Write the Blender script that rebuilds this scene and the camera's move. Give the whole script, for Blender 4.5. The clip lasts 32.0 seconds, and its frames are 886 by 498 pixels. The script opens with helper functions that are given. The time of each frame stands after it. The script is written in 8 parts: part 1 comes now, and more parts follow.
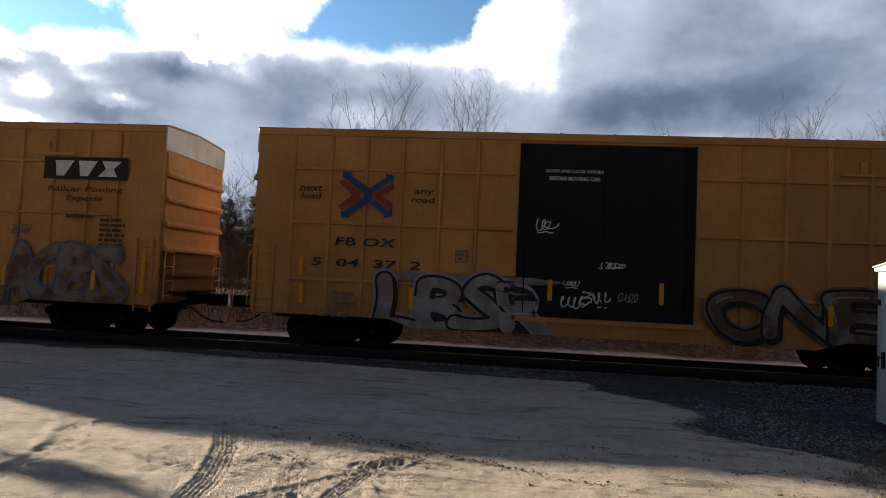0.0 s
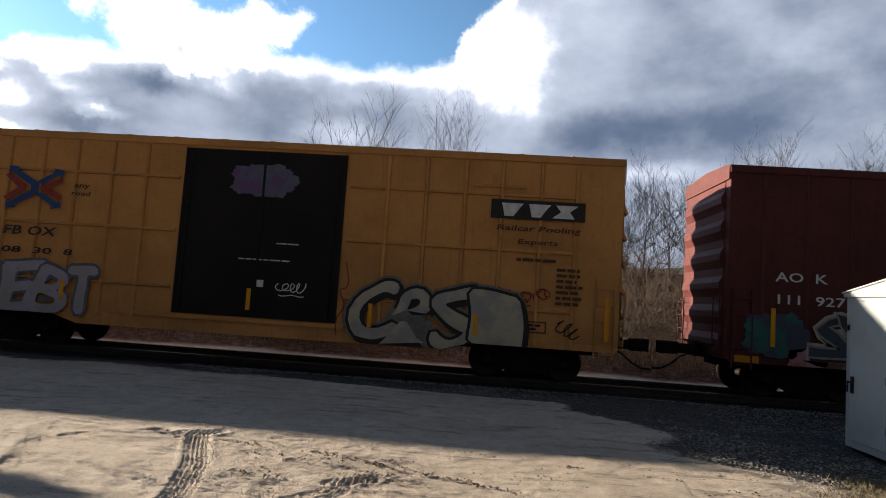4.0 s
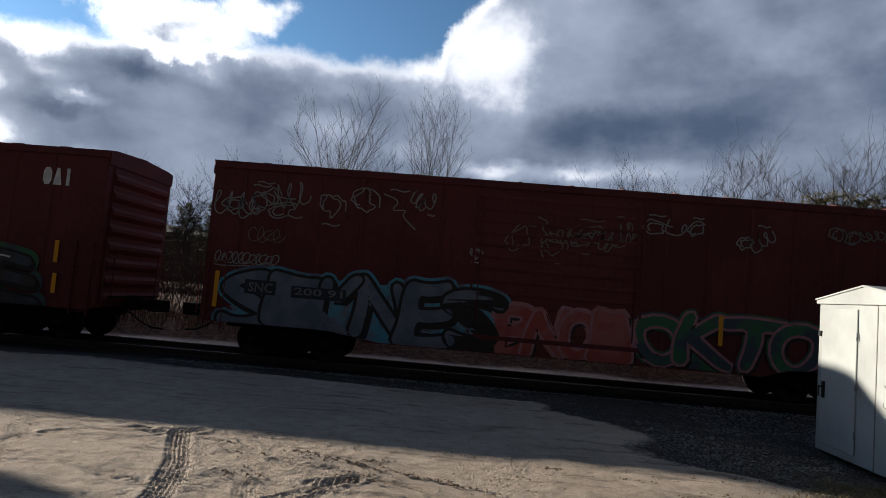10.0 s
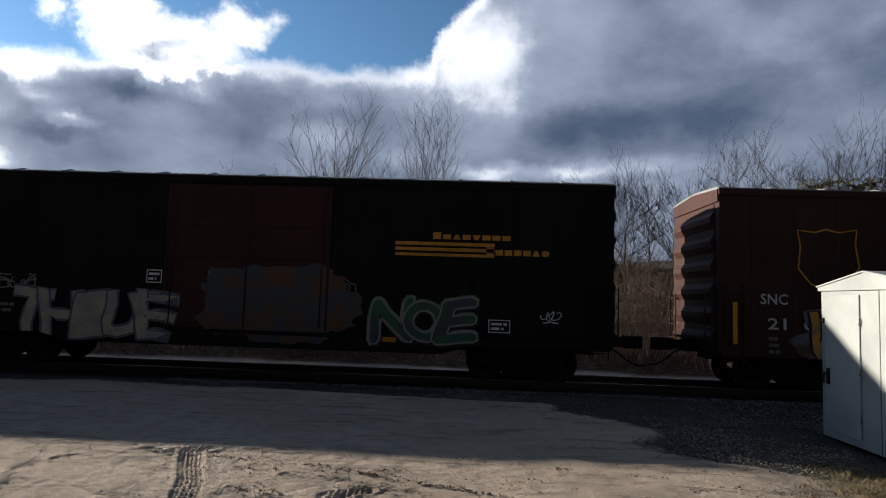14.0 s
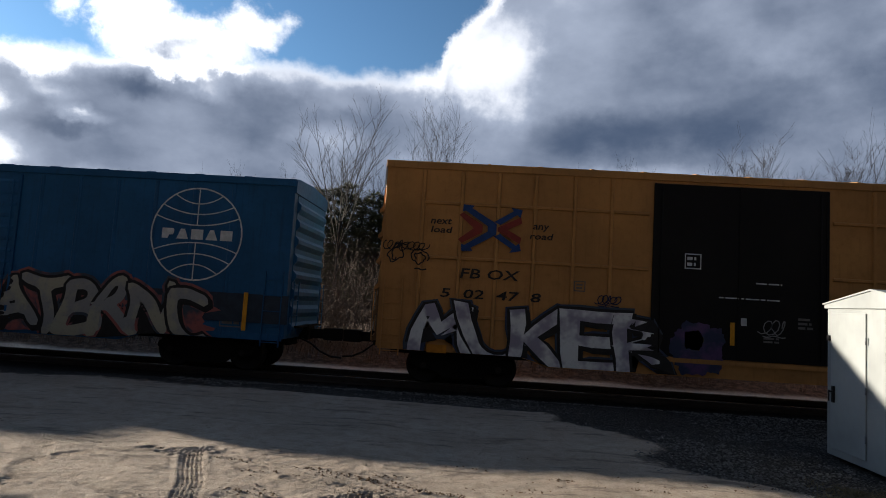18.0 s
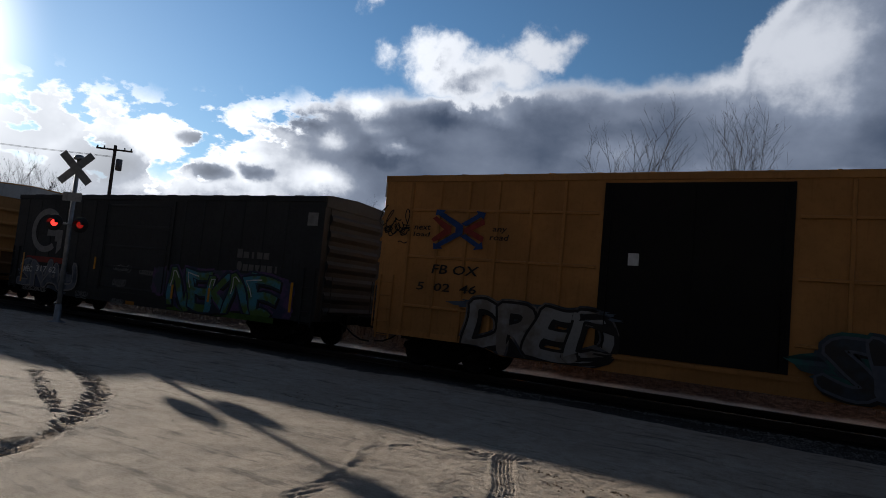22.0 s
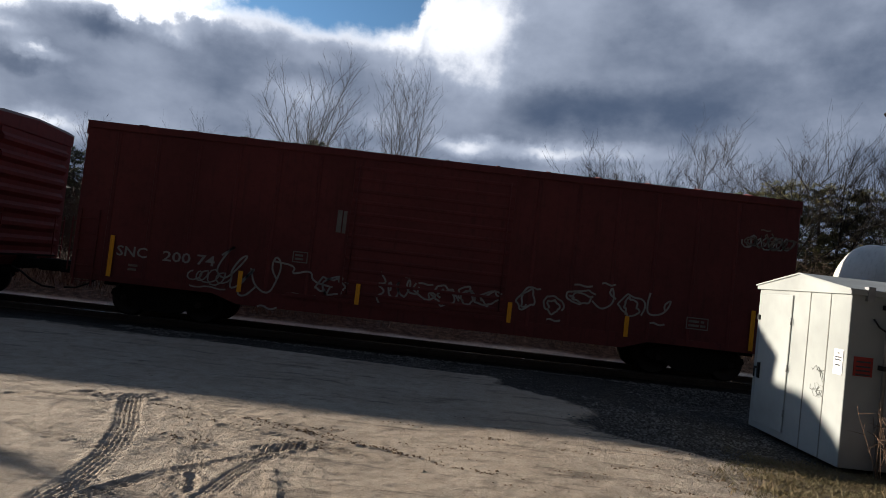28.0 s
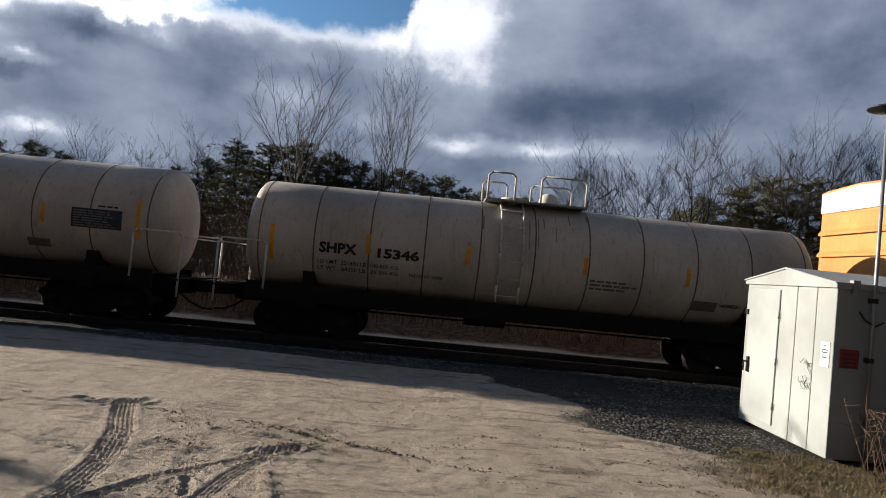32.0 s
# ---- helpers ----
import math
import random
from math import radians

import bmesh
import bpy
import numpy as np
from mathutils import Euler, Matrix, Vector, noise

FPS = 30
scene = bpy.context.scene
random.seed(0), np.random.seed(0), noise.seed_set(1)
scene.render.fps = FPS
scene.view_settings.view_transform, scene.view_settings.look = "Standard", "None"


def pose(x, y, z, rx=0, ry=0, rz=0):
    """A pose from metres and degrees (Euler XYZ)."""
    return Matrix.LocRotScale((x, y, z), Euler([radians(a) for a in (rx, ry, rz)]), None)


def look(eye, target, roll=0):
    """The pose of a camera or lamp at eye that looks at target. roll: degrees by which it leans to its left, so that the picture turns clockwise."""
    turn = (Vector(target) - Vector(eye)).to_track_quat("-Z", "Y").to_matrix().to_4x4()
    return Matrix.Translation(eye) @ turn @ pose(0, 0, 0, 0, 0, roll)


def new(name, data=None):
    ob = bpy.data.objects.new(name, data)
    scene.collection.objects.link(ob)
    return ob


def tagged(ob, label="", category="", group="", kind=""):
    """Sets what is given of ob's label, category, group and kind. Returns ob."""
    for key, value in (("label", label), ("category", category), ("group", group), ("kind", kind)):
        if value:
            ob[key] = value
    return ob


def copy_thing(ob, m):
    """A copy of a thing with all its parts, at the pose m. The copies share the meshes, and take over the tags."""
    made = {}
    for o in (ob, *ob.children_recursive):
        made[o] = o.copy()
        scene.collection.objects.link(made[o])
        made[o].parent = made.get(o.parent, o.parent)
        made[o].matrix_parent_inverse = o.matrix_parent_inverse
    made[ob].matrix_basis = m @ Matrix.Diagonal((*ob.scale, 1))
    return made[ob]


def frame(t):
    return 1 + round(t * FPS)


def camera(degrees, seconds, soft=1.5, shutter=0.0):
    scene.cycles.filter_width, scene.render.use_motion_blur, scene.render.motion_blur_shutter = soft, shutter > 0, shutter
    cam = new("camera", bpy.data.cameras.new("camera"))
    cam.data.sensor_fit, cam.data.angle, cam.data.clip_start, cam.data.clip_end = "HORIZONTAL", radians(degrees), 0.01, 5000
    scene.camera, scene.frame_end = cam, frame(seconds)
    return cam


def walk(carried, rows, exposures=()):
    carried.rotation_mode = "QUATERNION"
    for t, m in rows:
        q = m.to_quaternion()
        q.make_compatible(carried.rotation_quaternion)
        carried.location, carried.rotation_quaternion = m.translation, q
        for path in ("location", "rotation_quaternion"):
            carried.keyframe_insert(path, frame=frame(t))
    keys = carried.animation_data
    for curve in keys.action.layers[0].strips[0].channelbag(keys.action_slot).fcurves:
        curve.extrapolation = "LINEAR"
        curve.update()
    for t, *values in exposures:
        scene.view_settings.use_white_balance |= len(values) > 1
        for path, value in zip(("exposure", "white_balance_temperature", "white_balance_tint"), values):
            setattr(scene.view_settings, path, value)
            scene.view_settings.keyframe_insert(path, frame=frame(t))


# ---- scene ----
cam = camera(71.0, 32.0, soft=0.95)
walk(cam, [
    (0.0, pose(0.034, 0.120, 1.717, 92.62, -2.66, 5.77)),
    (0.5, pose(0.072, 0.210, 1.691, 93.21, -2.63, 5.28)),
    (1.0, pose(0.079, 0.230, 1.683, 93.74, -3.98, 4.20)),
    (1.5, pose(0.051, 0.244, 1.651, 93.98, -5.61, 3.38)),
    (2.0, pose(0.027, 0.220, 1.636, 93.93, -5.41, 3.05)),
    (2.5, pose(0.014, 0.188, 1.642, 93.98, -5.20, 3.61)),
    (4.5, pose(0.038, 0.101, 1.701, 94.61, -3.47, 3.47)),
    (5.0, pose(0.037, 0.097, 1.714, 94.48, -3.84, 2.57)),
    (5.5, pose(0.047, 0.082, 1.714, 94.52, -4.11, 2.17)),
    (6.0, pose(0.015, 0.057, 1.739, 94.42, -4.59, 3.01)),
    (6.5, pose(0.023, 0.054, 1.732, 94.40, -4.69, 3.32)),
    (7.0, pose(0.020, 0.064, 1.733, 94.70, -5.04, 3.52)),
    (7.5, pose(0.021, 0.066, 1.731, 94.93, -4.91, 2.70)),
    (8.0, pose(0.012, 0.060, 1.748, 94.88, -5.49, 2.77)),
    (8.5, pose(0.019, 0.051, 1.752, 94.77, -5.06, 2.30)),
    (9.0, pose(0.032, 0.037, 1.734, 94.43, -4.81, 1.90)),
    (9.5, pose(0.025, 0.041, 1.753, 94.18, -4.70, 2.48)),
    (10.0, pose(0.018, 0.029, 1.768, 94.15, -4.74, 2.13)),
    (10.5, pose(0.016, 0.009, 1.769, 94.42, -4.11, 2.14)),
    (11.0, pose(0.007, 0.002, 1.772, 94.62, -3.45, 2.20)),
    (11.5, pose(0.005, -0.001, 1.780, 94.45, -4.25, 2.05)),
    (12.0, pose(0.003, -0.001, 1.773, 95.35, -4.99, 2.06)),
    (12.5, pose(0.004, -0.008, 1.763, 95.11, -4.22, 0.63)),
    (13.0, pose(0.006, -0.013, 1.750, 95.23, -3.87, 1.54)),
    (13.5, pose(0.012, -0.017, 1.778, 94.97, -2.06, 2.24)),
    (14.0, pose(0.004, -0.016, 1.792, 94.56, -1.88, 2.27)),
    (14.5, pose(0.001, -0.011, 1.803, 93.25, -2.25, 3.15)),
    (16.5, pose(-0.011, -0.048, 1.827, 94.17, -2.44, 3.57)),
    (17.0, pose(-0.010, -0.049, 1.834, 94.92, -3.91, 3.04)),
    (17.5, pose(-0.019, -0.033, 1.834, 94.83, -3.84, 2.84)),
    (18.0, pose(-0.014, -0.019, 1.816, 95.00, -3.48, 2.59)),
    (18.5, pose(-0.042, -0.000, 1.810, 95.69, -3.06, 2.62)),
    (19.0, pose(-0.037, -0.007, 1.787, 95.24, -3.33, 2.60)),
    (19.5, pose(-0.063, -0.079, 1.817, 93.70, -3.84, 4.77)),
    (20.0, pose(-0.103, -0.114, 1.828, 93.65, -3.03, 4.24)),
    (20.5, pose(-0.075, -0.131, 1.818, 92.94, -3.03, 4.85)),
    (21.0, pose(-0.120, -0.116, 1.834, 94.28, -6.48, 11.94)),
    (21.5, pose(-0.154, -0.097, 1.841, 97.07, -7.81, 14.81)),
    (22.0, pose(-0.193, -0.079, 1.844, 94.42, -5.36, 28.63)),
    (22.5, pose(-0.219, -0.068, 1.837, 96.61, -4.85, 34.14)),
    (23.0, pose(-0.189, -0.030, 1.902, 94.30, -4.01, 27.04)),
    (23.5, pose(-0.231, -0.071, 1.911, 95.82, -2.89, 20.90)),
    (24.0, pose(-0.190, -0.104, 1.910, 96.21, -3.84, 10.04)),
    (24.5, pose(-0.110, -0.140, 1.870, 96.05, -5.60, 0.40)),
    (25.0, pose(-0.060, -0.200, 1.780, 95.00, -5.28, -3.90)),
    (25.5, pose(0.030, -0.110, 1.830, 95.20, -2.40, -3.82)),
    (27.5, pose(0.100, -0.110, 1.822, 92.90, -5.75, -2.10)),
    (28.0, pose(0.199, -0.129, 1.804, 92.07, -6.46, -0.77)),
    (28.5, pose(0.183, -0.172, 1.781, 92.63, -6.77, -1.88)),
    (29.0, pose(0.167, -0.149, 1.786, 91.89, -6.65, -1.43)),
    (29.5, pose(0.181, -0.160, 1.795, 92.00, -6.86, -1.96)),
    (30.0, pose(0.181, -0.177, 1.786, 92.02, -6.82, -1.77)),
    (30.5, pose(0.178, -0.173, 1.791, 92.52, -6.86, -1.45)),
    (31.0, pose(0.164, -0.168, 1.790, 92.26, -7.04, -1.94)),
    (31.5, pose(0.171, -0.174, 1.800, 91.92, -6.74, -1.61)),
    (32.0, pose(0.218, -0.181, 1.821, 92.04, -5.57, -1.44)),
], exposures=[(0, 1.1, 6580, 10), (4.5, 1.15, 6580, 10), (6.5, 1.1, 6530, 10), (7.3, 0.9, 6270, 10), (8.2, 0.52, 6170, 10), (13, 0.42, 6120, 10), (18, 0.5, 6170, 10), (20, 0.8, 6270, 10), (20.8, 0.65, 6170, 10), (21.5, 0.2, 6020, 10), (22, -0.3, 5970, 10), (22.5, -0.5, 5970, 10), (23.2, -0.35, 5970, 10), (24, 0.2, 6020, 10), (24.8, 0.55, 6170, 10), (25.5, 0.55, 6170, 10), (28, 0.5, 6270, 10), (32, 0.45, 6220, 10)])

# ---- world: broken backlit cloud over a low winter sun ----
SUN_AZ, SUN_EL = 69.2, 12.6          # degrees to the left of the view across the track, and up


class Nodes:
    """Small helper to write node expressions."""

    def __init__(self, tree):
        self.tree = tree

    def node(self, kind, **values):
        n = self.tree.nodes.new(kind)
        for key, value in values.items():
            if key in n.inputs:
                n.inputs[key].default_value = value
        return n

    def put(self, socket, value):
        if isinstance(value, bpy.types.NodeSocket):
            self.tree.links.new(value, socket)
        else:
            socket.default_value = value

    def math(self, op, a, b=0.0, c=0.0, clamp=False):
        n = self.tree.nodes.new("ShaderNodeMath")
        n.operation, n.use_clamp = op, clamp
        for i, value in enumerate((a, b, c)):
            self.put(n.inputs[i], value)
        return n.outputs[0]

    def smooth(self, value, low, high):
        n = self.tree.nodes.new("ShaderNodeMapRange")
        n.interpolation_type = "SMOOTHSTEP"
        for i, v in enumerate((value, low, high)):
            self.put(n.inputs[i], v)
        return n.outputs[0]

    def mix(self, fac, a, b, blend="MIX"):
        n = self.tree.nodes.new("ShaderNodeMix")
        n.data_type, n.blend_type = "RGBA", blend
        self.put(n.inputs[0], fac)
        for socket, value in ((n.inputs[6], a), (n.inputs[7], b)):
            self.put(socket, value if isinstance(value, bpy.types.NodeSocket) else (*value, 1.0)[:4])
        return n.outputs[2]

    def noise(self, vector, scale, detail=3.0, rough=0.55, lac=2.0):
        n = self.tree.nodes.new("ShaderNodeTexNoise")
        if vector is not None:
            self.tree.links.new(vector, n.inputs["Vector"])
        n.inputs["Scale"].default_value, n.inputs["Detail"].default_value = scale, detail
        n.inputs["Roughness"].default_value, n.inputs["Lacunarity"].default_value = rough, lac
        return n

    def ramp(self, fac, stops, mode="LINEAR"):
        n = self.tree.nodes.new("ShaderNodeValToRGB")
        n.color_ramp.interpolation = mode
        while len(n.color_ramp.elements) < len(stops):
            n.color_ramp.elements.new(0.5)
        for e, (p, c) in zip(n.color_ramp.elements, stops):
            e.position = p
            e.color = (c, c, c, 1) if isinstance(c, float) else (*c, 1)
        self.put(n.inputs[0], fac)
        return n.outputs[0]


def build_sky():
    world = bpy.data.worlds.new("sky")
    scene.world = world
    world.use_nodes = True
    tree = world.node_tree
    tree.nodes.clear()
    g = Nodes(tree)
    m = g.math
    coord = g.node("ShaderNodeTexCoord").outputs["Generated"]
    sep = g.node("ShaderNodeSeparateXYZ")
    tree.links.new(coord, sep.inputs[0])
    dx, dy, dz = sep.outputs
    az0 = m("MULTIPLY", m("ARCTAN2", m("MULTIPLY", dx, -1.0), dy), 57.2958)
    el0 = m("MULTIPLY", m("ARCSINE", dz), 57.2958)
    # billows: the outline is warped at two scales
    big = g.noise(coord, 5.0, 6.0, 0.55)
    fine = g.noise(coord, 17.0, 7.0, 0.62)
    flat = g.node("ShaderNodeCombineXYZ")
    for i, v in enumerate((m("MULTIPLY", az0, 0.085), m("MULTIPLY", el0, 0.14), m("MULTIPLY", dy, 0.6))):
        g.put(flat.inputs[i], v)
    rolls = g.noise(flat.outputs[0], 1.3, 6.0, 0.46)
    wisps = g.noise(flat.outputs[0], 4.2, 7.0, 0.55)
    sb, sf = g.node("ShaderNodeSeparateXYZ"), g.node("ShaderNodeSeparateXYZ")
    tree.links.new(big.outputs["Color"], sb.inputs[0])
    tree.links.new(fine.outputs["Color"], sf.inputs[0])

    def warp(v, a, b, wa, wb):
        return m("ADD", v, m("ADD", m("MULTIPLY", m("SUBTRACT", a, 0.5), wa), m("MULTIPLY", m("SUBTRACT", b, 0.5), wb)))
    az = warp(az0, sb.outputs[0], sf.outputs[0], 3.4, 3.6)
    el = warp(el0, sb.outputs[1], sf.outputs[1], 1.8, 2.6)
    az_torn = warp(az0, sb.outputs[0], sf.outputs[0], 5.0, 7.5)
    el_torn = warp(el0, sb.outputs[1], sf.outputs[1], 3.0, 5.5)
    # the top of the cloud deck, degrees up, against the azimuth
    u = m("DIVIDE", m("SUBTRACT", 100.0, az), 160.0, clamp=True)
    deck = [(100, 12), (90, 9), (66, 14.0), (61, 15.0), (55, 14.6), (45, 16.4), (38, 17.9), (32, 18.5), (26, 19.2), (20, 20.0), (13.5, 20.2), (8.2, 20.2), (4.6, 21.2), (2.8, 24.5), (-0.5, 28), (-3, 34), (-12, 52), (-25, 58), (-42, 40), (-52, 20), (-60, 12)]
    top = m("MULTIPLY", g.ramp(u, [((100 - a) / 160, e / 100.0) for a, e in deck]), 100.0)
    thick = m("SUBTRACT", top, el)

    def blob(a, e, ra, re, x=az, y=el):
        p = m("POWER", m("DIVIDE", m("SUBTRACT", x, a), ra), 2.0)
        q = m("POWER", m("DIVIDE", m("SUBTRACT", y, e), re), 2.0)
        return m("SUBTRACT", 1.0, m("SQRT", m("ADD", p, q)))
    # the separate cumulus heads over the deck
    heads = None
    for a, e, ra, re in ((31.0, 21.4, 3.6, 2.6), (22.0, 22.2, 3.4, 2.0), (27.0, 20.0, 6.5, 2.6), (36.0, 20.6, 1.2, 0.8), (38.5, 25.5, 1.1, 0.9)):
        b = m("MULTIPLY", blob(a, e, ra, re, az_torn, el_torn), re * 0.8)
        heads = b if heads is None else m("MAXIMUM", heads, b)
    thick = m("MAXIMUM", thick, heads)
    # holes in the deck towards the sun
    holes = m("MULTIPLY", g.smooth(az0, 37.0, 52.0), m("MULTIPLY", g.smooth(wisps.outputs[0], 0.43, 0.66), 6.5))
    thick = m("SUBTRACT", thick, holes)
    # unseen deck added overhead and behind the lot, to cut the light from there
    thick = m("MAXIMUM", thick, m("MULTIPLY_ADD", g.smooth(dy, 0.3, -0.3), 60.0, -8.0))
    mask = g.smooth(m("MULTIPLY", thick, m("MULTIPLY_ADD", g.smooth(az0, 34.0, 50.0), -0.5, 1.0)), -0.45, 1.05)
    # backlit cloud: white where thin, grey-blue where thick
    body = g.smooth(thick, 0.35, 2.2)
    dens = m("ADD", g.smooth(thick, 0.2, 3.0), m("MULTIPLY", body, m("MULTIPLY", m("SUBTRACT", fine.outputs[0], 0.5), 0.3)))
    dens = m("ADD", dens, m("MULTIPLY", body, m("MULTIPLY", m("SUBTRACT", rolls.outputs[0], 0.44), 1.4)))
    dens = m("ADD", dens, m("MULTIPLY", body, m("MULTIPLY", m("SUBTRACT", wisps.outputs[0], 0.5), 0.4)))
    dens = m("SUBTRACT", dens, m("MULTIPLY", g.smooth(heads, -0.2, 0.6), m("MULTIPLY_ADD", g.smooth(fine.outputs[0], 0.35, 0.65), 0.6, 0.3)))
    bright = None
    for a, e, ra, re, s in ((1.5, 22.5, 8.0, 8.0, 0.9), (-1.5, 19.5, 6.5, 5.5, 0.5), (-4.5, 22.5, 11, 9.0, 0.45), (4.0, 19.5, 4.0, 2.0, 0.4), (37.3, 16.1, 3.0, 2.0, 1.0), (40, 13.4, 3.0, 1.8, 0.8), (34.0, 13.3, 3.2, 0.9, 0.9), (24.3, 16.9, 3.0, 1.5, 0.7), (36.0, 14.4, 3.0, 0.9, 0.6),
                         (14.0, 14.0, 5, 2.0, 0.55), (7.0, 12.6, 4, 1.8, 0.5), (-1.5, 11.6, 5, 1.3, 1.0), (-8.4, 11.8, 6, 1.1, 0.95), (-14, 12.4, 9, 1.2, 0.65), (-26.5, 21.8, 6, 3.5, 0.35), (13, 17.2, 4, 1.6, 0.4), (6, 17.5, 4, 1.6, 0.4),
                         (40, 9.8, 5, 2.5, 0.9), (33, 8.2, 5, 1.5, 0.9), (53, 11, 17, 10, 1.5), (-6, 30, 8, 6, 0.5), (-26, 18, 15, 7, -0.3),
                         (-9.5, 15.6, 8, 3.0, -0.45), (-18, 16.0, 12, 3.0, -0.45), (20, 14.0, 8, 2.4, -0.2), (35, 12.0, 4, 1.0, -0.4), (30, 16.0, 4, 1.4, -0.5),
                         (51.5, 11.4, 2.4, 1.2, -1.5), (50.6, 8.8, 2.8, 1.2, -1.7), (58.0, 8.2, 4.5, 2.0, -2.0), (43.0, 14.4, 3.6, 1.3, -0.6), (46.5, 9.6, 2.5, 1.0, -1.2)):
        b = m("MULTIPLY", g.smooth(blob(a, e, ra, re, az_torn, el_torn) if ra > 5 and re > 4 else blob(a, e, ra, re), 0.0, 1.0), s)
        bright = b if bright is None else m("ADD", bright, b)
    lum = m("ADD", m("SUBTRACT", 1.0, m("MULTIPLY", dens, 0.78)), m("MULTIPLY", bright, 0.75))
    cloud = g.mix(g.smooth(lum, -0.5, 0.85), (0.052, 0.074, 0.120), (0.31, 0.345, 0.42))
    white = g.mix(g.smooth(az0, 10.0, 55.0), (0.80, 0.80, 0.82), (1.6, 1.57, 1.52))
    cloud = g.mix(g.smooth(lum, 0.5, 1.25), cloud, white)
    # the glow of the sun behind thin cloud
    halo = g.smooth(blob(69.2, 14.0, 38, 28, az0, el0), 0.0, 1.0)
    glow = m("POWER", g.smooth(blob(70.5, 15.0, 9.5, 14, az0, el0), 0.0, 1.0), 2.0)
    # the added cloud out of view is darkened, which dims the shaded faces
    far_side = m("MAXIMUM", g.smooth(dy, 0.25, -0.3), m("MULTIPLY", g.smooth(dz, 0.48, 0.8), 0.8))
    cloud = g.mix(m("MULTIPLY", far_side, 0.92), cloud, (0.046, 0.057, 0.080))
    cloud = g.mix(m("MULTIPLY", halo, 0.3), cloud, (1.0, 0.98, 0.95))
    cloud = g.mix(m("MULTIPLY", g.smooth(blob(69.2, 12.0, 22, 15, az0, el0), 0.0, 0.9), 0.6), cloud, (1.5, 1.47, 1.42))
    cloud = g.mix(glow, cloud, (2.6, 2.5, 2.3))
    sky = g.node("ShaderNodeTexSky")
    sky.sky_type, sky.sun_disc = "NISHITA", False
    sky.sun_elevation, sky.sun_rotation = radians(SUN_EL), radians(-SUN_AZ)
    sky.air_density, sky.dust_density, sky.ozone_density = 1.0, 0.12, 2.5
    clear, cover = g.node("ShaderNodeBackground", Strength=0.07), g.node("ShaderNodeBackground", Strength=1.0)
    blue = g.mix(1.0, sky.outputs[0], (0.90, 1.05, 1.12), "MULTIPLY")
    wide = g.smooth(blob(69.2, 14.0, 115, 62, az0, el0), 0.0, 1.0)
    lift = g.node("ShaderNodeVectorMath")
    lift.operation = "SCALE"
    tree.links.new(blue, lift.inputs[0])
    tree.links.new(m("MULTIPLY_ADD", wide, 0.8, 1.0), lift.inputs["Scale"])
    blue = g.mix(m("MULTIPLY", halo, 0.16), lift.outputs[0], (11.0, 13.0, 16.0))
    tree.links.new(g.mix(glow, blue, (42.0, 40.0, 36.0)), clear.inputs[0])
    tree.links.new(cloud, cover.inputs[0])
    both = g.node("ShaderNodeMixShader")
    tree.links.new(mask, both.inputs[0])
    tree.links.new(clear.outputs[0], both.inputs[1])
    tree.links.new(cover.outputs[0], both.inputs[2])
    out = g.node("ShaderNodeOutputWorld")
    tree.links.new(both.outputs[0], out.inputs[0])


build_sky()
sun_data = bpy.data.lights.new("sun", "SUN")
sun_data.energy, sun_data.angle, sun_data.color = 7.5, radians(0.6), (1.0, 0.87, 0.70)
sun = new("sun", sun_data)
SUN_DIR = Vector((-math.sin(radians(SUN_AZ)) * math.cos(radians(SUN_EL)), math.cos(radians(SUN_AZ)) * math.cos(radians(SUN_EL)), math.sin(radians(SUN_EL))))
sun.matrix_world = look(SUN_DIR * 200, (0, 0, 0))

# ---- materials ----
MATS = {}


def principled(name):
    mat = bpy.data.materials.new(name)
    mat.use_nodes = True
    return mat, Nodes(mat.node_tree), mat.node_tree.nodes["Principled BSDF"]


def coords(g, spread=True):
    """Object coordinates, shifted for each object by chance."""
    c = g.node("ShaderNodeTexCoord").outputs["Object"]
    if not spread:
        return c
    add = g.node("ShaderNodeVectorMath")
    add.operation = "MULTIPLY_ADD"
    rnd = g.node("ShaderNodeObjectInfo").outputs["Random"]
    comb = g.node("ShaderNodeCombineXYZ")
    for s in comb.inputs:
        g.tree.links.new(rnd, s)
    g.tree.links.new(comb.outputs[0], add.inputs[0])
    add.inputs[1].default_value = (37.0, 53.0, 0.0)
    g.tree.links.new(c, add.inputs[2])
    return add.outputs[0]


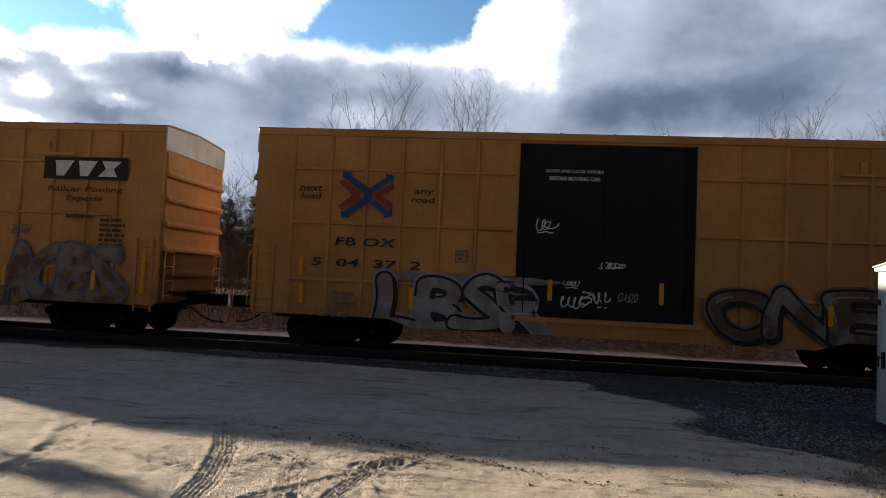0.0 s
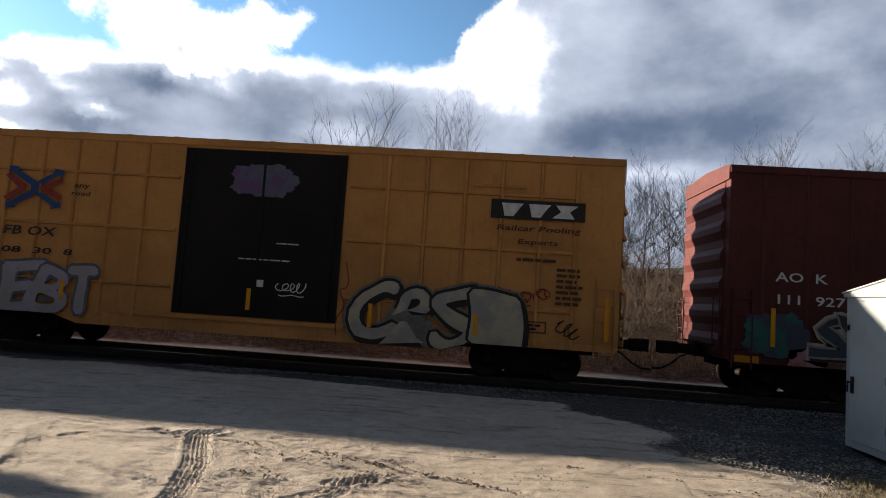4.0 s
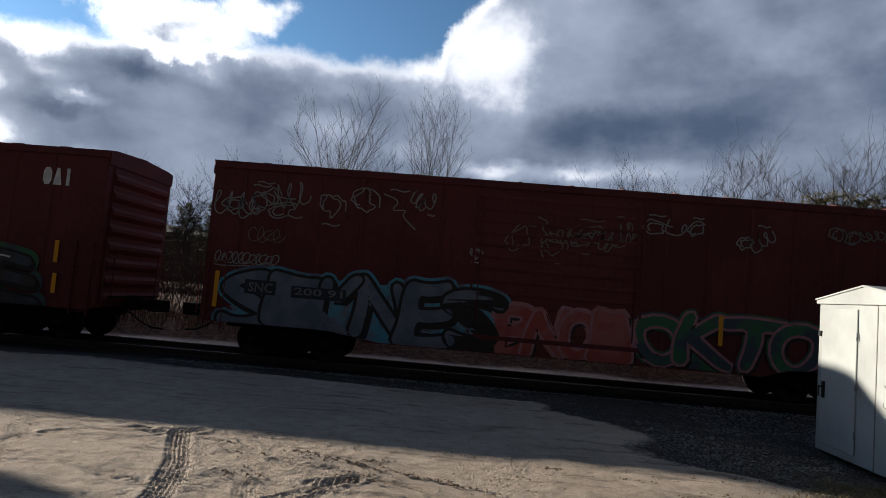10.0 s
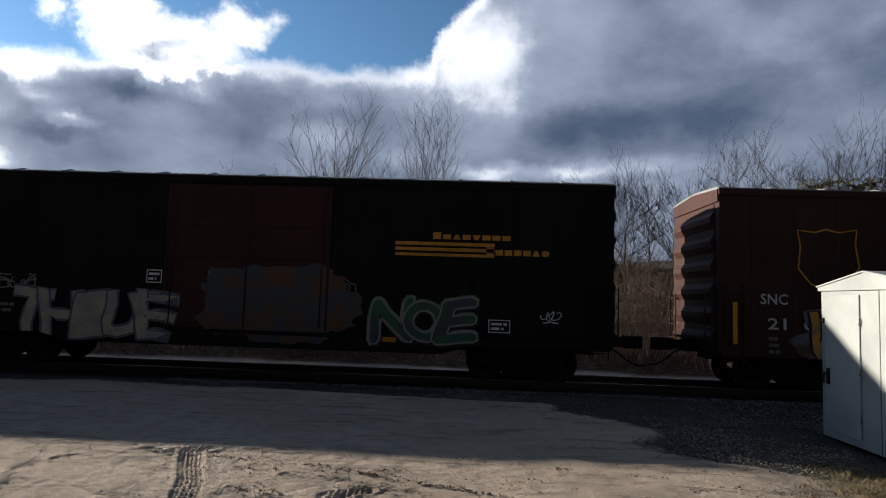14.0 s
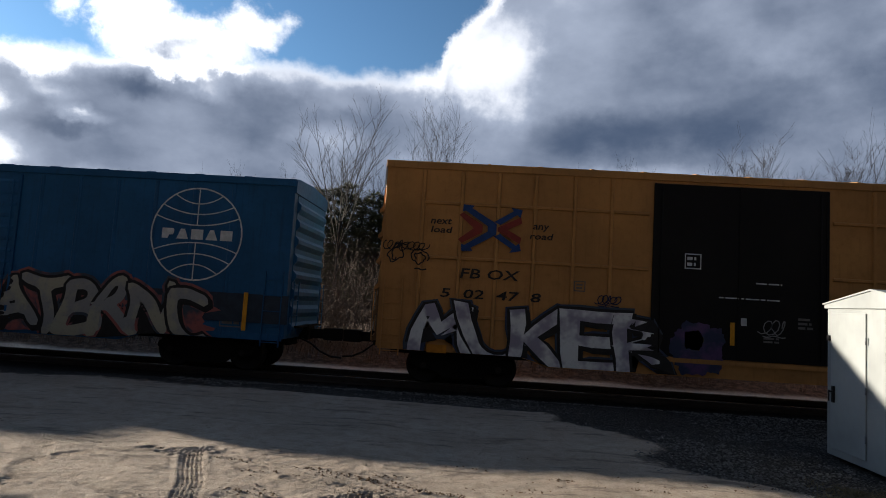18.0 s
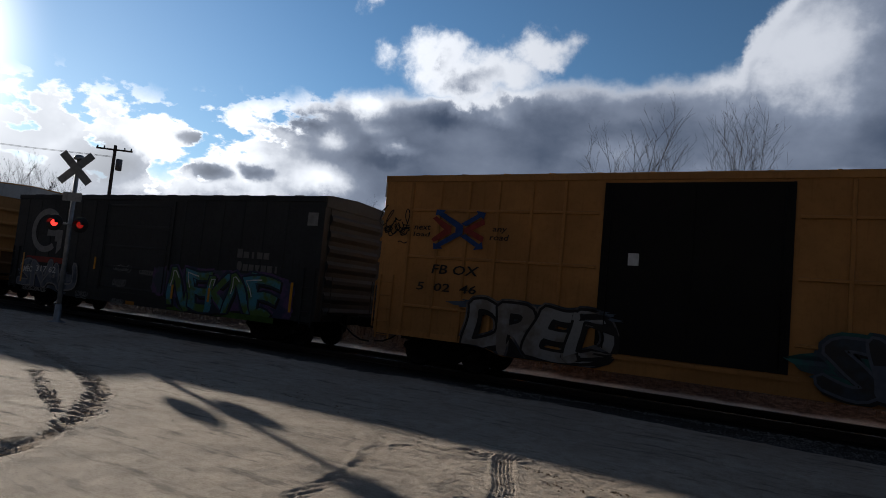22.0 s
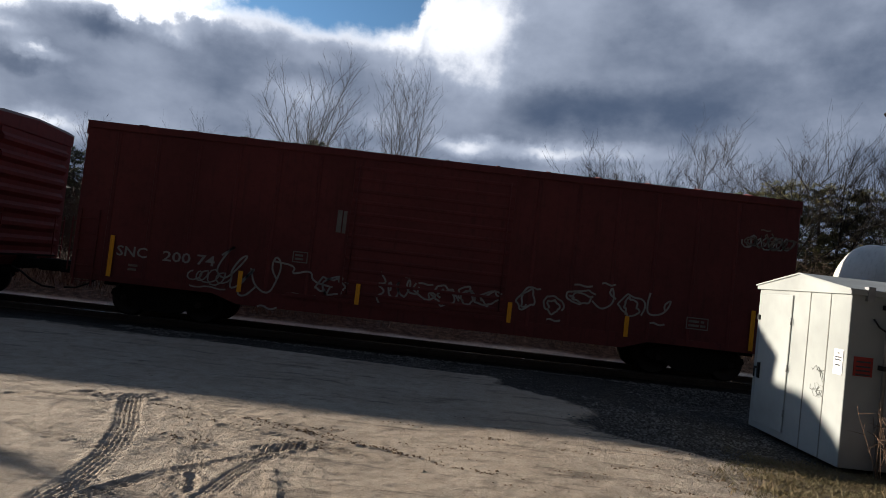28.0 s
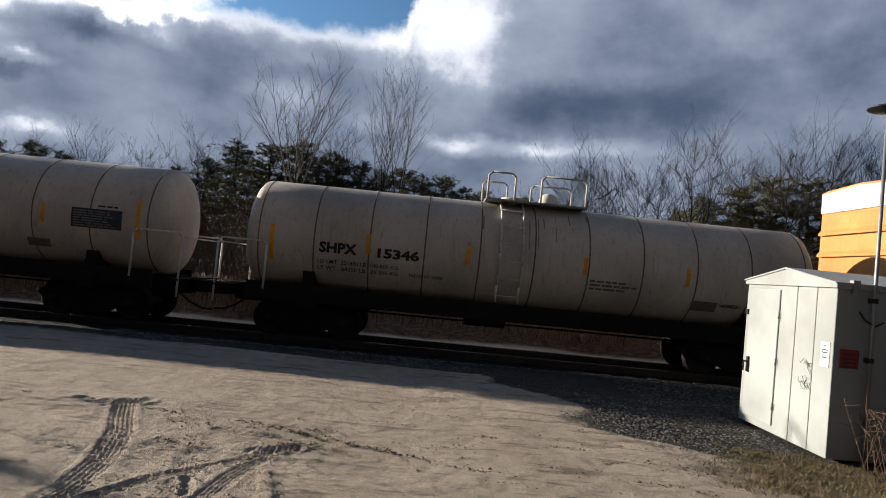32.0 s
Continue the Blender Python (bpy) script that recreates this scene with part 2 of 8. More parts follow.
def paint(name, color, rough=0.55, dirt=0.35, dirt_color=(0.045, 0.035, 0.028), grain=1.0, bump=0.15, metal=0.0, streak=0.35, gloss=0.22):
    """Weathered paint: broad fading, fine mottling, streaks that run down, small dents."""
    if name in MATS:
        return MATS[name]
    mat, g, b = principled(name)
    c = coords(g)
    wide, fine = g.noise(c, 0.55 * grain, 4.0, 0.6), g.noise(c, 9.0 * grain, 5.0, 0.65)
    mp = g.node("ShaderNodeMapping")
    mp.inputs["Scale"].default_value = (5.0, 5.0, 0.35)
    g.tree.links.new(c, mp.inputs[0])
    run = g.noise(mp.outputs[0], 2.2 * grain, 4.0, 0.6)
    fade = g.mix(g.smooth(wide.outputs[0], 0.3, 0.72), [v * 0.78 for v in color], [min(1.0, v * 1.12) for v in color])
    fade = g.mix(g.math("MULTIPLY", g.smooth(fine.outputs[0], 0.45, 0.8), dirt), fade, dirt_color)
    fade = g.mix(g.math("MULTIPLY", g.smooth(run.outputs[0], 0.52, 0.74), streak), fade, dirt_color)
    g.put(b.inputs["Base Color"], fade)
    g.put(b.inputs["Roughness"], g.math("ADD", rough - 0.1, g.math("MULTIPLY", fine.outputs[0], 0.25)))
    b.inputs["Metallic"].default_value, b.inputs["Specular IOR Level"].default_value = metal, gloss
    bm_ = g.node("ShaderNodeBump", Strength=bump, Distance=0.02)
    g.put(bm_.inputs["Height"], g.math("ADD", wide.outputs[0], g.math("MULTIPLY", fine.outputs[0], 0.25)))
    g.put(b.inputs["Normal"], bm_.outputs[0])
    MATS[name] = mat
    return mat


def plain(name, color, rough=0.6, metal=0.0, emit=0.0):
    """Small or thin things: a colour with slight mottling."""
    if name in MATS:
        return MATS[name]
    mat, g, b = principled(name)
    n = g.noise(coords(g), 6.0, 4.0, 0.6)
    g.put(b.inputs["Base Color"], g.mix(g.smooth(n.outputs[0], 0.3, 0.75), [v * 0.7 for v in color], color))
    b.inputs["Roughness"].default_value, b.inputs["Metallic"].default_value = rough, metal
    b.inputs["Specular IOR Level"].default_value = 0.25
    if emit:
        b.inputs["Emission Color"].default_value, b.inputs["Emission Strength"].default_value = (*color, 1), emit
    MATS[name] = mat
    return mat


def ground_material():
    mat, g, b = principled("sandy_ground")
    c = coords(g, False)
    sep = g.node("ShaderNodeSeparateXYZ")
    g.tree.links.new(c, sep.inputs[0])
    x, y, _ = sep.outputs
    n1, n2, n3 = g.noise(c, 0.5, 5.0, 0.6), g.noise(c, 5.0, 7.0, 0.68), g.noise(c, 42.0, 5.0, 0.72)
    sand = g.mix(g.smooth(n1.outputs[0], 0.3, 0.7), (0.345, 0.28, 0.22), (0.46, 0.385, 0.31))
    sand = g.mix(g.math("MULTIPLY", g.smooth(n2.outputs[0], 0.40, 0.68), 0.6), sand, (0.245, 0.19, 0.145))
    sand = g.mix(g.math("MULTIPLY", g.smooth(n3.outputs[0], 0.5, 0.72), 0.6), sand, (0.15, 0.125, 0.10))
    sand = g.mix(g.math("MULTIPLY", g.smooth(n3.outputs[0], 0.46, 0.30), 0.5), sand, (0.58, 0.52, 0.44))
    n4 = g.noise(c, 130.0, 3.0, 0.7)
    sand = g.mix(g.math("MULTIPLY", g.smooth(n4.outputs[0], 0.52, 0.68), 0.45), sand, (0.12, 0.10, 0.08))
    sand = g.mix(g.math("MULTIPLY", g.smooth(n4.outputs[0], 0.46, 0.34), 0.35), sand, (0.60, 0.54, 0.46))
    # dark drag marks and leaf dust, drawn out along the lot
    mp = g.node("ShaderNodeMapping")
    mp.inputs["Scale"].default_value = (0.55, 2.6, 1.0)
    mp.inputs["Rotation"].default_value = (0, 0, 0.16)
    g.tree.links.new(c, mp.inputs[0])
    drag = g.noise(mp.outputs[0], 1.6, 7.0, 0.66)
    sand = g.mix(g.math("MULTIPLY", g.smooth(drag.outputs[0], 0.53, 0.66), 0.62), sand, (0.085, 0.070, 0.057))
    v = g.node("ShaderNodeTexVoronoi", Scale=34.0)
    g.tree.links.new(c, v.inputs["Vector"])
    stone = g.mix(g.smooth(v.outputs["Color"], 0.1, 0.9), (0.032, 0.029, 0.026), (0.12, 0.112, 0.102))
    stone = g.mix(g.smooth(v.outputs["Distance"], 0.25, 0.7), stone, (0.018, 0.016, 0.015))
    # the gravel apron beside the track: a slanting, ragged edge
    rag = g.math("MULTIPLY", g.math("SUBTRACT", n1.outputs[0], 0.5), 1.0)
    rag2 = g.math("MULTIPLY", g.math("SUBTRACT", n2.outputs[0], 0.5), 0.7)
    v_ = g.math("DIVIDE", g.math("SUBTRACT", y, 6.0), 6.0, clamp=True)
    shore = [(6.0, 4.95), (6.9, 4.9), (7.15, 4.0), (7.35, 3.5), (7.55, 2.85), (7.75, 2.4), (8.3, 2.2), (8.8, 2.6), (9.2, 2.7), (10.0, 1.95), (10.5, 1.4), (11.2, 1.5), (11.6, -4.0)]
    reach = g.math("MULTIPLY_ADD", g.ramp(v_, [((a - 6.0) / 6.0, (b + 5.0) / 10.0) for a, b in shore]), 10.0, -5.0)
    edge = g.math("MAXIMUM", g.math("SUBTRACT", x, reach), g.math("SUBTRACT", y, 11.6))
    edge = g.math("ADD", edge, g.math("ADD", rag, rag2))
    grav = g.smooth(edge, -0.05, 0.25)
    col = g.mix(grav, sand, stone)
    # soil under the grass beside the cabinet
    bank = g.math("MINIMUM", g.math("SUBTRACT", x, g.math("MULTIPLY_ADD", y, 0.62, -0.4)), g.math("MINIMUM", g.math("SUBTRACT", 8.0, y), g.math("ADD", y, g.math("MULTIPLY_ADD", x, 0.8, -9.0))))
    bank = g.math("ADD", bank, g.math("ADD", g.math("MULTIPLY", rag, 0.8), rag2))
    turf = g.mix(g.smooth(n2.outputs[0], 0.35, 0.7), (0.16, 0.115, 0.07), (0.085, 0.07, 0.032))
    col = g.mix(g.math("MULTIPLY", g.smooth(bank, -0.1, 0.45), 0.85), col, turf)
    # train's shade put into the track bed as near-black; pale sandy ballast past it
    bed_shade = g.math("MULTIPLY", g.smooth(g.math("ADD", y, rag2), 11.5, 12.9), 0.9)
    col = g.mix(bed_shade, col, (0.014, 0.013, 0.012))
    # this ballast is lightened to carry the sunlit line beyond the far rail
    past = g.smooth(g.math("ADD", y, rag2), 18.0, 18.15)
    col = g.mix(past, col, g.mix(g.smooth(v.outputs["Color"], 0.2, 0.8), (0.40, 0.37, 0.33), (0.62, 0.57, 0.51)))
    # old leaves and dead grass past the track
    far = g.smooth(g.math("ADD", y, rag), 18.45, 18.9)
    litter = g.mix(g.smooth(n2.outputs[0], 0.35, 0.7), (0.055, 0.036, 0.027), (0.21, 0.14, 0.10))
    col = g.mix(far, col, litter)
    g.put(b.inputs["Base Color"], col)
    b.inputs["Roughness"].default_value = 0.93
    b.inputs["Specular IOR Level"].default_value = 0.25
    h = g.math("ADD", g.math("MULTIPLY", n2.outputs[0], 0.5), g.math("MULTIPLY_ADD", n4.outputs[0], 0.24, g.math("MULTIPLY", n3.outputs[0], 0.36)))
    h = g.math("ADD", h, g.math("MULTIPLY", grav, g.math("MULTIPLY", v.outputs["Distance"], -0.55)))
    bp = g.node("ShaderNodeBump", Strength=1.0, Distance=0.06)
    g.put(bp.inputs["Height"], h)
    g.put(b.inputs["Normal"], bp.outputs[0])
    MATS["sandy_ground"] = mat
    return mat


# ---- building helpers ----
def box(bm, x0, x1, y0, y1, z0, z1):
    vs = [bm.verts.new(p) for p in ((x0, y0, z0), (x1, y0, z0), (x1, y1, z0), (x0, y1, z0), (x0, y0, z1), (x1, y0, z1), (x1, y1, z1), (x0, y1, z1))]
    for f in ((0, 3, 2, 1), (4, 5, 6, 7), (0, 1, 5, 4), (1, 2, 6, 5), (2, 3, 7, 6), (3, 0, 4, 7)):
        bm.faces.new([vs[i] for i in f])
    return vs


def prism(bm, outline, y0, y1, axis="y"):
    """A closed outline in (x, z) drawn out along y (or in (y, z) along x, or (x, y) along z)."""
    def at(p, d):
        return (p[0], d, p[1]) if axis == "y" else (d, p[0], p[1]) if axis == "x" else (p[0], p[1], d)
    a = [bm.verts.new(at(p, y0)) for p in outline]
    b = [bm.verts.new(at(p, y1)) for p in outline]
    n = len(outline)
    for i in range(n):
        bm.faces.new((a[i], a[(i + 1) % n], b[(i + 1) % n], b[i]))
    bm.faces.new(a[::-1])
    bm.faces.new(b)


def tube(bm, a, b, r0, r1=None, sides=8, caps=True):
    """A round bar from a to b."""
    a, b = Vector(a), Vector(b)
    r1 = r0 if r1 is None else r1
    q = (b - a).to_track_quat("Z", "Y").to_matrix()
    rings = []
    for p, r in ((a, r0), (b, r1)):
        rings.append([bm.verts.new(p + q @ Vector((r * math.cos(t), r * math.sin(t), 0))) for t in [2 * math.pi * i / sides for i in range(sides)]])
    for i in range(sides):
        f = bm.faces.new((rings[0][i], rings[0][(i + 1) % sides], rings[1][(i + 1) % sides], rings[1][i]))
        f.smooth = sides > 5
    if caps:
        bm.faces.new(rings[0][::-1])
        bm.faces.new(rings[1])


def pipe(bm, points, r, sides=6):
    for a, b in zip(points, points[1:]):
        tube(bm, a, b, r, sides=sides)


def lathe(bm, profile, sides=24, axis="y", smooth=True):
    """A profile of (radius, along) turned about an axis through the origin."""
    rings = []
    for r, d in profile:
        ring = []
        for i in range(sides):
            t = 2 * math.pi * i / sides
            c, s = r * math.cos(t), r * math.sin(t)
            ring.append(bm.verts.new((c, d, s) if axis == "y" else (d, c, s) if axis == "x" else (c, s, d)))
        rings.append(ring)
    for p, q in zip(rings, rings[1:]):
        for i in range(sides):
            f = bm.faces.new((p[i], p[(i + 1) % sides], q[(i + 1) % sides], q[i]))
            f.smooth = smooth
    bm.faces.new(rings[0][::-1])
    bm.faces.new(rings[-1])


def finish(bm, name, material, bevel=0.0):
    if bevel:
        bmesh.ops.bevel(bm, geom=bm.edges[:], offset=bevel, segments=1, affect="EDGES", clamp_overlap=True)
    bmesh.ops.recalc_face_normals(bm, faces=bm.faces[:])
    me = bpy.data.meshes.new(name)
    bm.to_mesh(me)
    bm.free()
    me.materials.append(material)
    return me


def part(name, bm, material, parent, label="", at=None, bevel=0.0):
    """Links a bmesh, or a mesh made before, as one object under a thing or a part."""
    me = finish(bm, name, material, bevel) if isinstance(bm, bmesh.types.BMesh) else bm
    ob = new(name, me)
    ob.parent = parent
    if at is not None:
        ob.location = at
    return tagged(ob, label)


def thing(name, label, category, at=(0, 0, 0), group="", kind="", turn=0.0):
    ob = new(name)
    ob.empty_display_size = 0.2
    ob.location, ob.rotation_euler = at, (0, 0, radians(turn))
    return tagged(ob, label, category, group, kind)


# ---- the ground: one sheet, fine where the camera stands near ----
def spaced(spans):
    out = []
    for a, b, step in spans:
        n = max(1, round((b - a) / step))
        out += [a + (b - a) * i / n for i in range(n)]
    return out + [spans[-1][1]]


def near_path(px, py, line):
    """Distance from points to a polyline, and the way along it."""
    best, along, gone = np.full(px.shape, 1e9), np.zeros(px.shape), 0.0
    for (ax, ay), (bx, by) in zip(line, line[1:]):
        ux, uy = bx - ax, by - ay
        size = math.hypot(ux, uy)
        s = np.clip(((px - ax) * ux + (py - ay) * uy) / size ** 2, 0, 1)
        d = np.hypot(px - ax - s * ux, py - ay - s * uy)
        side = np.sign((px - ax) * uy - (py - ay) * ux)
        along = np.where(d < abs(best), gone + s * size, along)
        best = np.where(d < abs(best), d * np.where(side == 0, 1, side), best)
        gone += size
    return best, along


def value_noise(x, y, cell, seed):
    r = np.random.RandomState(seed).rand(256, 256)
    fx, fy = x / cell, y / cell
    ix, iy = np.floor(fx).astype(int), np.floor(fy).astype(int)
    ux, uy = fx - ix, fy - iy
    ux, uy = ux * ux * (3 - 2 * ux), uy * uy * (3 - 2 * uy)
    a, b = r[ix % 256, iy % 256], r[(ix + 1) % 256, iy % 256]
    c, d = r[ix % 256, (iy + 1) % 256], r[(ix + 1) % 256, (iy + 1) % 256]
    return (a * (1 - ux) + b * ux) * (1 - uy) + (c * (1 - ux) + d * ux) * uy - 0.5


TYRES = [  # width, depth, tread, line
    (0.25, 0.020, "ribs", [(-3.02, 6.98), (-2.78, 6.4), (-2.53, 5.87), (-2.29, 5.05), (-2.22, 4.45), (-2.25, 3.0)]),
    (0.24, 0.022, "bars", [(-3.27, 6.84), (-2.87, 7.08)]),
    (0.14, 0.017, "ribs", [(-0.97, 5.84), (-1.33, 5.34), (-1.79, 4.79), (-1.96, 4.41), (-2.12, 4.08)]),
    (0.19, 0.015, "ribs", [(-1.03, 5.80), (-1.22, 5.0), (-1.29, 4.34), (-1.35, 3.0)]),
    (0.20, 0.022, "bars", [(-1.22, 5.70), (-0.88, 5.88)]),
    (0.26, 0.018, "ribs", [(-4.65, 6.82), (-4.3, 6.1), (-4.03, 5.58), (-3.88, 5.09), (-3.8, 4.2)]),
    (0.24, 0.018, "ribs", [(-4.18, 6.45), (-3.45, 6.98)]),
    (0.10, -0.030, "", [(-0.97, 5.15), (-0.86, 4.8), (-0.79, 4.45)]),
    (0.10, 0.035, "", [(-1.54, 4.88), (-1.45, 4.7), (-1.41, 4.54)]),
    (0.09, -0.022, "", [(-2.2, 6.85), (-1.75, 6.45), (-1.45, 6.32)]),
    (0.16, 0.022, "ribs", [(-1.75, 6.25), (-1.1, 6.15), (-0.65, 5.98), (-0.19, 5.78)]),
    (0.20, 0.015, "ribs", [(-3.4, 5.6), (-2.9, 5.35), (-2.5, 5.25)]),
    (0.22, 0.012, "ribs", [(-1.75, 5.5), (-1.55, 4.9), (-1.5, 4.3)]),
    (0.34, 0.055, "lugs", [(-22.0, 9.0), (-14.5, 7.6), (-12.15, 6.9), (-10.91, 6.6), (-8.88, 5.68), (-7.52, 4.55), (-6.54, 3.26), (-6.35, 2.4), (-6.2, 1.0)]),
    (0.34, 0.050, "lugs", [(-20.0, 7.0), (-15.0, 5.7), (-12.54, 5.4), (-11.18, 5.05), (-9.81, 4.37), (-8.37, 3.21), (-7.6, 2.2)]),
    (0.24, 0.030, "lugs", [(-11.0, 5.9), (-9.0, 5.0), (-7.9, 4.55)]),
    (0.20, 0.020, "", [(-6.5, 7.4), (-4.6, 7.0), (-2.9, 6.9), (-1.2, 6.5)]),
    (0.20, 0.018, "", [(-4.5, 10.2), (-1.5, 9.6), (1.2, 8.9)]),
    (0.24, 0.022, "", [(-9.0, 9.2), (-4.5, 8.6), (-0.5, 8.1), (1.8, 7.2)]),
    (0.18, 0.020, "", [(-9.0, 7.9), (-5.5, 7.9), (-3.3, 7.5)]),
]


def build_ground():
    xs = np.array(spaced([(-3000, -400, 650), (-400, -60, 40), (-60, -14, 1.2), (-14, -5, 0.07), (-5, -3.3, 0.03), (-3.3, -0.7, 0.014), (-0.7, 1.2, 0.03), (1.2, 6.5, 0.06), (6.5, 14, 0.5), (14, 60, 4), (60, 400, 60), (400, 3000, 650)]))
    ys = np.array(spaced([(-600, -40, 140), (-40, 1, 4), (1, 4, 0.12), (4, 7.2, 0.02), (7.2, 13, 0.08), (13, 20, 0.3), (20, 60, 3), (60, 400, 40), (400, 3000, 650)]))
    gx, gy = np.meshgrid(xs, ys, indexing="ij")
    z = 0.045 * value_noise(gx, gy, 1.7, 1) + 0.013 * value_noise(gx, gy, 0.45, 2) + 0.010 * value_noise(gx, gy, 0.14, 3)
    z += 0.006 * value_noise(gx, gy, 0.06, 4) + 0.0035 * value_noise(gx, gy, 0.03, 5)
    # fine scrapes along the lot
    z += 0.010 * np.clip(value_noise(gx * 0.22 + gy * 0.06, gy * 1.6 - gx * 0.3, 0.07, 8) - 0.1, 0, 1)
    rut = value_noise(gx * 0.35 + gy * 0.1, gy * 1.4 - gx * 0.25, 0.4, 6)
    z += 0.03 * np.clip(rut - 0.12, 0, 1) + 0.022 * np.clip(value_noise(gx * 0.3 + gy * 0.08, gy * 1.8 - gx * 0.4, 0.22, 7) - 0.15, 0, 1)
    for width, depth, tread, line in TYRES:
        d, s = near_path(gx, gy, line)
        a = np.abs(d)
        cut = np.clip(1 - (a / (width / 2)) ** 4, 0, 1)
        fade = np.clip(0.75 + 0.9 * value_noise(gx, gy, 0.35, 9), 0.15, 1.2)
        rim = np.exp(-((d - width * 0.6) / (width * 0.13)) ** 2) + 0.5 * np.exp(-((d + width * 0.6) / (width * 0.13)) ** 2)
        z += 0.5 * (-depth * cut * fade + 0.8 * abs(depth) * rim * fade)
        if tread == "ribs":
            z += cut * fade * 0.45 * depth * np.sin(d * 2 * math.pi / max(0.036, width / 6))
            z += cut * fade * 0.14 * depth * np.sign(np.sin((s + 0.5 * d) * 2 * math.pi / 0.085))
        elif tread == "bars":
            z += cut * fade * 0.55 * depth * np.sin((s + 0.5 * d) * 2 * math.pi / 0.062)
        elif tread == "lugs":
            z += cut * 0.6 * depth * (np.sign(np.sin((s + 0.8 * a) * 2 * math.pi / 0.17)) * 0.6 + 2.0 * value_noise(gx, gy, 0.12, 12))
    near = np.clip((gx + 60) / 10, 0, 1) * np.clip((60 - gx) / 10, 0, 1) * np.clip((40 - gy) / 10, 0, 1) * np.clip((gy + 30) / 10, 0, 1)
    z *= near
    # the track bed lies a little lower, the far side rises again
    bed = np.clip((gy - 12.2) / 1.6, 0, 1) * np.clip((20.0 - gy) / 1.6, 0, 1)
    z -= 0.27 * bed * bed * (3 - 2 * bed)
    z += 0.3 * np.clip((gy - 20) / 8, 0, 1)
    z -= 0.13 * np.clip((gx - 3.0) / 2.0, 0, 1) * np.clip((gy - 5.0) / 1.5, 0, 1) * np.clip((12.2 - gy) / 1.0, 0, 1)
    nx, ny = gx.shape
    me = bpy.data.meshes.new("ground")
    idx = np.arange(nx * ny).reshape(nx, ny)
    quads = np.stack([idx[:-1, :-1], idx[1:, :-1], idx[1:, 1:], idx[:-1, 1:]], -1).reshape(-1, 4)
    me.from_pydata(np.stack([gx, gy, z], -1).reshape(-1, 3).tolist(), [], quads.tolist())
    me.shade_smooth()
    me.materials.append(ground_material())
    tagged(new("ground", me), "sandy lot with tyre tracks, gravel beside the railway track", "ground", kind="structure")


build_ground()


def lumps(name, spots, material, seed, label, category):
    """Small uneven stones or clods, joined: (x, y, z, size)."""
    rnd = np.random.RandomState(seed)
    n = len(spots)
    base = np.array([(1, 0, 0), (0.1, 1, 0), (-1, 0.1, 0), (0, -1, 0), (0, 0, 0.8), (0, 0, -0.6)], float)
    tri = np.array([(0, 1, 4), (1, 2, 4), (2, 3, 4), (3, 0, 4), (1, 0, 5), (2, 1, 5), (3, 2, 5), (0, 3, 5)])
    spots = np.array(spots)
    turn = rnd.uniform(0, 6.283, n)
    v = base[None] * rnd.uniform(0.55, 1.25, (n, 6, 3)) * spots[:, 3][:, None, None]
    c, s = np.cos(turn)[:, None], np.sin(turn)[:, None]
    v = np.stack([v[..., 0] * c - v[..., 1] * s, v[..., 0] * s + v[..., 1] * c, v[..., 2] * 0.7], -1) + spots[:, None, :3]
    me = bpy.data.meshes.new(name)
    me.from_pydata(v.reshape(-1, 3).tolist(), [], (tri[None] + 6 * np.arange(n)[:, None, None]).reshape(-1, 3).tolist())
    me.materials.append(material)
    tagged(new(name, me), label, category, kind="stuff")


def stone_material(name, dark, light):
    mat, g, b = principled(name)
    r = g.node("ShaderNodeNewGeometry").outputs["Random Per Island"]
    n = g.noise(coords(g, False), 60.0, 3.0)
    g.put(b.inputs["Base Color"], g.mix(g.math("MULTIPLY_ADD", n.outputs[0], 0.4, g.math("MULTIPLY", r, 0.7), clamp=True), dark, light))
    b.inputs["Roughness"].default_value, b.inputs["Specular IOR Level"].default_value = 0.9, 0.25
    return mat


